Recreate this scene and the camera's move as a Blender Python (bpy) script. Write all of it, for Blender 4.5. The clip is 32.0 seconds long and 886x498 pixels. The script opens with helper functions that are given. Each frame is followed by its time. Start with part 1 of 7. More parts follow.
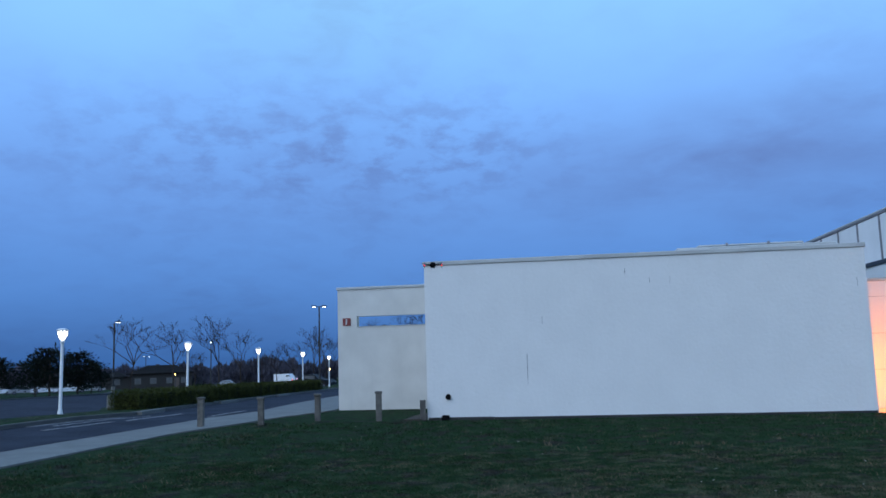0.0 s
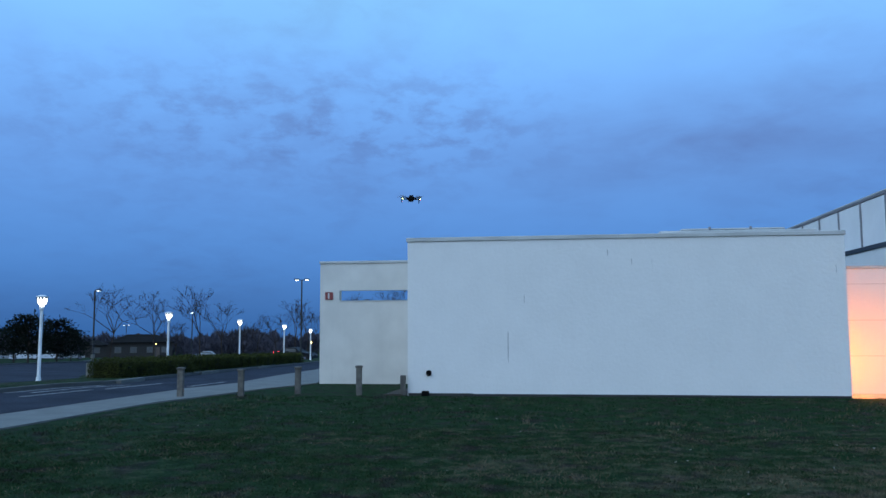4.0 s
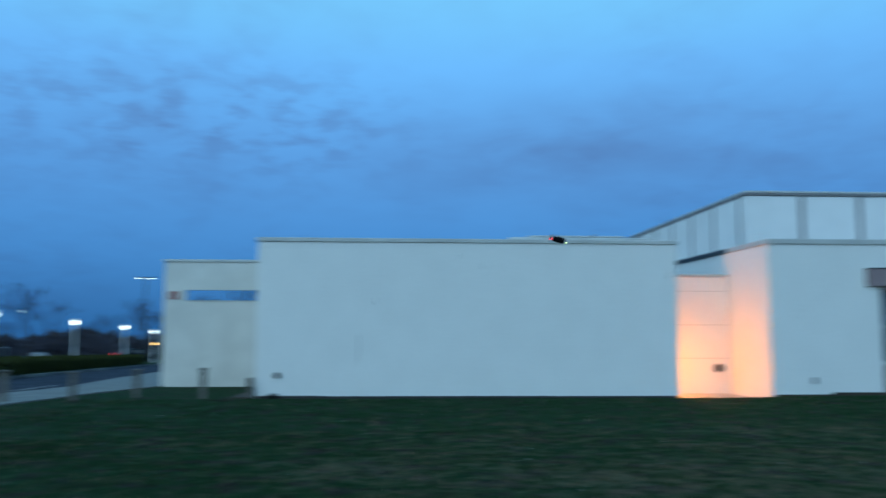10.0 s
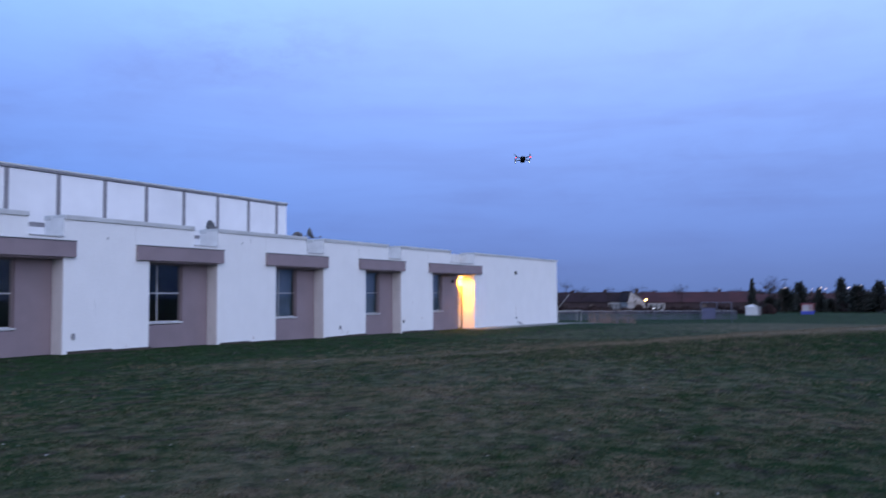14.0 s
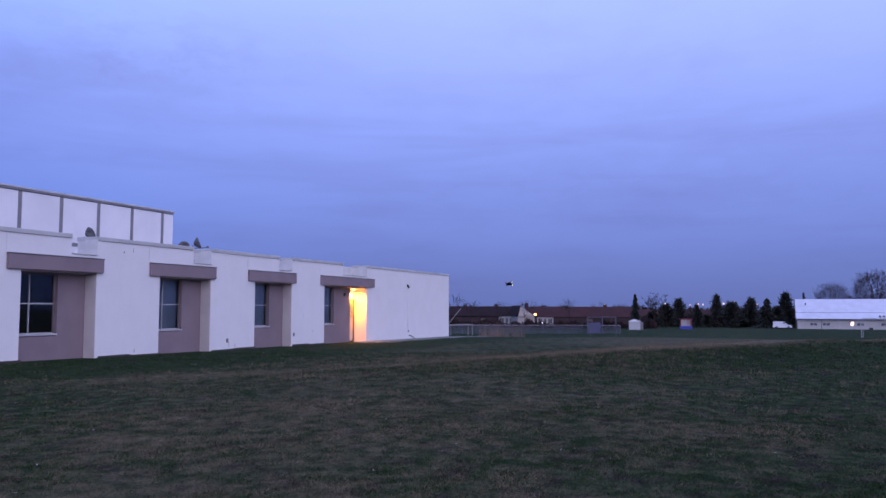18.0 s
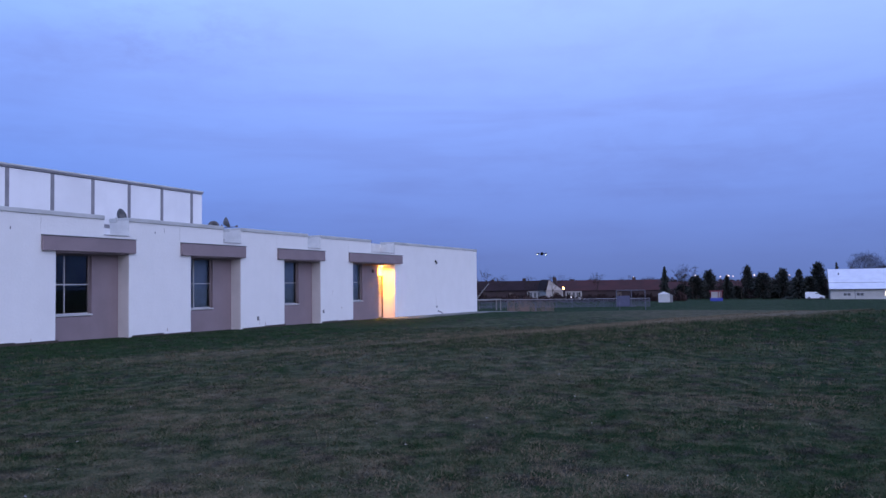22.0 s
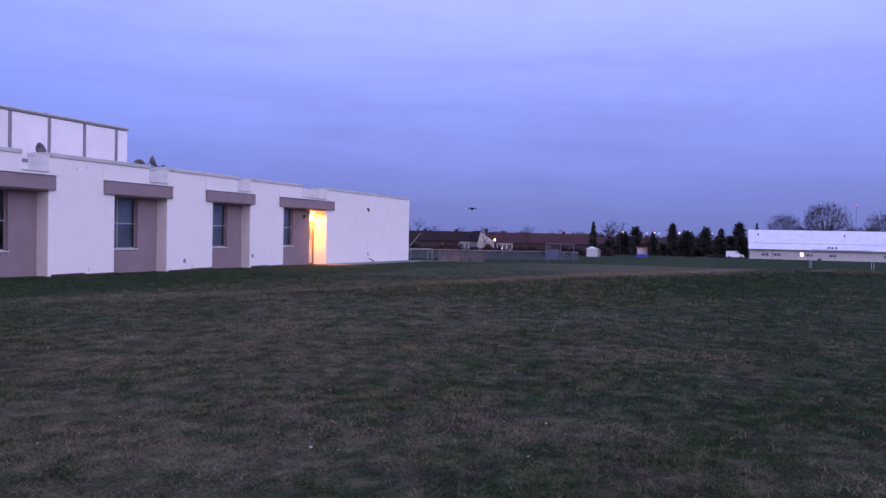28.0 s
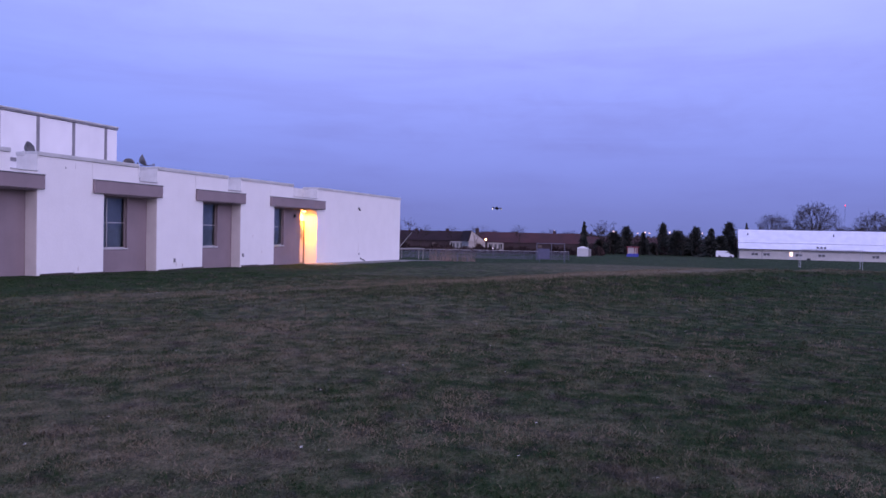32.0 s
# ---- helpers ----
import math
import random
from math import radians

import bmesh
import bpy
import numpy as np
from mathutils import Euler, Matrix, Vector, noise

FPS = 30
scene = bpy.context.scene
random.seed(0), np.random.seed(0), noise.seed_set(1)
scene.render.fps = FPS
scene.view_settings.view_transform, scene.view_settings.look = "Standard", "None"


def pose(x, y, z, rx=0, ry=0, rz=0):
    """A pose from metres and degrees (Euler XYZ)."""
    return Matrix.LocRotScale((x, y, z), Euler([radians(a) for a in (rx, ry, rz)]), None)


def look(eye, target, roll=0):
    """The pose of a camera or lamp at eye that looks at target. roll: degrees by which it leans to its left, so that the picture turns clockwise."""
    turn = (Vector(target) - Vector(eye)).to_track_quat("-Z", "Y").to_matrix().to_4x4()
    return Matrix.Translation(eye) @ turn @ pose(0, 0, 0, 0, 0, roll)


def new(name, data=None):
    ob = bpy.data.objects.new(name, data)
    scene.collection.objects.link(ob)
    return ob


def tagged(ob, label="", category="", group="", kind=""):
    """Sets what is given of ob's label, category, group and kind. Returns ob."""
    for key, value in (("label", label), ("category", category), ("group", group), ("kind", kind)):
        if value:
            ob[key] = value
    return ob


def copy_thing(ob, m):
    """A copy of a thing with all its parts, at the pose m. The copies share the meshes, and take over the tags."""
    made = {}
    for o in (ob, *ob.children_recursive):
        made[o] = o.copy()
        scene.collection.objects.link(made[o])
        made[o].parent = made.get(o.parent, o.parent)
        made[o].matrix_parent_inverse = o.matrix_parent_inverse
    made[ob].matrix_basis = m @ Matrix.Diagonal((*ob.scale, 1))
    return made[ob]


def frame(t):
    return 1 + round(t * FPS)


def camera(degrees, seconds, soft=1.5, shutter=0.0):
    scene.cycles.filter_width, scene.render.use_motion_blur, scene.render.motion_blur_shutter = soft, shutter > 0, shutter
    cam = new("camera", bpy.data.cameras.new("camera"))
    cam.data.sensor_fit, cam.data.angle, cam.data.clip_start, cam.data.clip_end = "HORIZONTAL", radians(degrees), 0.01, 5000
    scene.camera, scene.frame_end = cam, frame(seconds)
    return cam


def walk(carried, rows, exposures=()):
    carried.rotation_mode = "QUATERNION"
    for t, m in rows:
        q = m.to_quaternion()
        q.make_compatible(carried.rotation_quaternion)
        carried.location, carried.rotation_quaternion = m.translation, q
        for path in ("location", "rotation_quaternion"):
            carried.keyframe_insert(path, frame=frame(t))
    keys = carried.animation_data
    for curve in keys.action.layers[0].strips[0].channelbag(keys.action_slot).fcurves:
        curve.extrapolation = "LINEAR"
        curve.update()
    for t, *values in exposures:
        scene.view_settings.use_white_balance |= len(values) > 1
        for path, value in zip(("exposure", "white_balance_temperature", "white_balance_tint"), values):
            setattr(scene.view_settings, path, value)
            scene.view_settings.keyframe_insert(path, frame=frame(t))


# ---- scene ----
cam = camera(56.82, 32.0, soft=1.5, shutter=1.0)
PATH = [
    (0, pose(-0.051, 0.346, 1.632, 97.16, 1.67, 8.30)),
    (0.5, pose(-0.049, 0.347, 1.632, 96.65, 1.38, 7.97)),
    (1, pose(-0.048, 0.347, 1.632, 96.56, 1.23, 7.89)),
    (1.5, pose(-0.050, 0.346, 1.632, 96.25, 0.91, 8.22)),
    (2, pose(-0.050, 0.346, 1.632, 96.24, 0.69, 8.29)),
    (2.5, pose(-0.048, 0.347, 1.632, 96.30, 0.38, 7.92)),
    (3, pose(-0.044, 0.347, 1.632, 96.21, 0.37, 7.28)),
    (3.5, pose(-0.043, 0.347, 1.632, 95.80, 0.28, 7.04)),
    (5.5, pose(-0.045, 0.347, 1.632, 95.28, -0.08, 7.32)),
    (6, pose(-0.047, 0.347, 1.632, 95.53, -0.02, 7.66)),
    (6.5, pose(-0.046, 0.347, 1.632, 95.88, 0.15, 7.63)),
    (7, pose(-0.046, 0.347, 1.632, 95.91, 0.19, 7.59)),
    (7.5, pose(-0.046, 0.347, 1.632, 95.82, 0.25, 7.63)),
    (8, pose(-0.048, 0.347, 1.632, 95.75, 0.23, 7.84)),
    (8.5, pose(-0.049, 0.347, 1.632, 95.66, 0.15, 8.03)),
    (9, pose(-0.041, 0.348, 1.632, 95.41, 0.29, 6.65)),
    (9.5, pose(-0.028, 0.349, 1.632, 95.34, 0.04, 4.54)),
    (10, pose(0.019, 0.349, 1.632, 95.64, -0.14, -3.13)),
    (10.5, pose(0.083, 0.340, 1.632, 95.66, -0.35, -13.68)),
    (11, pose(0.133, 0.324, 1.632, 95.91, -0.04, -22.28)),
    (11.5, pose(0.185, 0.297, 1.632, 96.24, 0.07, -31.88)),
    (12, pose(0.228, 0.265, 1.632, 96.43, -0.16, -40.72)),
    (12.5, pose(0.255, 0.240, 1.632, 96.44, -0.67, -46.82)),
    (13, pose(0.268, 0.225, 1.632, 94.76, -2.23, -49.94)),
    (13.5, pose(0.285, 0.203, 1.632, 94.38, -1.13, -54.63)),
    (14, pose(0.306, 0.170, 1.632, 93.21, 0.37, -61.00)),
    (14.5, pose(0.310, 0.163, 1.632, 94.08, -0.37, -62.30)),
    (15, pose(0.313, 0.156, 1.632, 93.92, -0.11, -63.52)),
    (15.5, pose(0.322, 0.137, 1.632, 94.34, 0.63, -66.94)),
    (17.5, pose(0.326, 0.128, 1.632, 94.37, -0.13, -68.59)),
    (18, pose(0.326, 0.129, 1.632, 94.12, -0.09, -68.46)),
    (18.5, pose(0.325, 0.131, 1.632, 93.52, -0.09, -68.08)),
    (19, pose(0.325, 0.131, 1.632, 93.33, -0.34, -68.02)),
    (19.5, pose(0.325, 0.130, 1.632, 93.28, -0.42, -68.14)),
    (20, pose(0.325, 0.129, 1.632, 93.36, -0.53, -68.38)),
    (20.5, pose(0.326, 0.129, 1.632, 93.36, -0.55, -68.44)),
    (21, pose(0.326, 0.128, 1.632, 93.34, -0.58, -68.47)),
    (21.5, pose(0.325, 0.131, 1.632, 92.43, -0.50, -68.07)),
    (22, pose(0.321, 0.140, 1.632, 92.42, 0.72, -66.51)),
    (22.5, pose(0.324, 0.131, 1.632, 92.33, -0.41, -67.97)),
    (23, pose(0.325, 0.129, 1.632, 92.81, -0.69, -68.37)),
    (23.5, pose(0.325, 0.130, 1.632, 92.82, -0.15, -68.13)),
    (24, pose(0.327, 0.124, 1.632, 91.86, 0.19, -69.22)),
    (24.5, pose(0.329, 0.119, 1.632, 91.50, -0.35, -70.17)),
    (25, pose(0.331, 0.113, 1.632, 91.19, -0.91, -71.10)),
    (25.5, pose(0.332, 0.109, 1.632, 91.81, -0.97, -71.78)),
    (26, pose(0.333, 0.109, 1.632, 90.28, -1.22, -71.84)),
    (26.5, pose(0.332, 0.112, 1.632, 89.00, -1.36, -71.41)),
    (28.5, pose(0.331, 0.113, 1.632, 88.91, -1.08, -71.20)),
    (29, pose(0.331, 0.112, 1.632, 89.02, -0.98, -71.26)),
    (29.5, pose(0.332, 0.111, 1.632, 88.91, -1.09, -71.45)),
    (30, pose(0.332, 0.111, 1.632, 88.85, -1.23, -71.51)),
    (30.5, pose(0.332, 0.111, 1.632, 88.68, -1.29, -71.54)),
    (31, pose(0.332, 0.111, 1.632, 88.54, -1.28, -71.49)),
    (31.5, pose(0.332, 0.111, 1.632, 88.49, -1.27, -71.58)),
    (32, pose(0.333, 0.109, 1.632, 88.85, -1.17, -71.86)),
]
EXPOSURES = [
    (0, 0.13, 7000, 14), (2, 0.14, 7050, 13), (3.5, 0.12, 6950, 10), (6, 0.08, 6550, 4), (9, 0.05, 6450, 8), (10, 0.02, 6400, -10), (10.5, -0.03, 6350, -6), (10.7, -0.04, 6650, 4), (11, -0.05, 6550, 2), (12, -0.15, 6450, 8), (12.6, -0.1, 6550, 4), (13, 0.1, 6750, 18), (13.6, 0.26, 7000, 30), (14, 0.35, 7150, 34), (15, 0.15, 7150, 32), (18, 0.14, 7300, 56), (19, 0.11, 7100, 42), (21, 0.11, 7150, 42), (21.5, 0.2, 7300, 52), (22, 0.26, 7000, 42), (23, 0.29, 7550, 62), (24, 0.22, 7500, 68), (25, 0.33, 7600, 68), (26, 0.25, 7750, 54), (26.6, 0.3, 7600, 62), (28, 0.38, 7600, 68), (32, 0.38, 7650, 70),
]
walk(cam, PATH, EXPOSURES)

# ---- light: dusk under thin cloud, the afterglow behind the camera ----
world = bpy.data.worlds.new("dusk_sky")
scene.world = world
world.use_nodes = True
wn, wl = world.node_tree.nodes, world.node_tree.links
wn.clear()


def wnode(kind, **inputs):
    n = wn.new(kind)
    for k, v in inputs.items():
        n.inputs[k].default_value = v
    return n


w_out = wn.new("ShaderNodeOutputWorld")
w_bg = wn.new("ShaderNodeBackground")
w_tc = wn.new("ShaderNodeTexCoord")
w_sep = wn.new("ShaderNodeSeparateXYZ")
wl.new(w_tc.outputs["Generated"], w_sep.inputs[0])
# colour by height above the horizon
w_ramp = wn.new("ShaderNodeValToRGB")
w_ramp.color_ramp.interpolation = "B_SPLINE"
els = w_ramp.color_ramp.elements
els[0].position, els[0].color = 0.0, (0.024, 0.105, 0.325, 1)
els[1].position, els[1].color = 1.0, (0.14, 0.33, 0.68, 1)
for pos_, col_ in ((0.085, (0.062, 0.23, 0.64, 1)), (0.2, (0.125, 0.32, 0.79, 1)), (0.3, (0.165, 0.43, 0.98, 1)), (0.42, (0.24, 0.6, 1.2, 1)), (0.6, (0.19, 0.47, 0.95, 1))):
    e_ = els.new(pos_)
    e_.color = col_
wl.new(w_sep.outputs["Z"], w_ramp.inputs[0])
# paler and more even towards the east
w_ramp2 = wn.new("ShaderNodeValToRGB")
w_ramp2.color_ramp.interpolation = "B_SPLINE"
els = w_ramp2.color_ramp.elements
els[0].position, els[0].color = 0.0, (0.07, 0.155, 0.355, 1)
els[1].position, els[1].color = 1.0, (0.14, 0.33, 0.68, 1)
for pos_, col_ in ((0.085, (0.095, 0.235, 0.59, 1)), (0.2, (0.158, 0.36, 0.82, 1)), (0.3, (0.225, 0.48, 0.96, 1)), (0.42, (0.29, 0.62, 1.15, 1)), (0.6, (0.19, 0.47, 0.95, 1))):
    e_ = els.new(pos_)
    e_.color = col_
wl.new(w_sep.outputs["Z"], w_ramp2.inputs[0])
w_east = wnode("ShaderNodeMapRange")
w_east.interpolation_type = "SMOOTHSTEP"
for k_, v_ in zip(("From Min", "From Max", "To Min", "To Max"), (0.45, 0.97, 0.0, 1.0)):
    w_east.inputs[k_].default_value = v_
wl.new(w_sep.outputs["X"], w_east.inputs[0])
w_base = wn.new("ShaderNodeMix")
w_base.data_type = "RGBA"
wl.new(w_east.outputs[0], w_base.inputs["Factor"])
wl.new(w_ramp.outputs[0], w_base.inputs["A"])
wl.new(w_ramp2.outputs[0], w_base.inputs["B"])
# cloud: flattened noise, finer streaks over a broad sheet
w_flat = wn.new("ShaderNodeVectorMath")
w_flat.operation = "DIVIDE"
w_den = wn.new("ShaderNodeCombineXYZ")
w_add = wn.new("ShaderNodeMath")
w_add.operation, w_add.inputs[1].default_value = "ADD", 0.3
wl.new(w_sep.outputs["Z"], w_add.inputs[0])
for i_ in range(3):
    wl.new(w_add.outputs[0], w_den.inputs[i_])
wl.new(w_tc.outputs["Generated"], w_flat.inputs[0])
wl.new(w_den.outputs[0], w_flat.inputs[1])
w_n1 = wnode("ShaderNodeTexNoise", Scale=9.0, Detail=7.0, Roughness=0.58, Distortion=0.35)
w_n2 = wnode("ShaderNodeTexNoise", Scale=1.5, Detail=4.0, Roughness=0.5)
for n_ in (w_n1, w_n2):
    wl.new(w_flat.outputs[0], n_.inputs["Vector"])
w_r1 = wnode("ShaderNodeMapRange")
for k_, v_ in zip(("From Min", "From Max", "To Min", "To Max"), (0.42, 0.66, 0.0, 1.0)):
    w_r1.inputs[k_].default_value = v_
w_r2 = wnode("ShaderNodeMapRange")
for k_, v_ in zip(("From Min", "From Max", "To Min", "To Max"), (0.4, 0.62, 0.0, 1.0)):
    w_r2.inputs[k_].default_value = v_
wl.new(w_n1.outputs[0], w_r1.inputs[0])
wl.new(w_n2.outputs[0], w_r2.inputs[0])
w_m = wn.new("ShaderNodeMath")
w_m.operation = "MULTIPLY"
wl.new(w_r1.outputs[0], w_m.inputs[0])
wl.new(w_r2.outputs[0], w_m.inputs[1])


def wmath(op, p, q):
    n = wn.new("ShaderNodeMath")
    n.operation = op
    for s, v in zip(n.inputs, (p, q)):
        if isinstance(v, float):
            s.default_value = v
        else:
            wl.new(v, s)
    return n.outputs[0]


# the direction as azimuth and height, in degrees
w_az = wmath("MULTIPLY", wmath("ARCTAN2", w_sep.outputs["X"], w_sep.outputs["Y"]), 57.2958)
w_el = wmath("MULTIPLY", wmath("ARCSINE", w_sep.outputs["Z"], 0.0), 57.2958)


def cloud_noise(across, up, scale, detail, rough, distort, low, high):
    """Cloud texture stretched along the horizon, from 0 to 1."""
    c = wn.new("ShaderNodeCombineXYZ")
    wl.new(wmath("MULTIPLY", w_az, across), c.inputs[0])
    wl.new(wmath("MULTIPLY", w_el, up), c.inputs[1])
    n = wnode("ShaderNodeTexNoise", Scale=scale, Detail=detail, Roughness=rough, Distortion=distort)
    wl.new(c.outputs[0], n.inputs["Vector"])
    r = wnode("ShaderNodeMapRange")
    r.interpolation_type = "SMOOTHSTEP"
    for k, v in zip(("From Min", "From Max", "To Min", "To Max"), (low, high, 0.0, 1.0)):
        r.inputs[k].default_value = v
    wl.new(n.outputs[0], r.inputs[0])
    return r.outputs[0]


def cloud_sheet(az, el, across, up, tilt=0.0):
    """How far a direction lies inside a broad soft cloud."""
    d = wmath("SUBTRACT", w_az, az)
    u = wmath("DIVIDE", d, across)
    v = wmath("DIVIDE", wmath("SUBTRACT", wmath("SUBTRACT", w_el, el), wmath("MULTIPLY", d, tilt)), up)
    return wmath("EXPONENT", wmath("MULTIPLY", wmath("ADD", wmath("MULTIPLY", u, u), wmath("MULTIPLY", v, v)), -1.0), 0.0)


# flecked high cloud in the north-west, a grey bar in the north, thin streaks in the east
w_fleck = cloud_noise(1.0, 2.0, 0.34, 6.0, 0.6, 0.12, 0.42, 0.66)
w_ragged = cloud_noise(1.0, 3.0, 0.09, 6.0, 0.58, 0.4, 0.25, 0.75)
w_streak = cloud_noise(0.35, 3.0, 0.16, 5.0, 0.55, 0.3, 0.38, 0.7)
w_f = wmath("MULTIPLY", w_fleck, wmath("ADD", wmath("ADD", cloud_sheet(-22.0, 14.2, 14.0, 3.8), cloud_sheet(-7.5, 14.0, 8.0, 3.6)), wmath("MULTIPLY", cloud_sheet(48.0, 16.6, 9.0, 2.6), 0.5)))
w_bar = wmath("MULTIPLY", wmath("ADD", cloud_sheet(11.0, 12.6, 16.0, 3.4, 0.05), wmath("MULTIPLY", cloud_sheet(40.0, 14.0, 17.0, 2.6, 0.2), 0.6)), wmath("ADD", wmath("MULTIPLY", w_ragged, 0.75), 0.3))
w_low = wmath("MULTIPLY", w_streak, cloud_sheet(70.0, 9.5, 45.0, 6.5))
w_amp = wmath("SUBTRACT", 1.0, wmath("MULTIPLY", w_east.outputs[0], 0.5))
w_old = wmath("MULTIPLY", wmath("ADD", wmath("MULTIPLY", w_m.outputs[0], 0.1), wmath("MULTIPLY", w_r2.outputs[0], 0.06)), w_amp)
w_dim = wmath("ADD", wmath("ADD", w_old, wmath("MULTIPLY", w_f, 0.22)), wmath("ADD", wmath("MULTIPLY", w_bar, 0.32), wmath("MULTIPLY", w_low, 0.12)))
# cloud is dimmer than the clear sky, and a little more violet
w_vio = wn.new("ShaderNodeCombineXYZ")
for i_, k_ in enumerate((0.62, 1.0, 0.94)):
    wl.new(wmath("SUBTRACT", 1.05, wmath("MULTIPLY", w_dim, k_)), w_vio.inputs[i_])
w_mul = wn.new("ShaderNodeVectorMath")
w_mul.operation = "MULTIPLY"
wl.new(w_base.outputs["Result"], w_mul.inputs[0])
wl.new(w_vio.outputs[0], w_mul.inputs[1])
# afterglow towards the south-west, where the sun went down
w_dot = wn.new("ShaderNodeVectorMath")
w_dot.operation, w_dot.inputs[1].default_value = "DOT_PRODUCT", (-0.62, -0.73, 0.27)
wl.new(w_tc.outputs["Generated"], w_dot.inputs[0])
w_g = wnode("ShaderNodeMapRange")
w_g.interpolation_type = "SMOOTHSTEP"
for k_, v_ in zip(("From Min", "From Max", "To Min", "To Max"), (0.08, 0.98, 0.0, 1.0)):
    w_g.inputs[k_].default_value = v_
wl.new(w_dot.outputs["Value"], w_g.inputs[0])
w_mix = wn.new("ShaderNodeMix")
w_mix.data_type = "RGBA"
wl.new(w_g.outputs[0], w_mix.inputs["Factor"])
wl.new(w_mul.outputs[0], w_mix.inputs["A"])
w_mix.inputs["B"].default_value = (0.73, 1.1, 1.63, 1)
# a share of clear twilight sky
w_sky = wn.new("ShaderNodeTexSky")
w_sky.sky_type, w_sky.sun_disc = "NISHITA", False
w_sky.sun_elevation, w_sky.sun_rotation = radians(3), radians(195)
w_sc = wn.new("ShaderNodeVectorMath")
w_sc.operation, w_sc.inputs["Scale"].default_value = "SCALE", 0.004
wl.new(w_sky.outputs[0], w_sc.inputs[0])
w_sum = wn.new("ShaderNodeVectorMath")
wl.new(w_mix.outputs["Result"], w_sum.inputs[0])
wl.new(w_sc.outputs[0], w_sum.inputs[1])
wl.new(w_sum.outputs[0], w_bg.inputs["Color"])
w_bg.inputs["Strength"].default_value = 1.0
wl.new(w_bg.outputs[0], w_out.inputs[0])

sun = new("sun", bpy.data.lights.new("sun", "SUN"))
sun.data.energy, sun.data.angle, sun.data.color = 0.25, radians(60), (0.84, 0.93, 1.0)
sun.matrix_world = look((0, 0, 30), (15, 20, 18))


def glow_lamp(name, place, watts, colour, size=0.15):
    """A lamp that stands for the bulb of a fixture."""
    data = bpy.data.lights.new(name, "POINT")
    data.energy, data.color, data.shadow_soft_size = watts, colour, size
    ob = new(name, data)
    ob.location = place
    return ob


glow_lamp("niche_bulb", (7.32, 21.6, 0.85), 122, (1.0, 0.27, 0.02), 0.1)
door_bulb = new("door_bulb", bpy.data.lights.new("door_bulb", "AREA"))
door_bulb.data.shape, door_bulb.data.size = "DISK", 0.16
door_bulb.data.energy, door_bulb.data.color, door_bulb.data.spread = 170, (1.0, 0.4, 0.02), radians(165)
door_bulb.location = (39.55, 20.78, 2.53)


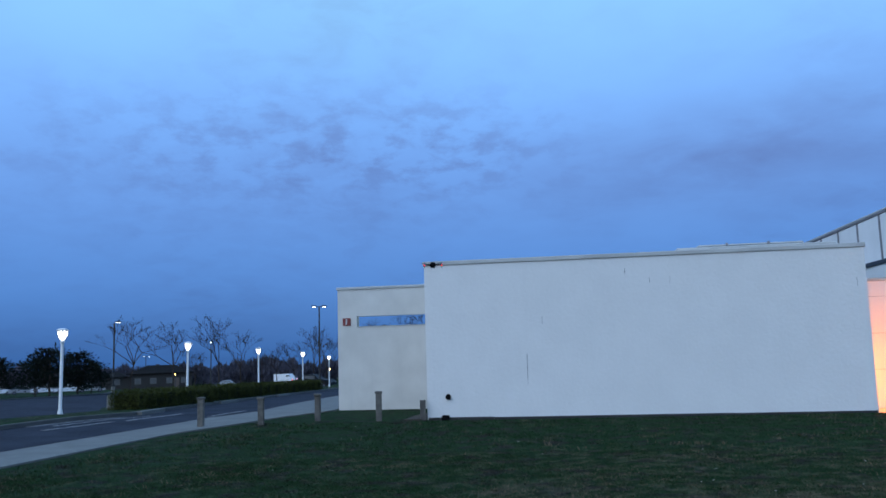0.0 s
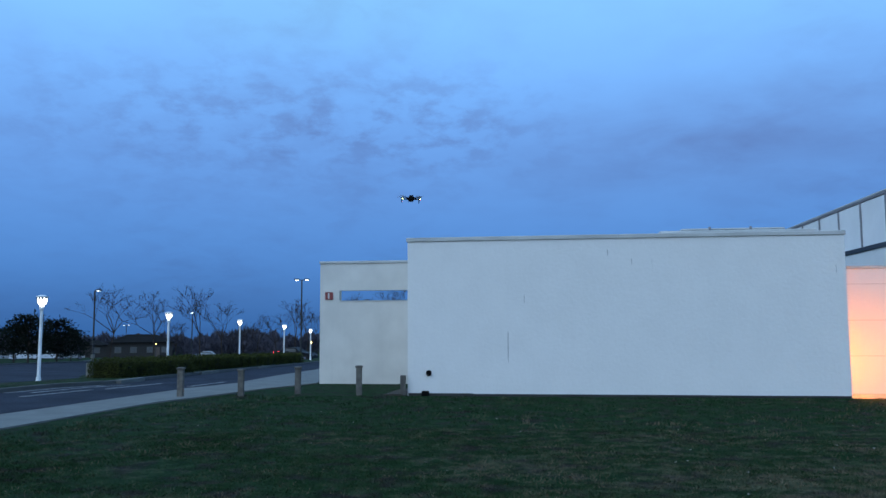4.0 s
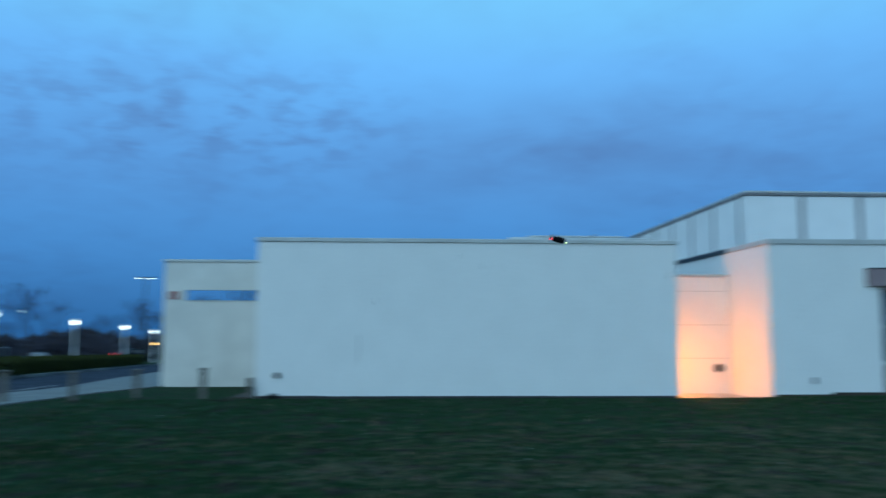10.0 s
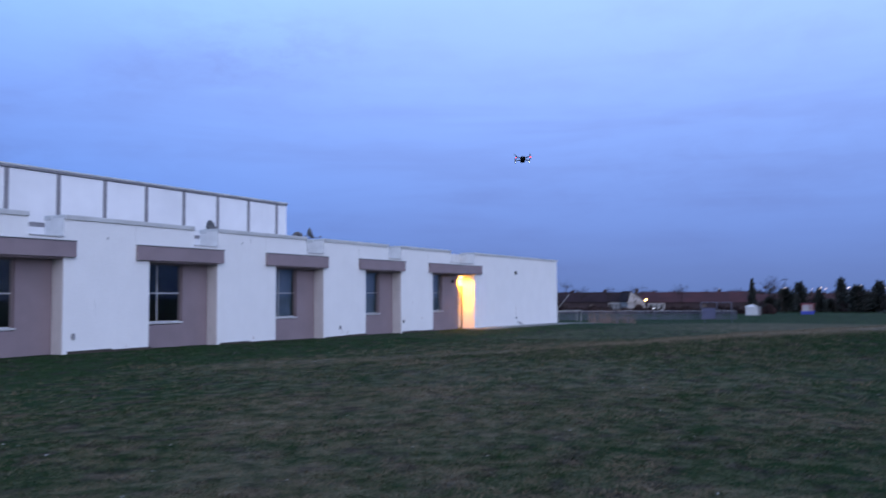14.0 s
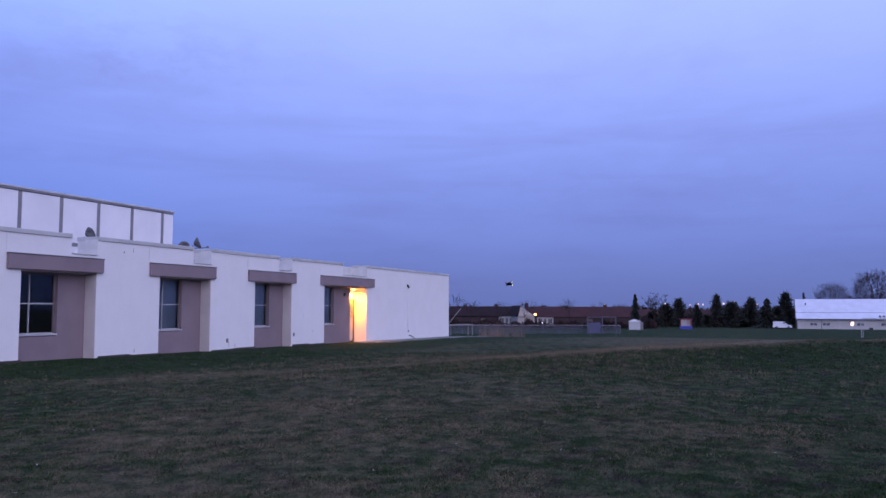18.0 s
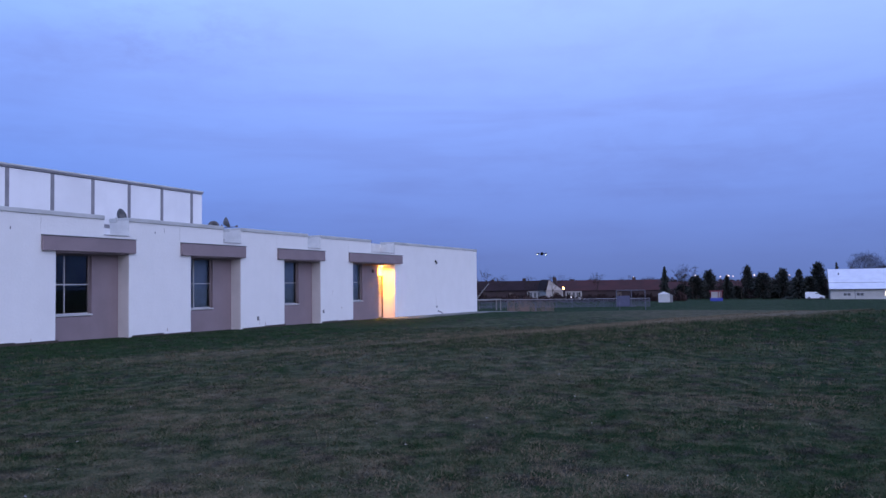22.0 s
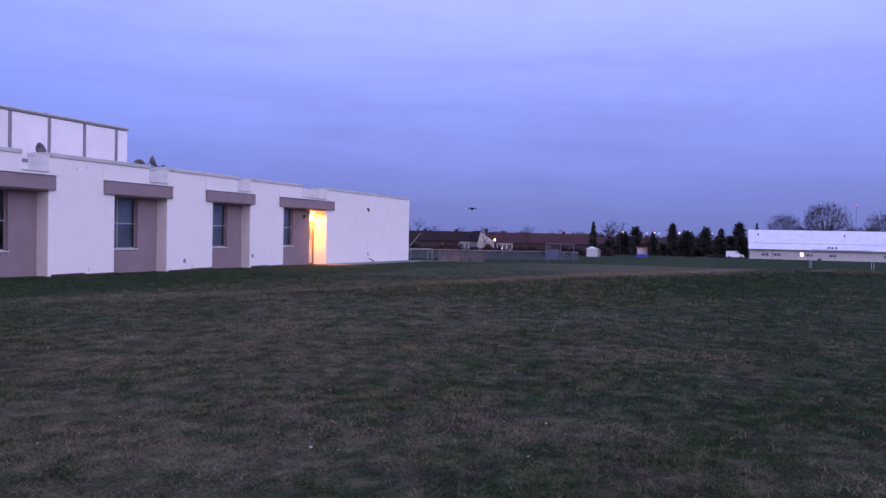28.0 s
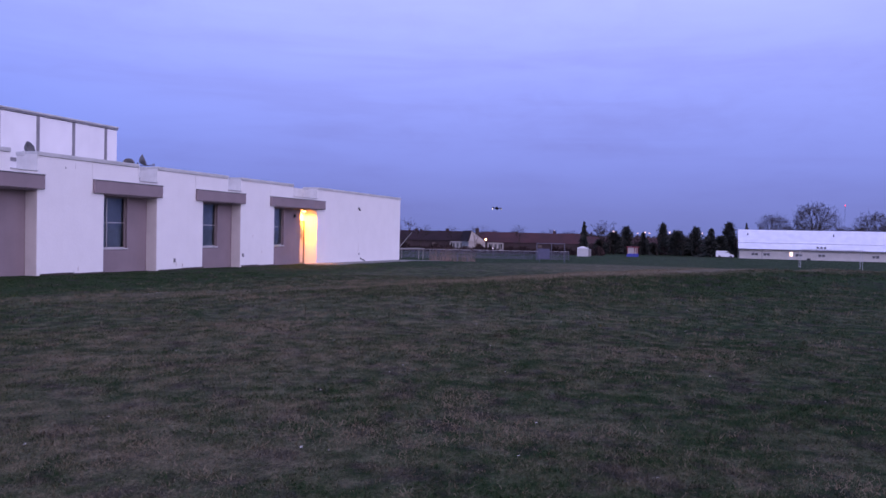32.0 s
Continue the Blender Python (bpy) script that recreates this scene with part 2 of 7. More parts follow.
# ---- materials ----
def make_mat(name, colour, rough=0.8, metal=0.0, spec=0.5, vary=0.15, scale=3.0, fine=40.0, bump=0.0, tint=None, stain=0.0, per_object=0.0):
    """A surface with colour variation at two scales and a fine relief."""
    m = bpy.data.materials.new(name)
    m.use_nodes = True
    nt, lk = m.node_tree.nodes, m.node_tree.links
    b = nt["Principled BSDF"]
    b.inputs["Roughness"].default_value, b.inputs["Metallic"].default_value = rough, metal
    b.inputs["Specular IOR Level"].default_value = spec
    tc = nt.new("ShaderNodeTexCoord")
    geo = nt.new("ShaderNodeNewGeometry")
    n1 = nt.new("ShaderNodeTexNoise")
    n1.inputs["Scale"].default_value, n1.inputs["Detail"].default_value = scale, 5
    n2 = nt.new("ShaderNodeTexNoise")
    n2.inputs["Scale"].default_value, n2.inputs["Detail"].default_value = fine, 4
    lk.new(geo.outputs["Position"], n1.inputs["Vector"])
    lk.new(geo.outputs["Position"], n2.inputs["Vector"])
    mix = nt.new("ShaderNodeMix")
    mix.data_type = "RGBA"
    dark = tuple(c * (1 - vary) for c in (tint or colour))
    light = tuple(min(1, c * (1 + vary * 0.6)) for c in colour)
    mix.inputs["A"].default_value, mix.inputs["B"].default_value = (*light, 1), (*dark, 1)
    r = nt.new("ShaderNodeMapRange")
    r.inputs["From Min"].default_value, r.inputs["From Max"].default_value = 0.35, 0.65
    add = nt.new("ShaderNodeMath")
    add.operation, add.inputs[1].default_value = "MULTIPLY_ADD", 0.35
    lk.new(n2.outputs[0], add.inputs[0])
    lk.new(n1.outputs[0], add.inputs[2])
    sub = nt.new("ShaderNodeMath")
    sub.operation, sub.inputs[1].default_value = "SUBTRACT", 0.175
    lk.new(add.outputs[0], sub.inputs[0])
    lk.new(sub.outputs[0], r.inputs[0])
    lk.new(r.outputs[0], mix.inputs["Factor"])
    last = mix.outputs["Result"]
    if stain:
        # long vertical weather streaks
        mp = nt.new("ShaderNodeMapping")
        mp.inputs["Scale"].default_value = (2.3, 2.3, 0.16)
        lk.new(geo.outputs["Position"], mp.inputs["Vector"])
        ns = nt.new("ShaderNodeTexNoise")
        ns.inputs["Scale"].default_value, ns.inputs["Detail"].default_value = 2.2, 5
        lk.new(mp.outputs[0], ns.inputs["Vector"])
        rs = nt.new("ShaderNodeMapRange")
        for k, v in zip(("From Min", "From Max", "To Min", "To Max"), (0.52, 0.74, 0.0, stain)):
            rs.inputs[k].default_value = v
        lk.new(ns.outputs[0], rs.inputs[0])
        ms = nt.new("ShaderNodeMix")
        ms.data_type = "RGBA"
        ms.inputs["B"].default_value = (*(c * 0.62 for c in colour), 1)
        lk.new(rs.outputs[0], ms.inputs["Factor"])
        lk.new(last, ms.inputs["A"])
        last = ms.outputs["Result"]
    if per_object:
        oi = nt.new("ShaderNodeObjectInfo")
        rr = nt.new("ShaderNodeMapRange")
        rr.inputs["To Min"].default_value, rr.inputs["To Max"].default_value = 1 - per_object, 1 + per_object
        lk.new(oi.outputs["Random"], rr.inputs[0])
        sc = nt.new("ShaderNodeVectorMath")
        sc.operation = "SCALE"
        lk.new(last, sc.inputs[0])
        lk.new(rr.outputs[0], sc.inputs["Scale"])
        last = sc.outputs[0]
    lk.new(last, b.inputs["Base Color"])
    if bump:
        bp = nt.new("ShaderNodeBump")
        bp.inputs["Strength"].default_value, bp.inputs["Distance"].default_value = bump, 0.01
        lk.new(n2.outputs[0], bp.inputs["Height"])
        lk.new(bp.outputs[0], b.inputs["Normal"])
    return m


def glow_mat(name, colour, strength):
    m = bpy.data.materials.new(name)
    m.use_nodes = True
    b = m.node_tree.nodes["Principled BSDF"]
    b.inputs["Base Color"].default_value = (*colour, 1)
    b.inputs["Emission Color"].default_value = (*colour, 1)
    b.inputs["Emission Strength"].default_value = strength
    return m


def glass_mat(name, colour=(0.9, 0.95, 1.0), rough=0.01):
    m = bpy.data.materials.new(name)
    m.use_nodes = True
    b = m.node_tree.nodes["Principled BSDF"]
    b.inputs["Base Color"].default_value = (*colour, 1)
    b.inputs["Roughness"].default_value, b.inputs["Transmission Weight"].default_value, b.inputs["IOR"].default_value = rough, 1.0, 1.36
    return m


def grass_mat(name, blades):
    """Winter lawn: green with straw-coloured tufts and patches, the same on ground and blades."""
    m = bpy.data.materials.new(name)
    m.use_nodes = True
    nt, lk = m.node_tree.nodes, m.node_tree.links
    b = nt["Principled BSDF"]
    b.inputs["Roughness"].default_value = 0.95
    b.inputs["Specular IOR Level"].default_value = 0.05
    geo = nt.new("ShaderNodeNewGeometry")

    def noise_at(scale, detail, rough):
        n = nt.new("ShaderNodeTexNoise")
        n.inputs["Scale"].default_value, n.inputs["Detail"].default_value, n.inputs["Roughness"].default_value = scale, detail, rough
        lk.new(geo.outputs["Position"], n.inputs["Vector"])
        return n.outputs[0]

    def ranged(src, a, c, lo, hi, smooth=False):
        r = nt.new("ShaderNodeMapRange")
        if smooth:
            r.interpolation_type = "SMOOTHSTEP"
        for k, v in zip(("From Min", "From Max", "To Min", "To Max"), (a, c, lo, hi)):
            r.inputs[k].default_value = v
        lk.new(src, r.inputs[0])
        return r.outputs[0]

    def maths(op, p, q):
        n = nt.new("ShaderNodeMath")
        n.operation = op
        for s, v in zip(n.inputs, (p, q)):
            if isinstance(v, (int, float)):
                s.default_value = v
            else:
                lk.new(v, s)
        return n.outputs[0]

    big, mid, tuft, fine = noise_at(0.22, 4, 0.55), noise_at(0.9, 5, 0.6), noise_at(3.4, 5, 0.6), noise_at(30, 5, 0.65)
    speck, wide, thatch = noise_at(13, 5, 0.7), noise_at(0.07, 4, 0.6), noise_at(2.1, 5, 0.62)
    at = nt.new("ShaderNodeAttribute")
    at.attribute_name = "dryness"
    coarse = maths("ADD", maths("ADD", maths("MULTIPLY", big, 0.25), maths("MULTIPLY", wide, 0.3)), maths("MULTIPLY", mid, 0.35))
    rough_mix = maths("ADD", coarse, maths("ADD", maths("ADD", maths("MULTIPLY", tuft, 0.95), 0.175), maths("MULTIPLY", speck, 0.4)))
    if not blades:
        # the sward between the tufts is more even
        rough_mix = maths("ADD", maths("MULTIPLY", rough_mix, 0.6), 0.5)
    total = maths("ADD", rough_mix, at.outputs["Fac"])
    dry = ranged(total, 1.13, 1.6, 0.0, 1.0, False)
    # green blades, with dark thatch showing in places
    under = nt.new("ShaderNodeMix")
    under.data_type = "RGBA"
    under.inputs["A"].default_value, under.inputs["B"].default_value = (0.0175, 0.0425, 0.0165, 1), (0.031, 0.031, 0.025, 1)
    lk.new(ranged(thatch, 0.5, 0.64, 0.0, 1.0, False), under.inputs["Factor"])
    mix = nt.new("ShaderNodeMix")
    mix.data_type = "RGBA"
    mix.inputs["B"].default_value = (0.145, 0.115, 0.078, 1)
    lk.new(under.outputs["Result"], mix.inputs["A"])
    lk.new(dry, mix.inputs["Factor"])
    sc = nt.new("ShaderNodeVectorMath")
    sc.operation = "SCALE"
    lk.new(mix.outputs["Result"], sc.inputs[0])
    if blades:
        k = ranged(geo.outputs["Random Per Island"], 0, 1, 0.92, 1.34)
    else:
        k = maths("MULTIPLY", ranged(fine, 0.3, 0.7, 0.4, 1.6), ranged(tuft, 0.35, 0.65, 0.7, 1.25))
        bp = nt.new("ShaderNodeBump")
        bp.inputs["Strength"].default_value, bp.inputs["Distance"].default_value = 0.7, 0.06
        lk.new(fine, bp.inputs["Height"])
        lk.new(bp.outputs[0], b.inputs["Normal"])
    lk.new(k, sc.inputs["Scale"])
    lk.new(sc.outputs[0], b.inputs["Base Color"])
    return m


M = dict(
    stucco=make_mat("white_stucco", (0.745, 0.74, 0.725), 0.85, vary=0.022, scale=1.3, fine=14, bump=0.6, stain=0.03),
    stucco_t=make_mat("white_panel_stucco", (0.74, 0.74, 0.74), 0.8, vary=0.05, scale=0.8, fine=50, bump=0.2, stain=0.04, per_object=0.025),
    cream=make_mat("cream_stucco", (0.62, 0.6, 0.56), 0.85, vary=0.08, scale=1.2, fine=55, bump=0.3, stain=0.09),
    brown=make_mat("mauve_brown_stucco", (0.25, 0.188, 0.2), 0.9, vary=0.08, scale=1.1, fine=45, bump=0.35, stain=0.08),
    coping=make_mat("coping_metal", (0.47, 0.475, 0.465), 0.55, vary=0.12, scale=1.4, fine=20),
    # stucco greyed to carry the notch returns' shade; hairline cracks use it too
    cladding=make_mat("shade_grey_stucco", (0.6, 0.59, 0.57), 0.6, vary=0.08),
    joint=make_mat("dark_joint_trim", (0.10, 0.105, 0.11), 0.6, vary=0.2, scale=2),
    batten=make_mat("grey_joint_batten", (0.21, 0.2, 0.21), 0.6, vary=0.15, scale=2),
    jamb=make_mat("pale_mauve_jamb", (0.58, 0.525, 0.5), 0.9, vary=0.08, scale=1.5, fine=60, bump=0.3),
    house_wall=make_mat("dusky_house_wall", (0.055, 0.033, 0.034), 0.9, vary=0.25, scale=0.6, fine=6),
    shutter=make_mat("pale_shutter", (0.1, 0.095, 0.1), 0.7),
    roofing=make_mat("roof_membrane", (0.3, 0.3, 0.3), 0.9, vary=0.2, scale=1),
    concrete=make_mat("concrete", (0.15, 0.152, 0.142), 0.9, vary=0.16, scale=1.6, fine=50, bump=0.3, per_object=0.06),
    kerb=make_mat("kerb_concrete", (0.09, 0.09, 0.088), 0.9, vary=0.2, scale=1.8, fine=45, bump=0.3),
    asphalt=make_mat("asphalt", (0.029, 0.034, 0.048), 0.95, spec=0.1, vary=0.3, scale=0.6, fine=60, bump=0.4),
    paint=make_mat("worn_road_paint", (0.2, 0.2, 0.2), 0.8, vary=0.6, scale=5),
    white_frame=make_mat("white_frame_paint", (0.5, 0.5, 0.5), 0.45, vary=0.05),
    window_frame=make_mat("mauve_window_frame", (0.17, 0.135, 0.135), 0.5, vary=0.1),
    white_metal=make_mat("white_painted_metal", (0.78, 0.79, 0.8), 0.4, vary=0.06, scale=2),
    black_metal=make_mat("black_metal", (0.02, 0.02, 0.022), 0.5, vary=0.2),
    dark_plastic=make_mat("dark_plastic", (0.018, 0.018, 0.02), 0.45, vary=0.2),
    grey_plastic=make_mat("grey_plastic", (0.2, 0.2, 0.21), 0.5, vary=0.15),
    dish=make_mat("dish_grey", (0.09, 0.092, 0.1), 0.5, vary=0.15),
    wood=make_mat("weathered_wood", (0.115, 0.105, 0.092), 0.9, vary=0.35, scale=6, fine=60, bump=0.5, per_object=0.12),
    soot=make_mat("matt_black_plastic", (0.006, 0.006, 0.007), 0.95, spec=0.1, vary=0.2),
    rust=make_mat("rust_mark", (0.42, 0.33, 0.28), 0.9, vary=0.2, scale=6),
    sign=make_mat("sign_red", (0.22, 0.03, 0.03), 0.5, vary=0.1),
    bark=make_mat("bark", (0.055, 0.042, 0.034), 0.95, spec=0.1, vary=0.3, scale=4),
    twig=make_mat("twigs", (0.045, 0.034, 0.03), 0.95, spec=0.1, vary=0.3, scale=2),
    needle=make_mat("needles", (0.01, 0.015, 0.011), 0.8, spec=0.1, vary=0.45, scale=1.5),
    spruce=make_mat("spruce_needles", (0.046, 0.052, 0.046), 0.9, spec=0.1, vary=0.4, scale=1.5),
    hedge=make_mat("hedge_leaves", (0.045, 0.052, 0.012), 0.7, spec=0.1, vary=0.3, scale=3, fine=12),
    hedge_core=make_mat("hedge_twigs", (0.02, 0.022, 0.009), 0.9, spec=0.1, vary=0.3),
    far_wood=make_mat("far_woods", (0.04, 0.023, 0.022), 1.0, spec=0.1, vary=0.4, scale=0.05, fine=0.6),
    # leafless woods, paler and bluer: distance haze is mixed into the colour
    west_wood=make_mat("hazed_woods", (0.072, 0.068, 0.088), 1.0, spec=0.1, vary=0.4, scale=0.05, fine=0.6),
    shrub=make_mat("dark_shrubs", (0.048, 0.032, 0.032), 1.0, spec=0.1, vary=0.4, scale=0.2, fine=2),
    red_roof=make_mat("brown_red_shingle", (0.05, 0.009, 0.01), 0.9, vary=0.25, scale=0.4, fine=8),
    brown_roof=make_mat("dark_brown_shingle", (0.026, 0.012, 0.014), 0.9, spec=0.2, vary=0.25, scale=0.4, fine=8),
    dark_roof=make_mat("dark_shingle", (0.014, 0.013, 0.013), 0.95, spec=0.1, vary=0.25, scale=0.4, fine=8),
    pale_siding=make_mat("white_siding", (0.42, 0.39, 0.37), 0.7, vary=0.12, scale=0.5, fine=6),
    pale_concrete=make_mat("pale_concrete", (0.42, 0.41, 0.39), 0.9, vary=0.15, scale=2, fine=40, bump=0.3),
    siding=make_mat("pale_siding", (0.24, 0.225, 0.215), 0.7, vary=0.12, scale=0.5, fine=6),
    tan=make_mat("tan_siding", (0.025, 0.021, 0.019), 0.7, vary=0.15, scale=0.5, fine=6),
    brick=make_mat("house_brick", (0.13, 0.07, 0.055), 0.9, vary=0.25, scale=1, fine=10),
    barn_roof=make_mat("pale_metal_roof", (0.62, 0.64, 0.72), 0.45, vary=0.08, scale=0.6, fine=6),
    barn_wall=make_mat("pale_metal_wall", (0.50, 0.48, 0.45), 0.6, vary=0.08, scale=0.8, fine=6),
    van_paint=make_mat("white_car_paint", (0.7, 0.71, 0.74), 0.25, vary=0.03),
    dull_van=make_mat("dull_grey_van_paint", (0.15, 0.145, 0.155), 0.4, vary=0.1),
    car_dark=make_mat("dark_car_paint", (0.012, 0.013, 0.016), 0.5, spec=0.15, vary=0.1),
    car_silver=make_mat("silver_car_paint", (0.3, 0.31, 0.33), 0.25, vary=0.1),
    tyre=make_mat("rubber", (0.02, 0.02, 0.02), 0.9),
    blue=make_mat("blue_tarp", (0.03, 0.06, 0.34), 0.5, vary=0.15),
    red=make_mat("red_paint", (0.24, 0.02, 0.03), 0.5, vary=0.2),
    orange=make_mat("dead_reed", (0.2, 0.12, 0.1), 0.6, vary=0.2),
    chain=make_mat("galvanised", (0.115, 0.12, 0.16), 0.6, metal=0.2, vary=0.15),
    pale_door=make_mat("pale_door_paint", (0.5, 0.47, 0.42), 0.5, vary=0.08),
    door=make_mat("door_brown", (0.12, 0.085, 0.07), 0.5, vary=0.15),
    curtain=make_mat("window_blind", (0.16, 0.19, 0.24), 0.8, vary=0.12, scale=6),
    far_frame=make_mat("dull_frame", (0.1, 0.1, 0.1), 0.7),
    dark_room=make_mat("room_wall", (0.18, 0.18, 0.18), 0.9),
    soil=make_mat("bare_soil", (0.045, 0.036, 0.028), 0.95, vary=0.3, scale=3),
    far_goal=make_mat("weathered_white_pipe", (0.4, 0.4, 0.42), 0.5, vary=0.15),
    litter=make_mat("dead_leaf", (0.3, 0.28, 0.25), 0.8, vary=0.4, scale=1),
    grass=grass_mat("lawn", False), blade=grass_mat("lawn_blades", True),
    glass=glass_mat("window_glass", (0.75, 0.85, 0.9)),
    lamp_glow=glow_mat("lamp_globe_light", (0.9, 0.97, 1.0), 5.0),
    head_glow=glow_mat("pole_lamp_light", (0.85, 0.95, 1.0), 5.0),
    sodium=glow_mat("sodium_light", (1.0, 0.5, 0.14), 14.0),
    warm=glow_mat("warm_window_light", (1.0, 0.82, 0.55), 1.5),
    city=glow_mat("distant_light", (1.0, 0.85, 0.66), 0.8),
    red_glow=glow_mat("red_light", (1.0, 0.03, 0.04), 3.5),
    green_glow=glow_mat("green_light", (0.75, 1.0, 0.5), 5.0),
    white_glow=glow_mat("white_light", (0.95, 1.0, 0.98), 4.0),
)


# ---- mesh helpers ----
def obj(name, verts, faces, material, parent=None, label="", smooth=False):
    me = bpy.data.meshes.new(name)
    me.from_pydata(verts, [], faces)
    if smooth:
        me.polygons.foreach_set("use_smooth", [True] * len(me.polygons))
    me.materials.append(material)
    me.update()
    ob = new(name, me)
    if parent:
        ob.parent = parent
    return tagged(ob, label)


def part(name, bm, material, parent=None, label="", smooth=False):
    me = bpy.data.meshes.new(name)
    bm.to_mesh(me)
    bm.free()
    if smooth:
        me.polygons.foreach_set("use_smooth", [True] * len(me.polygons))
    me.materials.append(material)
    ob = new(name, me)
    if parent:
        ob.parent = parent
    return tagged(ob, label)


def thing(name, label, category, m=None, group="", kind=""):
    ob = new(name)
    ob.empty_display_size = 0.2
    if m is not None:
        ob.matrix_basis = m
    return tagged(ob, label, category, group, kind)


def box(bm, x0, x1, y0, y1, z0, z1, bevel=0.0):
    r = bmesh.ops.create_cube(bm, size=1, matrix=Matrix.LocRotScale(((x0 + x1) / 2, (y0 + y1) / 2, (z0 + z1) / 2), None, (x1 - x0, y1 - y0, z1 - z0)))
    if bevel:
        edges = list({e for v in r["verts"] for e in v.link_edges})
        bmesh.ops.bevel(bm, geom=edges, offset=bevel, segments=1, affect="EDGES")
    return bm


def boxp(name, x0, x1, y0, y1, z0, z1, material, parent=None, label="", bevel=0.0):
    return part(name, box(bmesh.new(), x0, x1, y0, y1, z0, z1, bevel), material, parent, label)


def cone(bm, r0, r1, p0, p1, sides=12, caps=True):
    p0, p1 = Vector(p0), Vector(p1)
    q = (p1 - p0).to_track_quat("Z", "Y").to_matrix().to_4x4()
    bmesh.ops.create_cone(bm, cap_ends=caps, segments=sides, radius1=r0, radius2=r1, depth=(p1 - p0).length, matrix=Matrix.Translation((p0 + p1) / 2) @ q)
    return bm


def conep(name, r0, r1, p0, p1, material, parent=None, label="", sides=12):
    return part(name, cone(bmesh.new(), r0, r1, p0, p1, sides), material, parent, label)


def lathe(profile, sides=20):
    """A turned form from (radius, height) pairs."""
    v, f = [], []
    for r, z in profile:
        for i in range(sides):
            a = 2 * math.pi * i / sides
            v.append((r * math.cos(a), r * math.sin(a), z))
    for j in range(len(profile) - 1):
        for i in range(sides):
            k = (i + 1) % sides
            f.append((j * sides + i, j * sides + k, (j + 1) * sides + k, (j + 1) * sides + i))
    f.append(tuple(range(sides))[::-1])
    f.append(tuple((len(profile) - 1) * sides + i for i in range(sides)))
    return v, f


def slab(xs, zs, solid, y0, y1):
    """A wall from a grid of cells: faces only where a solid cell meets an empty one."""
    v, f, seen = [], [], {}

    def vert(p):
        k = tuple(round(c, 4) for c in p)
        if k not in seen:
            seen[k] = len(v)
            v.append(p)
        return seen[k]

    def quad(*ps):
        f.append(tuple(vert(p) for p in ps))

    nx, nz = len(xs) - 1, len(zs) - 1
    on = lambda i, j: 0 <= i < nx and 0 <= j < nz and solid((xs[i] + xs[i + 1]) / 2, (zs[j] + zs[j + 1]) / 2)
    for i in range(nx):
        for j in range(nz):
            if not on(i, j):
                continue
            a, b, c, d = xs[i], xs[i + 1], zs[j], zs[j + 1]
            quad((a, y0, c), (b, y0, c), (b, y0, d), (a, y0, d))
            quad((b, y1, c), (a, y1, c), (a, y1, d), (b, y1, d))
            if not on(i - 1, j):
                quad((a, y1, c), (a, y0, c), (a, y0, d), (a, y1, d))
            if not on(i + 1, j):
                quad((b, y0, c), (b, y1, c), (b, y1, d), (b, y0, d))
            if not on(i, j - 1):
                quad((a, y1, c), (b, y1, c), (b, y0, c), (a, y0, c))
            if not on(i, j + 1):
                quad((a, y0, d), (b, y0, d), (b, y1, d), (a, y1, d))
    return v, f


# ---- ground ----
def sm(a, b, x):
    t = np.clip((x - a) / (b - a), 0, 1)
    return t * t * (3 - 2 * t)


CREST = np.array([(6, 10), (16.8, 6.9), (23, 5.2), (29.5, 2.9), (35, 0), (37.5, -4), (39, -10), (38, -20), (30, -32)], float)
CREST_H = np.array([0, 0.22, 0.3, 0.42, 0.52, 0.54, 0.5, 0.4, 0.2])


def bank(x, y):
    """Height of the low grassy bank, and how near its crest a place lies (1 on the crest)."""
    best, hh, side = np.full(np.shape(x), 1e9), np.zeros(np.shape(x)), np.zeros(np.shape(x))
    for a, b, ha, hb in zip(CREST[:-1], CREST[1:], CREST_H[:-1], CREST_H[1:]):
        e = b - a
        t = np.clip(((x - a[0]) * e[0] + (y - a[1]) * e[1]) / (e @ e), 0, 1)
        dx, dy = x - a[0] - t * e[0], y - a[1] - t * e[1]
        d = np.hypot(dx, dy)
        near = d < best
        best = np.where(near, d, best)
        hh = np.where(near, ha + (hb - ha) * t, hh)
        side = np.where(near, e[0] * dy - e[1] * dx, side)
    return hh * np.exp(-((best / np.where(side > 0, 3.6, 5.0)) ** 2)), best, side


WORN = ((9.0, 16.5), (13.6, 14.25), (17.2, 12.0), (20.0, 9.8), (23.0, 7.5), (27.0, 4.8), (31.0, 2.1), (35.4, -0.6), (38.6, -4.4), (40.2, -10))
PATCHES = ((7.23, 1.39, 0.55), (11.33, 1.05, 0.5), (9.54, 4.83, 0.45), (6.72, 3.82, 0.45), (10.89, -0.27, 0.8), (7.76, 6.81, 0.6), (11.61, 7.51, 0.6), (13.72, 3.89, 0.6), (5.37, 4.97, 0.9), (5.21, 3.76, 0.7), (5.74, 2.87, 0.5), (6.11, 0.21, 0.5), (7.33, -0.82, 0.5), (9.57, 7.78, 0.7), (11.97, 5.5, 0.5), (2.6, 9.2, 1.4), (-0.5, 10.2, 0.9))


def polyline_distance(x, y, pts):
    best = np.full(np.shape(x), 1e9)
    for (ax, ay), (bx, by) in zip(pts[:-1], pts[1:]):
        ex, ey = bx - ax, by - ay
        t = np.clip(((x - ax) * ex + (y - ay) * ey) / (ex * ex + ey * ey), 0, 1)
        best = np.minimum(best, np.hypot(x - ax - t * ex, y - ay - t * ey))
    return best


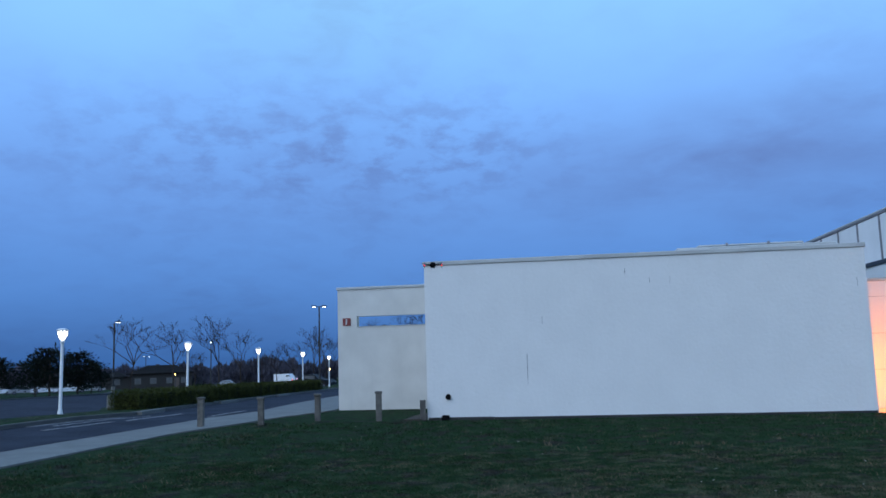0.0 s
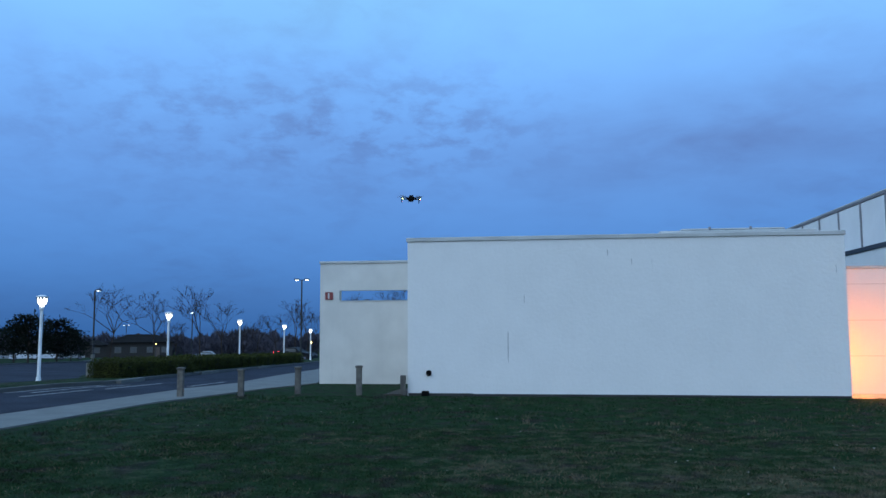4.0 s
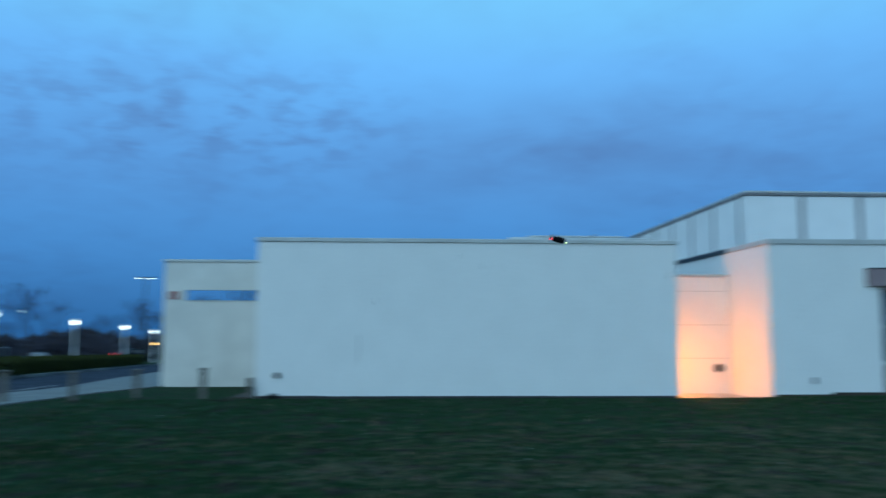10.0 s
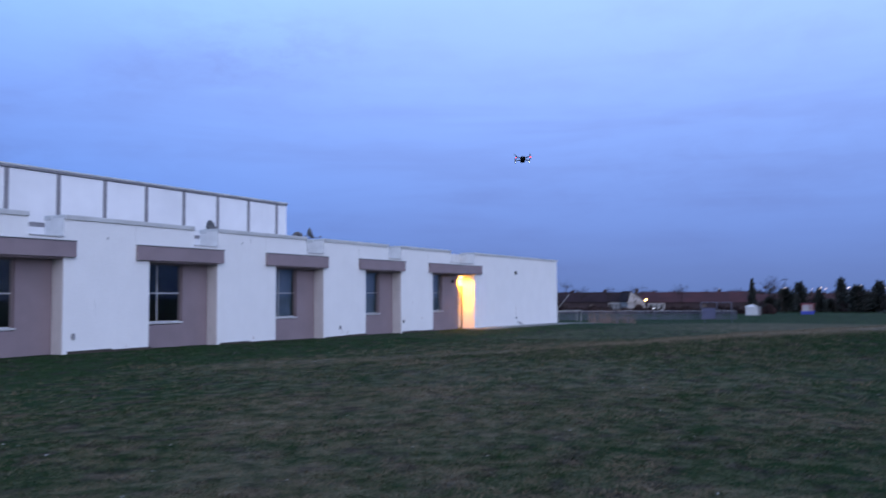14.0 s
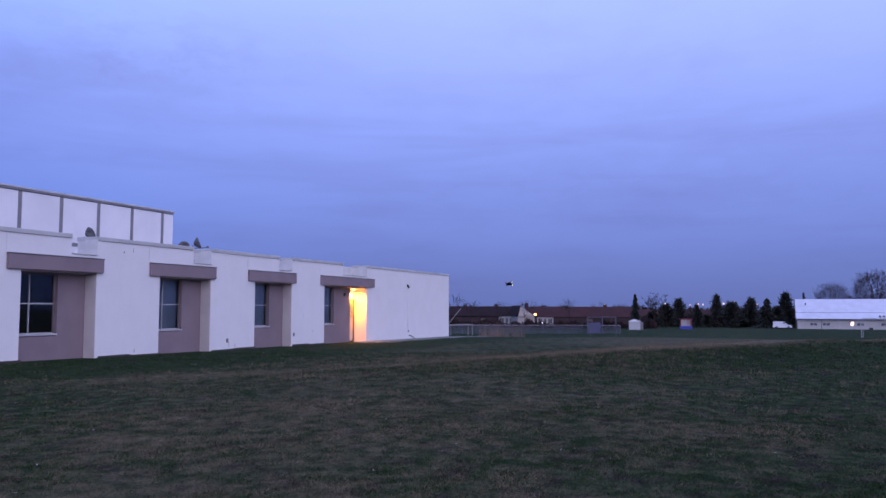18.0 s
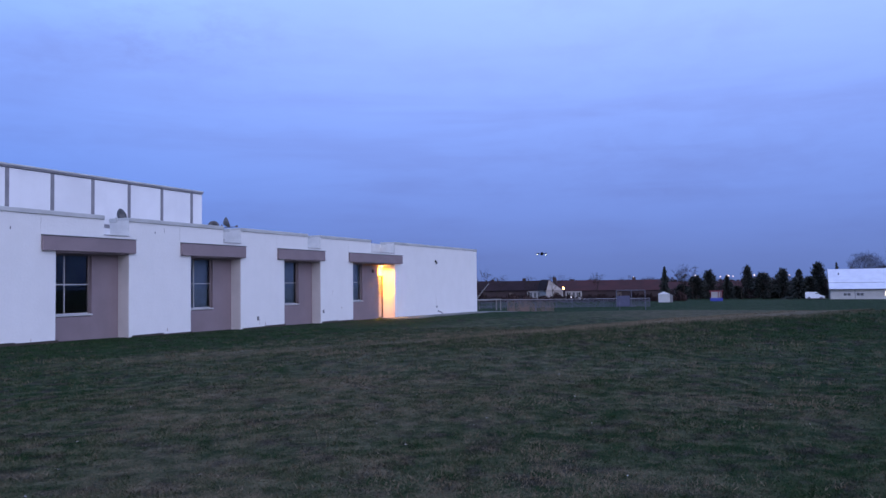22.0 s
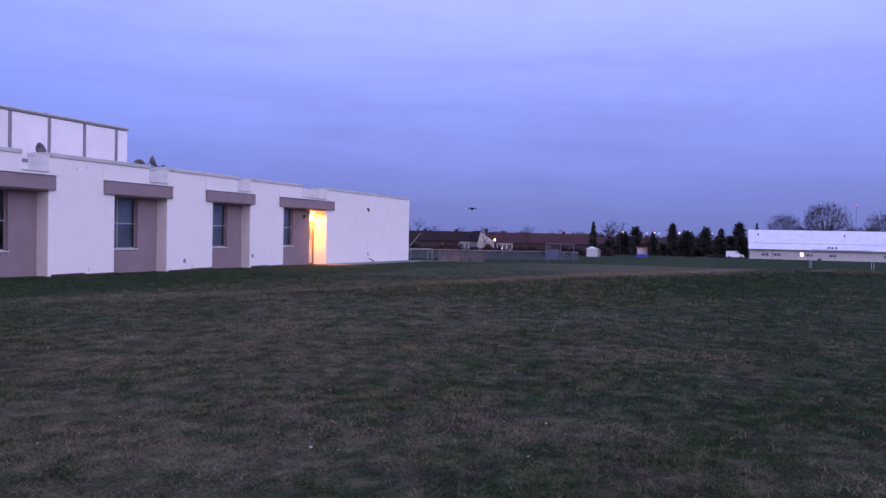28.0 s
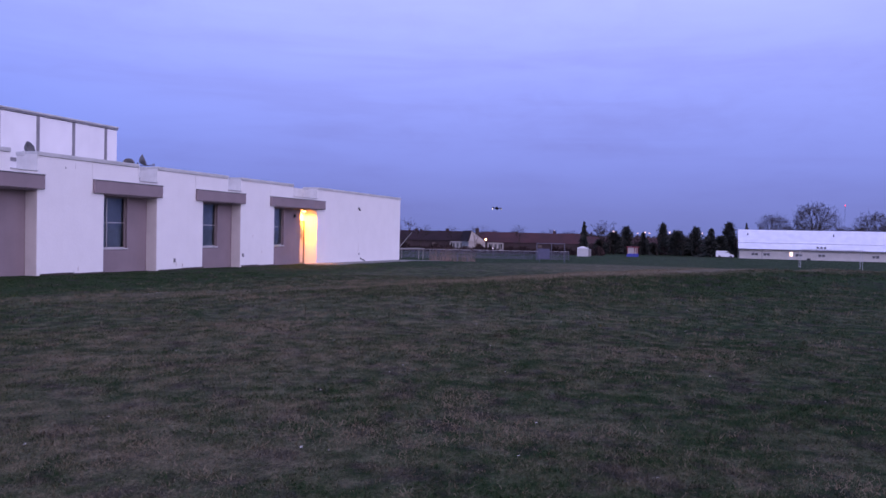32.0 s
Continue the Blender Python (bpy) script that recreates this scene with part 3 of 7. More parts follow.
def dryness(x, y):
    """Where the lawn is drier: the open ground south-east and a worn strip along the bank's crest; greener by the walls."""
    _, d, s = bank(x, y)
    worn = 0.42 * (0.6 * sm(9, 18, x) + 0.4 * sm(19, 29, x)) * np.exp(-((polyline_distance(x, y, WORN) / (1.15 + 0.9 * sm(22, 34, x))) ** 2))
    plateau = 0.2 * np.exp(-(((d - 3.0) / 3.0) ** 2)) * (s > 0) * sm(18, 28, x)
    face = -0.2 * np.exp(-(((d - 3.6) / 3.0) ** 2)) * (s < 0) * sm(18, 28, x)
    base = np.interp(x, [-8, -2, 3, 8, 12, 20], [-0.15, -0.12, -0.09, -0.07, -0.065, -0.07]) + 0.07 * sm(1, 5, y) * sm(3, 6, x) * sm(19, 12, x) * sm(13, 9, y) - 0.05 * sm(5, 9, y) * sm(12, 6, x) - 0.07 * sm(2, -1, y) * sm(2, 5, x) - 0.05 * sm(7, 11, y) * sm(4, 9, x) * sm(26, 18, x)
    near = 0.02 * sm(15, 7, np.hypot(x, y)) * sm(-4, 4, x) * sm(-3, 3, y)
    wall = -0.25 * sm(13.5, 17, y) * (x > -6)
    far = 0.15 * sm(36, 46, x) * sm(105, 70, x) * sm(0.33, 0.1, y / np.maximum(x, 20.0)) - 0.08 * sm(80, 115, x)
    spots = sum(0.2 * np.exp(-(((x - px) ** 2 + (y - py) ** 2) / r ** 2)) for px, py, r in PATCHES) * 0.6
    return base + near + wall + worn + plateau + face + far + spots


def gz(x, y):
    """The height of the ground: falling gently north in the west and away to the east, with a low bank."""
    x, y = np.asarray(x, float), np.asarray(y, float)
    left = (-0.026 * np.clip(y - 22, 0, 90) - 0.02 * np.clip(y - 80, 0, 75) - 0.02 * np.clip(y - 175, 0, 1000)) * sm(2, -4, x)
    right = np.interp(x, [20, 52, 102, 165, 215, 260, 400], [0, -0.3, -1.85, -2.45, -3.2, -3.5, -3.5])
    foot = 0.06 * np.exp(-(((x - 14) / 5) ** 2)) * sm(15, 20, y)
    dip = -0.06 * sm(20.0, 20.7, y) * sm(-3.9, -3.4, x) * sm(9.2, 7.6, x) - 0.16 * sm(20.4, 21.0, y) * sm(6.9, 7.3, x) * sm(9.6, 9.2, x)
    return left + right + foot + dip + bank(x, y)[0]


def lattice(x, y, size, seed):
    """Smooth random values from 0 to 1 over the lawn, with lumps of the given size."""
    rng = np.random.default_rng(seed)
    v = rng.random((128, 128))
    u, w = x / size + 640.0, y / size + 640.0
    i, j = np.floor(u).astype(int), np.floor(w).astype(int)
    fu, fw = u - i, w - j
    fu, fw = fu * fu * (3 - 2 * fu), fw * fw * (3 - 2 * fw)
    a = v[i % 128, j % 128] * (1 - fu) + v[(i + 1) % 128, j % 128] * fu
    b = v[i % 128, (j + 1) % 128] * (1 - fu) + v[(i + 1) % 128, (j + 1) % 128] * fu
    return a * (1 - fw) + b * fw


def ripple(x, y):
    """Small unevenness of the mown lawn."""
    return np.where((np.abs(x) < 70) & (np.abs(y) < 70) & (y < 19.5) & (x > -8), 0.02 * np.sin(x * 1.7 + y * 0.6) * np.sin(y * 1.3 - x * 0.4) + 0.08 * (lattice(x, y, 1.5, 31) - 0.5) * sm(18, 26, x) * sm(46, 40, x), 0)


def g(x, y):
    return float(gz(x, y))


def axis(breaks):
    out = []
    for (a, b, s) in breaks:
        n = max(1, int(round((b - a) / s)))
        out += [a + (b - a) * i / n for i in range(n)]
    return np.array(out + [breaks[-1][1]])


gx = axis([(-1500, -200, 130), (-200, -50, 10), (-50, -4, 1.5), (-4, 60, 0.6), (60, 240, 4), (240, 400, 16), (400, 1800, 140)])
gy = axis([(-1500, -150, 130), (-150, -20, 10), (-20, 26, 0.6), (26, 120, 4), (120, 300, 15), (300, 1800, 140)])
GX, GY = np.meshgrid(gx, gy, indexing="ij")
GZ = gz(GX, GY)
GZ = GZ + ripple(GX, GY)
nx_, ny_ = len(gx), len(gy)
idx = np.arange(nx_ * ny_).reshape(nx_, ny_)
faces_ = np.stack([idx[:-1, :-1], idx[1:, :-1], idx[1:, 1:], idx[:-1, 1:]], -1).reshape(-1, 4)
ground = obj("ground", np.stack([GX, GY, GZ], -1).reshape(-1, 3).tolist(), faces_.tolist(), M["grass"], smooth=True)


def set_dry(ob, x, y, more=0.0):
    a = ob.data.attributes.new("dryness", "FLOAT", "POINT")
    a.data.foreach_set("value", np.asarray(dryness(np.asarray(x, float), np.asarray(y, float)) + more, np.float32))


set_dry(ground, GX.ravel(), GY.ravel())
tagged(ground, "winter lawn, dull green with straw-coloured patches", "ground", kind="structure")


def blades(name, clumps, per, rmin, rmax, a0, a1, h0, h1, w, seed, label, on_bank=False, lying=1.5):
    """Grass in small tufts of a few blades, strewn over a sector of the lawn, as one object."""
    rng = np.random.default_rng(seed)
    r = rng.uniform(rmin, rmax, clumps)
    a = np.radians(rng.uniform(a0, a1, clumps))
    x, y = r * np.sin(a), r * np.cos(a)
    keep = (y < 20.0) & (x > np.interp(y, [10, 19.9], [-9.0, -8.0]) + 0.15)
    if on_bank:
        keep &= (rng.random(clumps) < np.exp(-((bank(x, y)[1] / 4.0) ** 2)) * sm(12, 22, x)) & (polyline_distance(x, y, WORN) > 0.7)
    x, y, r = x[keep], y[keep], r[keep]
    m = len(x)
    # dead tufts stand in loose groups and are a little taller than the green
    dead = rng.random(m) < 0.03 + 0.5 * sm(0.62, 0.95, lattice(x, y, 0.8, 21)) * sm(0.35, 0.7, lattice(x, y, 3.1, 22)) * sm(-6, 3, x)
    tint = rng.normal(0, 0.09, m) + 0.4 * dead
    tall = rng.uniform(h0, h1, m) * (0.55 + 0.9 * rng.random(m) ** 2) * np.where(dead, 1.2, 1.0)
    x, y, r, tint, tall = (np.repeat(q, per) for q in (x, y, r, tint, tall))
    n = m * per
    x, y = x + rng.normal(0, 0.075, n) * (0.8 + 0.02 * r), y + rng.normal(0, 0.065, n) * (0.8 + 0.02 * r)
    z = gz(x, y) + ripple(x, y)
    t = rng.uniform(0, 2 * np.pi, n)
    h = tall * rng.uniform(0.45, 1.0, n)
    ww = w * (0.6 + 0.07 * r)
    lean = rng.normal(0, lying, (n, 2)) * h[:, None]
    p = np.zeros((n, 3, 3))
    p[:, 0] = np.stack([x - np.cos(t) * ww, y - np.sin(t) * ww, z - 0.02], -1)
    p[:, 1] = np.stack([x + np.cos(t) * ww, y + np.sin(t) * ww, z - 0.02], -1)
    p[:, 2] = np.stack([x + lean[:, 0], y + lean[:, 1], z + h], -1)
    ob = obj(name, p.reshape(-1, 3).tolist(), np.arange(3 * n).reshape(n, 3).tolist(), M["blade"])
    set_dry(ob, np.repeat(x, 3), np.repeat(y, 3), np.repeat(tint, 3))
    return tagged(ob, label, "grass", kind="stuff")


blades("grass", 66000, 12, 4.6, 14, -50, 118, 0.014, 0.032, 0.0085, 3, "short green and straw-coloured grass tufts on the lawn")
blades("grass", 42000, 8, 14, 32, -40, 116, 0.025, 0.06, 0.0075, 4, "green and straw-coloured grass tufts farther over the lawn", lying=0.9)
blades("grass", 40000, 8, 18, 46, 55, 112, 0.03, 0.1, 0.006, 5, "longer rough grass on the low bank", True, lying=0.6)


def strip(name, left, right, lift, thick, material, label, category, kind="structure", step=1.0, parent=None):
    """A paved strip between two edges given as (x, y) lists with matching stations, draped on the ground."""
    L, Rr = np.array(left, float), np.array(right, float)
    s = np.linspace(0, len(L) - 1, int((len(L) - 1) * 8) + 1)
    k = np.arange(len(L))
    pts = [np.stack([np.interp(s, k, E[:, 0]), np.interp(s, k, E[:, 1])], -1) for E in (L, Rr)]
    v, f = [], []
    m = 4
    for i in range(len(s)):
        row = [pts[0][i] + (pts[1][i] - pts[0][i]) * j / m for j in range(m + 1)]
        for p in row:
            v.append((p[0], p[1], g(p[0], p[1]) + lift))
        for p in row:
            v.append((p[0], p[1], g(p[0], p[1]) + lift - thick))
    w = 2 * (m + 1)
    for i in range(len(s) - 1):
        a, b = i * w, (i + 1) * w
        for j in range(m):
            f.append((a + j, a + j + 1, b + j + 1, b + j))
        f.append((a, b, b + m + 1, a + m + 1))
        f.append((a + m, a + 2 * m + 1, b + 2 * m + 1, b + m))
    f.append(tuple(range(m + 1)) + tuple(range(2 * m + 1, m, -1)))
    e = (len(s) - 1) * w
    f.append(tuple(e + i for i in range(m, -1, -1)) + tuple(range(e + m + 1, e + 2 * m + 2)))
    return tagged(obj(name, v, f, material, parent), label, category, kind=kind)


ROAD_N = [(-11.9, -30), (-11.6, 0), (-10.9, 12), (-10.4, 15), (-10.1, 18), (-9.9, 20.5), (-9.7, 23.5), (-9.8, 27), (-11.8, 40), (-15.2, 68), (-19, 100)]
ROAD_F = [(-16.6, -30), (-15, 0), (-14.1, 17), (-13.95, 20), (-13.6, 22.5), (-13.25, 24.5), (-13.8, 27.5), (-14.4, 32), (-15.8, 44), (-18.9, 70), (-23, 100)]
strip("road", ROAD_F, ROAD_N, 0.018, 0.05, M["asphalt"], "dark asphalt drive past the building", "road")
PATH_N = [(-10.2, -30), (-9.4, 0), (-8.9, 13.2), (-8.76, 15.8), (-8.6, 17.9), (-8.05, 19.9), (-7.5, 22.4), (-7.15, 25.4), (-8.3, 32), (-9.7, 44)]
PATH_F = [(-11.85, -30), (-11.3, 0), (-10.45, 14.4), (-10.2, 16.9), (-10.05, 18.7), (-9.85, 20.6), (-9.68, 23.4), (-9.72, 25.6), (-10.75, 32), (-12.2, 44)]
strip("pavement", PATH_F, PATH_N, 0.03, 0.1, M["concrete"], "pale concrete pavement beside the drive", "pavement")
# the island beyond the drive, its kerb, and the car park
KERB = [(x - 0.16, y) for x, y in ROAD_F]
strip("kerb", KERB, ROAD_F, 0.13, 0.3, M["kerb"], "worn concrete kerb of the planted island", "kerb")
ISL_W = [(-20.5, -30), (-18, 0), (-16.5, 17), (-16.15, 20), (-15.95, 22.5), (-15.8, 24.5), (-15.9, 26.9), (-17.6, 30), (-19.5, 44), (-23.6, 70), (-28, 100)]
verge = strip("verge", ISL_W, KERB, 0.11, 0.2, M["grass"], "grass verge with hedge and lamp posts", "grass")
va_ = verge.data.attributes.new("dryness", "FLOAT", "POINT")
va_.data.foreach_set("value", np.full(len(verge.data.vertices), -0.12, np.float32))
LOT_W = [(-60, -30), (-52, 0), (-42, 17), (-41, 20.5), (-40.5, 24), (-40, 29), (-39.5, 34), (-38, 44), (-37, 50), (-40, 68), (-55, 100)]
strip("car_park", LOT_W, [(x - 0.02, y) for x, y in ISL_W], 0.015, 0.05, M["asphalt"], "empty asphalt car park at dusk", "car park")
strip("kerb", [(x - 0.2, y) for x, y in LOT_W], LOT_W, 0.12, 0.3, M["kerb"], "far kerb of the car park", "kerb")
for i_, (a_, b_, w_) in enumerate((((-13.75, 20.1), (-13.0, 23.5), 0.14), ((-13.1, 20.2), (-12.4, 23.9), 0.12), ((-11.8, 21.6), (-11.9, 25.0), 0.14), ((-10.1, 23.0), (-10.4, 26.4), 0.14), ((-12.6, 19.0), (-12.1, 21.3), 0.12))):
    d_ = Vector((b_[0] - a_[0], b_[1] - a_[1])).normalized() * w_
    strip("road_marking", [(a_[0] - d_.y, a_[1] + d_.x), (b_[0] - d_.y, b_[1] + d_.x)], [a_, b_], 0.026, 0.01, M["paint"], "worn white road marking", "road marking")

for a_, b_ in (((-13.1, 24.6), (-13.55, 27.0)), ((-14.55, 34.0), (-14.85, 36.6)), ((-15.75, 44.5), (-16.15, 47.5))):
    strip("drop_kerb", [(a_[0] - 0.17, a_[1]), (b_[0] - 0.17, b_[1])], [(a_[0] + 0.01, a_[1]), (b_[0] + 0.01, b_[1])], 0.136, 0.2, M["concrete"], "paler newer stretch of concrete kerb", "kerb")
# pale scraps and dead leaves strewn on the lawn
rs_ = np.random.default_rng(12)
sv_, sf_ = [], []
for i_ in range(260):
    a_, r_ = math.radians(rs_.uniform(-25, 104)), rs_.uniform(5, 26)
    x_, y_ = r_ * math.sin(a_), r_ * math.cos(a_)
    if y_ > 19 or x_ < -7:
        continue
    z_ = g(x_, y_) + float(ripple(x_, y_)) + rs_.uniform(0.012, 0.03)
    k_, t_, s_ = len(sv_), rs_.uniform(0, 6.3), rs_.uniform(0.008, 0.02)
    for q_ in range(4):
        sv_.append((x_ + s_ * math.cos(t_ + q_ * 1.57) * (1.5 if q_ % 2 else 0.8), y_ + s_ * math.sin(t_ + q_ * 1.57) * (1.5 if q_ % 2 else 0.8), z_ + rs_.uniform(-0.006, 0.012)))
    sf_.append((k_, k_ + 1, k_ + 2, k_ + 3))
tagged(obj("leaf_litter", sv_, sf_, M["litter"]), "pale dead leaves and scraps strewn on the lawn", "leaves", kind="stuff")
# ---- the school building ----
FY, BACK, TOP = 20.26, 20.72, 3.84
school = thing("school_building", "long low white stucco school building with mauve-brown window bays", "building")

# the blank west block
AX0, AX1, AY = -3.48, 7.12, 20.89
v_, f_ = slab([AX0, AX1], [-0.6, TOP - 0.02], lambda x, z: True, AY, 28.5)
obj("wall", v_, f_, M["stucco"], school, "blank white stucco wall with hairline cracks")
for a_, b_ in ((AX0 - 0.03, 1.8), (1.803, AX1 + 0.03)):
    boxp("coping", a_, b_, AY - 0.035, AY + 0.32, TOP - 0.02, TOP + 0.085, M["coping"], school, "grey metal coping", 0.012)
boxp("coping", AX0 - 0.03, AX0 + 0.3, AY + 0.323, 28.5, TOP - 0.02, TOP + 0.085, M["coping"], school, "", 0.012)
boxp("roof_kerb", 3.05, AX1 - 0.05, 22.6, 27.8, TOP - 0.02, 4.18, M["coping"], school, "low raised roof edge", 0.02)
boxp("skylight", 3.62, 6.3, 22.7, 26.5, 4.181, 4.245, M["coping"], school, "flat grey roof hatch", 0.03)
for x_ in (4.35, 5.4):
    conep("roof_vent", 0.035, 0.03, (x_, 22.65, 4.18), (x_, 22.65, 4.27), M["grey_plastic"], school, "", 8)
# foundation strip
for a_, b_, t_ in ((AX0 + 0.02, -1.82, 0.012), (-1.82, 1.15, 0.0), (1.15, 3.9, 0.0), (3.9, AX1 - 0.02, -0.005)):
    boxp("foundation", a_ + 0.001, b_ - 0.001, AY - 0.012, AY + 0.1, -0.6, t_, M["black_metal"], school, "dark exposed foundation strip")
# dryer vent, low box and old cracks
bm_ = bmesh.new()
cone(bm_, 0.06, 0.06, (-2.945, AY + 0.01, 0.51), (-2.945, AY - 0.08, 0.51), 16)
cone(bm_, 0.075, 0.07, (-2.945, AY + 0.005, 0.51), (-2.945, AY - 0.02, 0.51), 16)
part("wall_vent", bm_, M["soot"], school, "black round vent cowl")
boxp("junction_box", -3.11, -2.93, AY - 0.14, AY + 0.01, -0.06, 0.07, M["soot"], school, "black box at the wall's foot", 0.015)
for x_, z0_, z1_, w_ in ((-0.955, 0.9, 1.52, 0.012), (-0.95, 0.78, 0.9, 0.006), (1.53, 3.4, 3.55, 0.008), (2.11, 3.17, 3.31, 0.007), (-0.54, 2.25, 2.45, 0.007), (2.6, 3.1, 3.3, 0.004), (6.9, 2.9, 3.1, 0.005)):
    boxp("crack", x_, x_ + w_, AY - 0.004, AY + 0.01, z0_, z1_, M["joint"], school, "dark crack in the stucco")

# the niche between the blocks
NX0, NX1, NY = AX1, 9.24, 22.85
boxp("wall", NX0 + 0.003, NX1 - 0.003, NY, NY + 0.4, -0.6, 3.12, M["stucco"], school, "low white link wall, lit orange")
boxp("coping", NX0 + 0.003, NX1 - 0.003, NY - 0.03, NY + 0.43, 3.12, 3.2, M["coping"], school, "", 0.01)
for z_ in (0.86, 1.78, 2.72):
    boxp("joint", NX0 + 0.01, NX1 - 0.01, NY - 0.004, NY + 0.01, z_, z_ + 0.014, M["coping"], school, "thin stucco joint")
bm_ = bmesh.new()
cone(bm_, 0.1, 0.1, (8.92, NY + 0.01, 0.6), (8.92, NY - 0.11, 0.6), 16)
cone(bm_, 0.125, 0.115, (8.92, NY + 0.005, 0.6), (8.92, NY - 0.02, 0.6), 16)
part("wall_vent", bm_, M["soot"], school, "black round vent cowl")
boxp("niche_floor", NX0 + 0.003, NX1 - 0.003, 20.95, NY - 0.002, -0.4, -0.1, M["pale_concrete"], school, "concrete floor of the niche, lit orange")
# the lamp itself sits on the block's hidden end wall
wl_ = boxp("wall_lamp", AX1 + 0.002, AX1 + 0.12, 21.5, 21.7, 0.98, 1.18, M["dark_plastic"], school, "bulkhead lamp on the end wall", 0.02)
boxp("lens", AX1 + 0.03, AX1 + 0.13, 21.52, 21.68, 0.955, 0.978, M["sodium"], wl_, "glowing orange lens")

# east wing: piers, window bays, notches in the parapet
BX0, BX1 = 9.24, 52.4
BAYS = [(12.09 + 5.857 * k, 14.98 + 5.857 * k) for k in range(4)] + [(35.52, 40.05)]
NOTCH = [(b - 1.06, b) for a, b in BAYS[:4]] + [(37.4, 40.05)]
LINT = [(11.73, 15.32), (17.43, 21.06), (23.25, 26.92), (29.14, 32.82), (35.1, 40.88)]
LZ0, LZ1, NZ = 2.74, 3.18, 3.3
xs_ = sorted({BX0, BX1, *[c for b in BAYS for c in b], *[c for n in NOTCH for c in n]})


def is_wall(x, z):
    if z < LZ0 and any(a < x < b for a, b in BAYS):
        return False
    return not (z > NZ and any(a < x < b for a, b in NOTCH))


v_, f_ = slab(xs_, [-1.2, LZ0, NZ, TOP], is_wall, FY, BACK)
obj("wall", v_, f_, M["stucco"], school, "white stucco front with recessed window bays")
cuts_ = [BX0 - 0.03] + [c for n in NOTCH for c in n] + [BX1 + 0.03]
for a_, b_ in zip(cuts_[::2], cuts_[1::2]):
    boxp("coping", a_, b_, FY - 0.035, BACK + 0.05, TOP - 0.05, TOP + 0.085, M["coping"], school, "grey metal coping", 0.012)
# west return wall of the wing, and its east end
boxp("wall", BX0, BX0 + 0.4, BACK + 0.002, 29.0, -0.6, TOP, M["stucco"], school, "return wall glowing orange from the lamp in the niche")
boxp("coping", BX0 - 0.03, BX0 + 0.43, BACK + 0.053, NY - 0.04, TOP - 0.05, TOP + 0.085, M["coping"], school, "", 0.012)
boxp("coping", BX0 - 0.05, BX0 + 0.43, NY - 0.037, 29.0, TOP - 0.05, TOP + 0.085, M["black_metal"], school, "dark metal edge behind the niche", 0.012)
boxp("wall", BX1 - 0.4, BX1, BACK + 0.002, 36.0, -1.4, TOP, M["stucco"], school)
boxp("coping", BX1 - 0.43, BX1 + 0.03, BACK + 0.053, 36.0, TOP, TOP + 0.085, M["coping"], school, "", 0.012)
for (a_, b_), last_ in zip(NOTCH, (0, 0, 0, 0, 1)):
    # side wing of the next block behind the notch
    boxp("parapet_return", b_ + 0.002, b_ + 0.3, BACK + 0.002, 21.1, NZ - 0.1, TOP, M["stucco"], school)
    boxp("coping", b_ - 0.02, b_ + 0.33, BACK + 0.053, 21.13, TOP - 0.05, TOP + 0.085, M["coping"], school, "", 0.012)
    boxp("flashing", a_ + 0.01, b_ - 0.01, FY - 0.05, 21.1, NZ + 0.001, NZ + 0.03, M["white_frame"], school, "pale metal flashing in the notch", 0.006)
    # added thin sheet: the west-facing return's shade is put into its greyer colour
    boxp("cladding", b_ - 0.008, b_ - 0.001, FY + 0.008, 21.1, NZ + 0.035, TOP - 0.002, M["cladding"], school, "thin grey sheet on the parapet return, shade in its colour")
    if last_:
        boxp("parapet_return", a_ + 0.002, b_ - 0.002, 21.104, 21.3, NZ - 0.1, TOP, M["cladding"], school)
for (a_, b_) in LINT:
    boxp("lintel", a_, b_, FY - 0.1, FY + 0.0, LZ0, LZ1, M["brown"], school, "projecting mauve-brown stucco lintel", 0.015)
    boxp("flashing", a_ - 0.01, b_ + 0.01, FY - 0.115, FY - 0.002, LZ1 + 0.001, LZ1 + 0.03, M["joint"], school, "", 0.006)


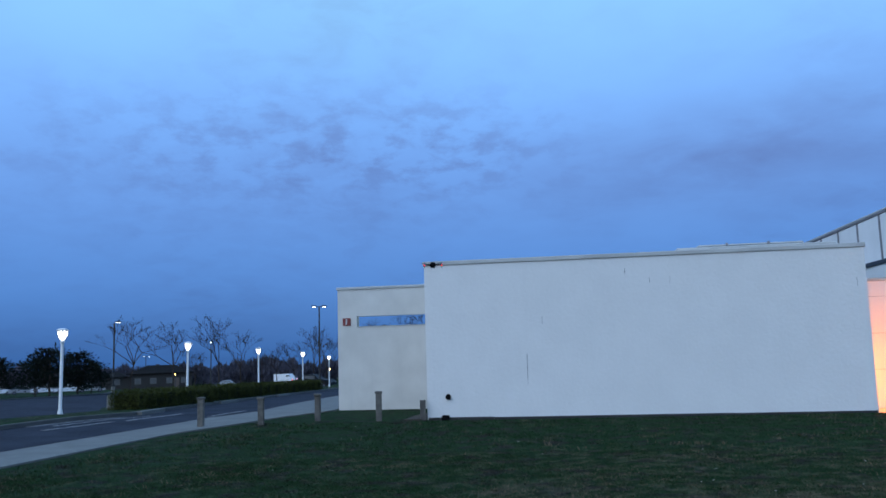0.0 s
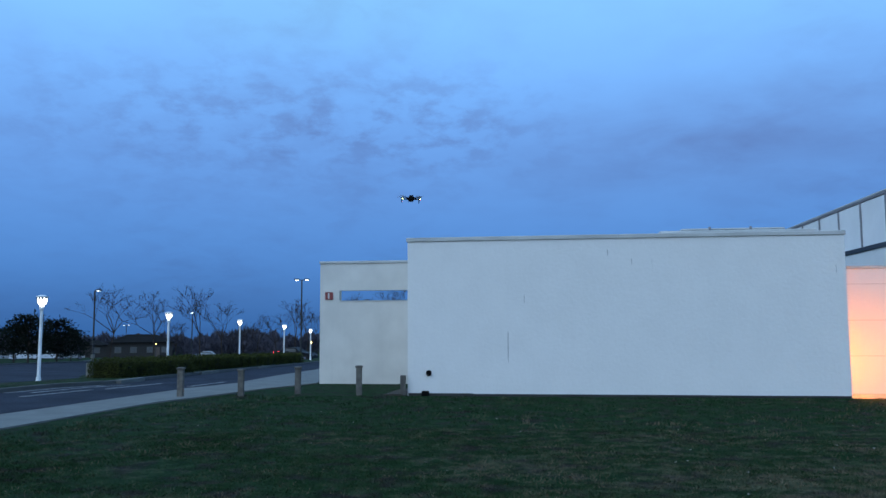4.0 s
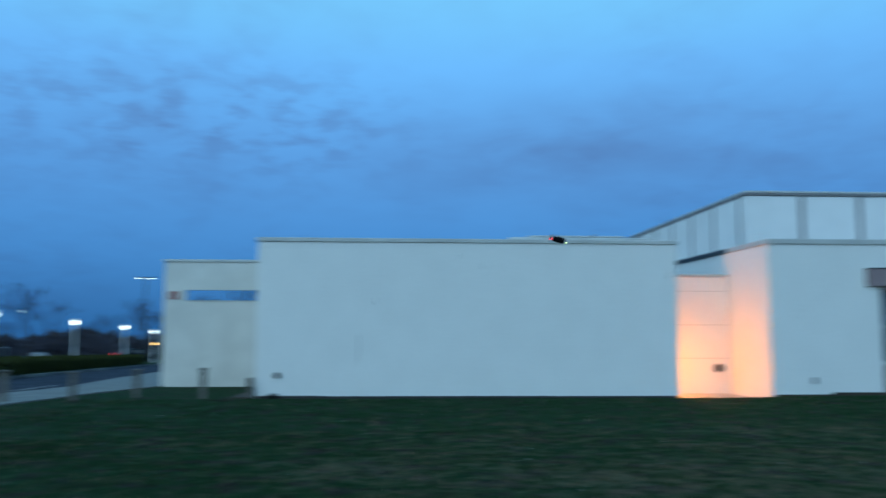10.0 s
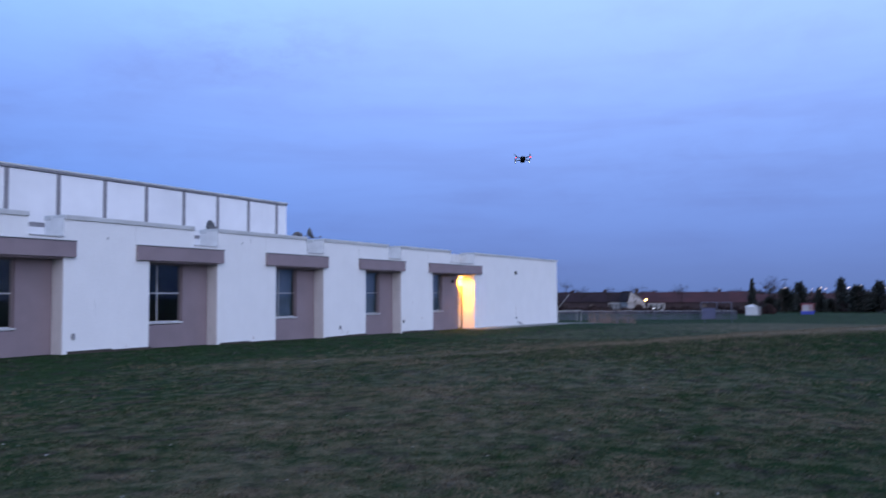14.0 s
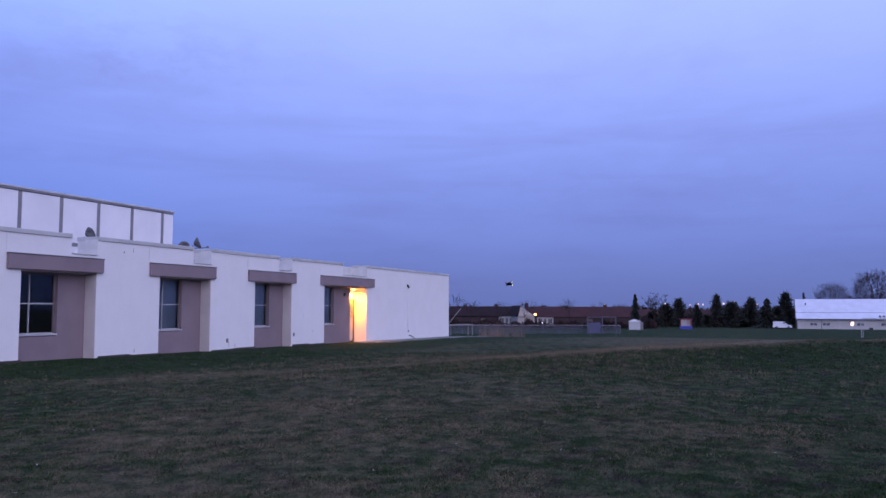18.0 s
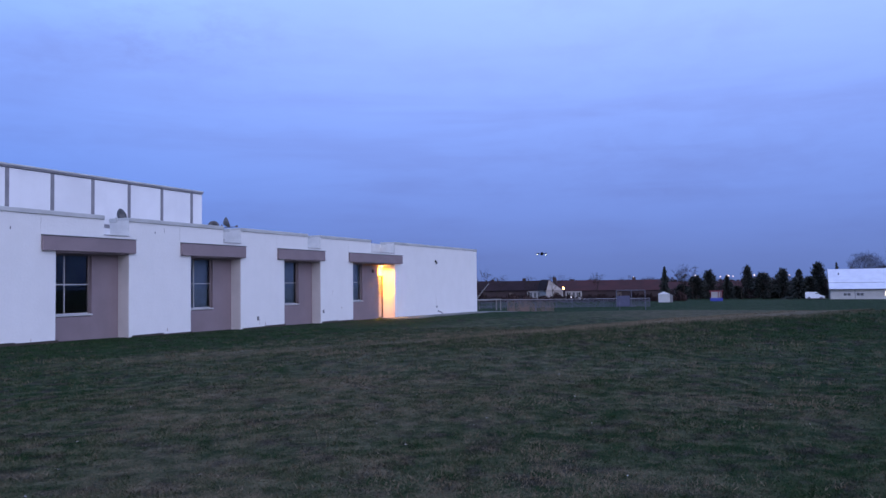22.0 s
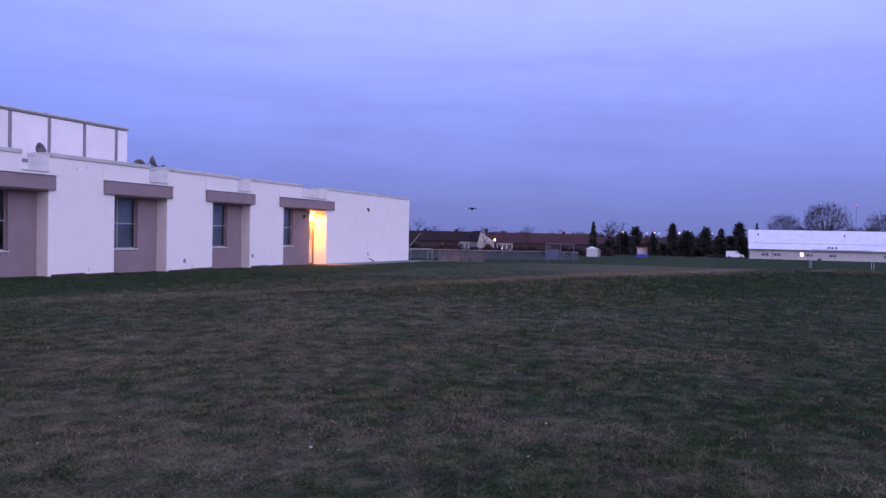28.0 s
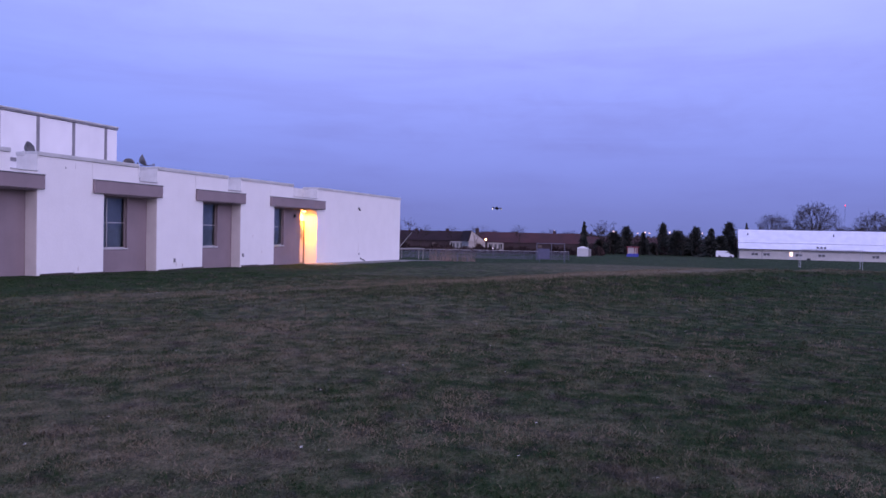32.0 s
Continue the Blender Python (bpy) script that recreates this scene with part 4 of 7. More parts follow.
def window(parent, x0, x1, z0, z1, y):
    """White metal window: two columns, two rows, with sill, blind and glass."""
    w = part("window", box(bmesh.new(), x0, x1, y + 0.02, y + 0.035, z0 - 0.03, z0), M["white_frame"], parent, "white-framed four-pane window with dark room behind")
    t = 0.03
    xm, zm = x0 + 0.8, z0 + (z1 - z0) * 0.5
    for n, c, mt in (("frame", (x0, x0 + t, z0, z1), "window_frame"), ("frame", (x1 - 0.06, x1, z0, z1), "window_frame"), ("frame", (x0 + t, x1 - 0.06, z0, z0 + t), "white_frame"), ("frame", (x0 + t, x1 - 0.06, z1 - t, z1), "window_frame"),
                     ("mullion", (xm - 0.014, xm + 0.014, z0 + t, z1 - t), "white_frame"), ("transom", (x0 + t, xm - 0.014, zm - 0.018, zm + 0.018), "white_frame"), ("transom", (xm + 0.014, x1 - 0.06, zm - 0.018, zm + 0.018), "white_frame")):
        boxp(n, c[0], c[1], y, y + 0.06, c[2], c[3], M[mt], w, "", 0.006)
    for a, b in ((x0 + t, xm - 0.014), (xm + 0.014, x1 - 0.06)):
        for c, d in ((z0 + t, zm - 0.018), (zm + 0.018, z1 - t)):
            boxp("pane", a, b, y + 0.026, y + 0.034, c, d, M["glass"], w, "reflecting glass")
    boxp("sill", x0 - 0.02, x1 + 0.03, y - 0.12, y + 0.02, z0 - 0.06, z0 - 0.004, M["white_frame"], w, "white projecting sill", 0.01)
    if not 16 < x0 < 22:
        boxp("blind", x0 + 0.05, x1 - 0.05 if x0 > 22 else xm - 0.1, y + 0.14, y + 0.16, z0 + 0.02, z1, M["curtain"], w, "pale blind drawn to one side", 0.004)
    return w


WZ0, WZ1 = 0.83, 2.66
for k_, (a_, b_) in enumerate(BAYS):
    wx0_, wx1_ = a_ + 0.02, a_ + 1.78
    end_ = 39.05 if k_ == 4 else b_
    v_, f_ = slab([a_ - 0.3, wx0_, wx1_, end_ + (0 if k_ == 4 else 0.3)], [-1.2, WZ0 - 0.08, WZ1, LZ0 + 0.5], lambda x, z: not (wx0_ < x < wx1_ and WZ0 - 0.08 < z < WZ1), BACK + 0.003, BACK + 0.2)
    obj("bay_wall", v_, f_, M["brown"], school, "mauve-brown stucco infill of the bay")
    # soffit under the lintel
    boxp("soffit", a_ + 0.002, b_ - 0.002, FY + 0.01, BACK, LZ0 - 0.05, LZ0 - 0.002, M["brown"], school)
    window(school, wx0_, wx1_, WZ0, WZ1, BACK + 0.1)
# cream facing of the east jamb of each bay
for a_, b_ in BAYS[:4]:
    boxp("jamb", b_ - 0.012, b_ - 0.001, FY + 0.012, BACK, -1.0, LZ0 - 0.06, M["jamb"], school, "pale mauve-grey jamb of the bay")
# door alcove at the last bay
boxp("alcove_wall", 40.052, 40.3, BACK + 0.002, 21.2, -1.0, LZ0 + 0.4, M["stucco"], school, "alcove wall lit yellow by the lamp")
boxp("alcove_wall", 38.85, 39.049, BACK + 0.203, 21.2, -1.0, LZ0 + 0.4, M["brown"], school)
boxp("alcove_soffit", 39.052, 40.05, BACK + 0.002, 21.2, LZ0 - 0.05, LZ0 + 0.1, M["stucco"], school)
boxp("alcove_wall", 39.052, 40.05, 21.0, 21.2, 2.1, LZ0 - 0.052, M["stucco"], school)
dr_ = boxp("door", 39.152, 39.948, 21.02, 21.07, -0.12, 2.03, M["pale_door"], school, "pale metal door at the back of the alcove", 0.008)
boxp("frame", 39.055, 39.15, 20.98, 21.1, -0.15, 2.1, M["door"], dr_, "dark steel door frame")
boxp("frame", 39.95, 40.048, 20.98, 21.1, -0.15, 2.1, M["door"], dr_, "dark steel door frame")
boxp("frame", 39.152, 39.948, 20.98, 21.1, 2.035, 2.1, M["door"], dr_, "dark steel door frame")
boxp("pane", 39.5, 39.85, 21.012, 21.018, 1.1, 1.9, M["glass"], dr_, "glazed upper half")
boxp("handle", 39.2, 39.3, 20.95, 21.02, 0.88, 0.93, M["chain"], dr_, "steel lever handle", 0.008)
boxp("door_pull", 39.9, 39.93, 20.93, 20.95, 0.5, 1.7, M["chain"], dr_, "upright steel pull bar", 0.006)
bm_ = bmesh.new()
cone(bm_, 0.1, 0.1, (39.55, 20.78, LZ0 - 0.1), (39.55, 20.78, LZ0 - 0.052), 16)
lf_ = part("soffit_lamp", bm_, M["dark_plastic"], school, "soffit lamp over the door")
bm_ = bmesh.new()
bmesh.ops.create_uvsphere(bm_, u_segments=14, v_segments=8, radius=0.09, matrix=Matrix.Translation((39.55, 20.78, LZ0 - 0.12)) @ Matrix.Diagonal((1, 1, 0.6, 1)))
part("lens", bm_, M["sodium"], lf_, "glowing amber lens", True)
boxp("sensor", 38.3, 38.42, BACK - 0.1, BACK, 2.25, 2.42, M["dark_plastic"], school, "small dark box on the bay wall", 0.02)
# small fittings on the front
for x_, z_ in ((10.3, 0.41), (15.3, 0.55), (27.78, 0.32), (32.75, 0.42)):
    boxp("outlet_box", x_ - 0.045, x_ + 0.045, FY - 0.05, FY + 0.005, z_ - 0.08, z_ + 0.08, M["grey_plastic"], school, "small grey outlet cover", 0.01)
bm_ = bmesh.new()
box(bm_, 45.4, 45.5, FY - 0.1, FY + 0.005, 2.92, 3.03, 0.02)
cone(bm_, 0.045, 0.06, (45.45, FY - 0.07, 2.92), (45.45, FY - 0.13, 2.84), 10)
part("flood_lamp", bm_, M["dark_plastic"], school, "small dark floodlight on the wall")
bm_ = bmesh.new()
cone(bm_, 0.025, 0.025, (45.8, FY - 0.05, -0.02), (46.0, FY - 0.25, -0.17), 10)
cone(bm_, 0.03, 0.03, (45.8, FY + 0.01, -0.02), (45.8, FY - 0.07, -0.02), 10)
part("downpipe_shoe", bm_, M["dark_plastic"], school, "short drain spout at the wall's foot")
boxp("utility_box", 45.55, 45.63, FY - 0.06, FY + 0.004, 0.2, 0.31, M["grey_plastic"], school, "", 0.01)

# age marks on the stucco: hairlines at the lintel ends, patches, rust below the coping and at the foot
rm_ = random.Random(31)
for a_, b_ in LINT[1:]:
    boxp("crack", a_ - 0.02, a_ - 0.013, FY - 0.004, FY + 0.01, LZ1 + 0.02, TOP - 0.06 - rm_.uniform(0, 0.2), M["cladding"], school, "hairline crack in the stucco")
for x_, z0_, z1_, w_, m_ in ((16.4, 3.3, 3.38, 0.03, "joint"), (22.0, 3.45, 3.53, 0.03, "joint"), (22.45, 3.5, 3.66, 0.012, "batten"), (27.9, 0.06, 0.3, 0.018, "rust"), (28.3, 0.02, 0.16, 0.03, "rust"), (22.6, 0.1, 0.22, 0.03, "rust"), (17.1, 0.08, 0.2, 0.02, "rust"), (33.6, 1.2, 1.36, 0.012, "rust"), (34.4, 0.5, 0.58, 0.03, "rust"), (45.5, 1.5, 2.0, 0.008, "cladding"), (45.52, 0.35, 0.9, 0.01, "rust"), (10.0, 1.9, 2.2, 0.006, "cladding"), (11.2, 0.9, 1.5, 0.005, "cladding"), (16.0, 1.1, 1.6, 0.005, "cladding")):
    boxp("stain" if m_ == "rust" else "crack", x_, x_ + w_, FY - 0.003, FY + 0.01, z0_, z1_, M[m_], school, "rusty mark on the stucco" if m_ == "rust" else "")

# interior and roof
boxp("roof_deck", BX0 + 0.402, BX1 - 0.402, BACK + 0.21, 36.0, 3.0, 3.25, M["roofing"], school, "flat roof membrane")
boxp("room_wall", BX0 + 0.402, 38.9, 24.5, 24.6, -0.6, 2.998, M["dark_room"], school)
boxp("room_floor", BX0 + 0.402, 38.9, BACK + 0.21, 24.498, -0.3, -0.2, M["dark_room"], school)

# dark soil line along the wing's foot
for k_ in range(20):
    a_ = BX0 + 0.05 + k_ * 1.46
    b_ = a_ + 1.455
    if any(a_ < e < b_ or p < (a_ + b_) / 2 < e for p, e in BAYS):
        continue
    boxp("foundation", a_, b_, FY - 0.014, FY + 0.05, -0.6, g(a_, 20.2) + 0.045 + 0.018 * ((k_ * 5) % 3), M["soil"], school, "dark exposed foundation strip")

# the tall hall behind, in stucco panels between dark joints
TX0, TX1, TY, TZ, TB = 11.9, 33.2, 27.6, 6.25, 4.3
boxp("hall_core", TX0 + 0.06, TX1 - 0.06, TY + 0.06, 50.0, 3.26, TZ - 0.02, M["joint"], school, "upper hall body behind the panels")
mx_ = [TX0] + [13.88 + 2.06 * k for k in range(10)] + [TX1]
for a_, b_ in zip(mx_[:-1], mx_[1:]):
    boxp("panel", a_ + (0.055 if a_ > TX0 else 0), b_ - (0.055 if b_ < TX1 else 0), TY, TY + 0.08, TB + 0.08, TZ, M["stucco_t"], school, "", 0.01)
    boxp("panel", a_ + (0.03 if a_ > TX0 else 0), b_ - (0.03 if b_ < TX1 else 0), TY, TY + 0.08, 3.26, TB - 0.08, M["stucco_t"], school, "", 0.01)
ys_ = [TY + 0.083, 28.1] + [28.1 + 2.33 * k for k in range(1, 10)]
for a_, b_ in zip(ys_[:-1], ys_[1:]):
    boxp("panel", TX0, TX0 + 0.08, a_ + 0.035, b_ - 0.035, TB + 0.08, TZ, M["stucco_t"], school, "", 0.01)
    boxp("panel", TX0, TX0 + 0.08, a_ + 0.035, b_ - 0.035, 3.26, TB - 0.08, M["stucco_t"], school, "", 0.01)
for x_ in mx_[1:-1]:
    boxp("batten", x_ - 0.085, x_ + 0.085, TY - 0.018, TY - 0.002, TB + 0.08, TZ, M["batten"], school)
for y_ in ys_[1:-1]:
    boxp("batten", TX0 - 0.03, TX0 - 0.002, y_ - 0.07, y_ + 0.07, 3.26, TZ, M["batten"], school)
boxp("joint_trim", TX0 - 0.03, TX1 + 0.03, TY - 0.05, TY + 0.2, TZ + 0.022, TZ + 0.1, M["batten"], school, "dark trim under the coping", 0.01)
boxp("joint_trim", TX0 - 0.03, TX0 + 0.2, TY + 0.203, 50.0, TZ + 0.022, TZ + 0.1, M["batten"], school, "", 0.01)
boxp("coping", TX0 - 0.05, TX1 + 0.05, TY - 0.07, TY + 0.25, TZ + 0.103, TZ + 0.17, M["coping"], school, "", 0.01)
boxp("coping", TX0 - 0.05, TX0 + 0.25, TY + 0.253, 50.0, TZ + 0.103, TZ + 0.17, M["coping"], school, "", 0.01)
boxp("joint_trim", TX0 - 0.02, TX1, TY - 0.02, TY + 0.07, TB - 0.077, TB + 0.077, M["batten"], school)
boxp("joint_trim", TX0 - 0.06, TX0 + 0.07, TY + 0.083, 49.0, TB - 0.09, TB + 0.1, M["black_metal"], school)


def satellite_dish(x, y, z, yaw, size):
    d = thing("satellite_dish", "dark grey satellite dish on the flat roof", "satellite dish", pose(x, y, z, 0, 0, yaw), "roof dishes")
    conep("mast", 0.025, 0.025, (0, 0, -0.5), (0, 0, 0.12), M["dish"], d)
    prof = [(0.02, 0.0), (0.35 * size, 0.03), (0.7 * size, 0.1), (1.0 * size, 0.2), (0.99 * size, 0.215), (0.68 * size, 0.12), (0.33 * size, 0.05), (0.02, 0.02)]
    v, f = lathe(prof, 24)
    r = obj("reflector", v, f, M["dish"], d, "dished reflector", True)
    r.matrix_basis = pose(0, -0.05, 0.15, 68, 0, 0)
    conep("arm", 0.014, 0.014, (0, -0.08, 0.0), (0, -0.55, 0.05), M["dish"], d)
    boxp("receiver", -0.04, 0.04, -0.62, -0.53, 0.02, 0.1, M["dish"], d, "", 0.01)
    boxp("foot", -0.3, 0.3, -0.3, 0.3, -0.55, -0.48, M["roofing"], d)
    return d


satellite_dish(21.2, 21.2, 3.86, 12, 0.22)
satellite_dish(26.85, 21.3, 3.98, 42, 0.24)
satellite_dish(26.58, 21.5, 3.8, -50, 0.22)

# free-standing screen wall with a long slit
v_, f_ = slab([-7.11, -6.49, -3.95, -3.482], [-0.8, 2.49, 2.83, 3.68], lambda x, z: not (-6.49 < x < -3.95 and 2.49 < z < 2.83), 25.75, 26.05)
screen = tagged(obj("screen_wall", v_, f_, M["cream"]), "free-standing cream stucco screen wall with a long slit", "wall")
boxp("coping", -7.14, -3.485, 25.71, 26.09, 3.682, 3.765, M["coping"], screen, "grey metal coping", 0.012)
boxp("ledge", -6.48, -3.96, 25.73, 26.06, 2.492, 2.51, M["coping"], screen, "", 0.004)
sign_ = tagged(boxp("wall_sign", -6.94, -6.69, 25.715, 25.747, 2.54, 2.78, M["sign"], None, "", 0.004), "small dark red square sign on the screen wall", "sign")
boxp("bar", -6.845, -6.8, 25.708, 25.7145, 2.57, 2.75, M["white_frame"], sign_, "white upright bar")

# concrete apron along the wing
strip("pavement", [(38.6, FY - 0.016), (44, FY - 0.016), (52, FY - 0.016), (57.5, FY - 0.016)], [(38.6, 18.95), (44, 18.9), (52, 18.85), (57.5, 18.8)], 0.03, 0.12, M["concrete"], "narrow concrete apron along the wing", "pavement")


# ---- posts along the lawn's edge ----
def post(x, y, h, tilt, capped=True):
    p = thing("timber_post", "grey weathered square timber post with a flat cap", "post", pose(x, y, g(x, y), tilt, tilt * 0.5, 8), "row of timber posts")
    boxp("shaft", -0.07, 0.07, -0.07, 0.07, -0.3, h - (0.06 if capped else 0), M["wood"], p, "", 0.012)
    if capped:
        boxp("cap", -0.09, 0.09, -0.09, 0.09, h - 0.058, h, M["wood"], p, "", 0.015)
    return p


for x_, y_, h_, t_ in ((-8.72, 19.27, 0.72, 1.0), (-7.41, 19.79, 0.66, -1.2), (-6.23, 20.6, 0.68, 0.6), (-4.59, 20.3, 0.72, -0.5)):
    post(x_, y_, h_, t_)
tagged(post(-3.58, 20.78, 0.5, 0.4, False), "short pale square post without a cap by the wall")
strip("soil_bed", [(-3.95, 20.2), (-3.85, 22.4)], [(-3.5, 20.3), (-3.49, 22.4)], 0.03, 0.05, M["soil"], "bare soil bed by the wall's corner", "soil")
boxp("bed_edging", -3.95, -3.5, 20.22, 20.28, -0.05, 0.04, M["soil"], None, "", 0.01)
tagged(bpy.data.objects["bed_edging"], "short dark timber edging of the soil bed", "edging")


# ---- lamps ----
def globe_lamp():
    d = thing("street_lamp", "white post lamp with a glowing tulip-shaped globe", "street lamp", None, "lamps along the drive")
    conep("post", 0.055, 0.045, (0, 0, 0), (0, 0, 2.22), M["white_metal"], d, "round white post", 14)
    conep("base", 0.09, 0.075, (0, 0, -0.35), (0, 0, 0.12), M["white_metal"], d, "", 14)
    v, f = lathe([(0.05, 2.2), (0.075, 2.24), (0.075, 2.28), (0.06, 2.31)], 14)
    obj("collar", v, f, M["white_metal"], d)
    v, f = lathe([(0.03, 2.312), (0.075, 2.36), (0.118, 2.44), (0.145, 2.53), (0.15, 2.605)], 18)
    obj("globe", v, f, M["lamp_glow"], d, "glowing frosted globe", True)
    for i in range(4):
        a = math.pi / 4 + i * math.pi / 2
        bm = bmesh.new()
        for r0, z0, r1, z1 in ((0.06, 2.3, 0.138, 2.43), (0.138, 2.43, 0.162, 2.62)):
            cone(bm, 0.011, 0.011, (r0 * math.cos(a), r0 * math.sin(a), z0), (r1 * math.cos(a), r1 * math.sin(a), z1), 6)
        part("rib", bm, M["grey_plastic"], d)
    v, f = [], []
    for i in range(10):
        a0, a1, a2 = (2 * math.pi * (i + q) / 10 for q in (0.05, 0.5, 0.95))
        for r in (0.153, 0.16):
            v += [(r * math.cos(a0), r * math.sin(a0), 2.615), (0.97 * r * math.cos(a1), 0.97 * r * math.sin(a1), 2.505), (r * math.cos(a2), r * math.sin(a2), 2.615)]
        k = 6 * i
        f += [(k, k + 1, k + 2), (k + 5, k + 4, k + 3), (k, k + 3, k + 4, k + 1), (k + 1, k + 4, k + 5, k + 2)]
    obj("crown", v, f, M["grey_plastic"], d, "zigzag metal crown round the globe")
    v, f = lathe([(0.175, 2.612), (0.18, 2.635), (0.12, 2.67), (0.03, 2.69)], 18)
    obj("cap", v, f, M["white_metal"], d, "flat white cap", True)
    return d


lamp_ = globe_lamp()
LAMPS = [(-15.72, 24.4), (-17.0, 35.9), (-18.35, 48.3), (-19.7, 61.0), (-21.4, 74.0)]
for i_, (x_, y_) in enumerate(LAMPS):
    m_ = pose(x_, y_, g(x_, y_) + (0.1, 0.1, 0.22, 0.3, 0.3)[i_], 0, (0.3, 0.3, -0.2, 0.3, 0)[i_], 20 * i_)
    if i_ == 0:
        lamp_.matrix_basis = m_
    else:
        copy_thing(lamp_, m_)


def car_park_light(x, y, h, heads, yaw):
    d = thing("car_park_light", "tall dark pole with flat lit lamp heads", "street lamp", pose(x, y, g(x, y), 0, 0, yaw), "tall car park lights")
    conep("pole", 0.1, 0.075, (0, 0, -0.2), (0, 0, h), M["black_metal"], d, "", 10)
    conep("base", 0.22, 0.2, (0, 0, -0.3), (0, 0, 0.6), M["concrete"], d, "concrete foot", 14)
    for s in ((1, -1) if heads == 2 else (1,)):
        a = boxp("arm", min(s * 0.05, s * 0.4), max(s * 0.05, s * 0.4), -0.04, 0.04, h - 0.08, h - 0.01, M["black_metal"], d)
        hd = boxp("head", min(s * 0.28, s * 0.8), max(s * 0.28, s * 0.8), -0.2, 0.2, h - 0.05, h + 0.09, M["black_metal"], d, "flat shoebox head", 0.03)
        boxp("lens", min(s * 0.36, s * 0.72), max(s * 0.36, s * 0.72), -0.13, 0.13, h - 0.1, h - 0.052, M["head_glow"], hd, "cold white lens", 0.01)
    return d


for az_, d_, h_, n_, yaw_ in ((-29.95, 92, 7.15, 1, -20), (-16.77, 90, 8.7, 2, 10), (-23.95, 136, 7.5, 2, -60), (-12.6, 105, 7.75, 1, 20), (-21.4, 240, 5.2, 2, 20), (-28.05, 210, 6.7, 2, 30)):
    car_park_light(d_ * math.sin(radians(az_)), d_ * math.cos(radians(az_)), h_, n_, yaw_)


# ---- planting ----
def hedge(x0, y0, x1, y1, w, h, seed, label):
    rng = np.random.default_rng(seed)
    L = math.hypot(x1 - x0, y1 - y0)
    t = Vector((x1 - x0, y1 - y0)).normalized()
    nrm = Vector((-t.y, t.x))
    hd = thing("hedge", label, "hedge", None, "clipped hedges on the island")
    n = int(L * 1400)
    s, u, q = rng.uniform(0, L, n), rng.uniform(-1, 1, n), rng.uniform(0, 1, n)
    side = rng.random(n) < 0.55
    jit = 0.06 * np.sin(s * 3.1) + 0.05 * np.sin(s * 7.3 + 1) + rng.normal(0, 0.035, n)
    endcap = rng.random(n) < 0.7 * w / L
    s = np.where(endcap, np.where(s > L / 2, L, 0.0) + rng.normal(0, 0.05, n), s)
    off = np.where(side, np.sign(u) * (w / 2 + jit), u * w / 2)
    zz = np.where(side, q * h, h + jit)
    x, y = x0 + t.x * s + nrm.x * off, y0 + t.y * s + nrm.y * off
    off = np.where(endcap, u * w / 2, off)
    zz = np.where(endcap, q * h, zz)
    x, y = x0 + t.x * s + nrm.x * off, y0 + t.y * s + nrm.y * off
    z = gz(x, y) + 0.1 + zz
    c = np.stack([x, y, z], -1)
    a, b = rng.normal(0, 1, (n, 3)), rng.normal(0, 1, (n, 3))
    a = a / np.linalg.norm(a, axis=1)[:, None] * 0.045
    b = b / np.linalg.norm(b, axis=1)[:, None] * 0.045
    v = np.stack([c - a, c + b, c + a], 1).reshape(-1, 3)
    obj("leaves", v.tolist(), np.arange(3 * n).reshape(n, 3).tolist(), M["hedge"], hd, "dense small olive leaves")
    k = int(L / 1.5) + 1
    vv, ff = [], []
    for i in range(k + 1):
        px, py = x0 + t.x * (0.1 + (L - 0.2) * i / k), y0 + t.y * (0.1 + (L - 0.2) * i / k)
        for o, zc in ((-1, 0), (-1, 1), (1, 1), (1, 0)):
            cx, cy = px + nrm.x * o * (w / 2 - 0.1), py + nrm.y * o * (w / 2 - 0.1)
            vv.append((cx, cy, g(cx, cy) + (0.0 if zc == 0 else 0.06 + h)))
    for i in range(k):
        for j in range(4):
            ff.append((4 * i + j, 4 * i + (j + 1) % 4, 4 * i + 4 + (j + 1) % 4, 4 * i + 4 + j))
    ff += [(0, 1, 2, 3), (4 * k + 3, 4 * k + 2, 4 * k + 1, 4 * k)]
    obj("core", vv, ff, M["hedge_core"], hd)
    return hd


hedge(-14.95, 26.9, -15.2, 33.4, 1.1, 0.57, 1, "clipped olive-green hedge beside the drive")
hedge(-16.1, 34.9, -18.5, 60.0, 1.1, 0.6, 2, "long clipped hedge running along the drive")
boxp("sign_post", -16.45, -16.28, 28.3, 28.45, -0.4, 0.42, M["concrete"], None, "", 0.01)
tagged(bpy.data.objects["sign_post"], "short pale concrete post at the hedge's end", "post")


def tubes(segs, sides=5):
    """Tapered tubes from (p0, p1, r0, r1)."""
    v, f = [], []
    for p0, p1, r0, r1 in segs:
        d = (p1 - p0)
        if d.length < 1e-5:
            continue
        d.normalize()
        u = d.orthogonal().normalized()
        w = d.cross(u)
        k = len(v)
        for p, r in ((p0, r0), (p1, r1)):
            for i in range(sides):
                a = 2 * math.pi * i / sides
                v.append(tuple(p + (u * math.cos(a) + w * math.sin(a)) * r))
        for i in range(sides):
            j = (i + 1) % sides
            f.append((k + i, k + j, k + sides + j, k + sides + i))
    return v, f


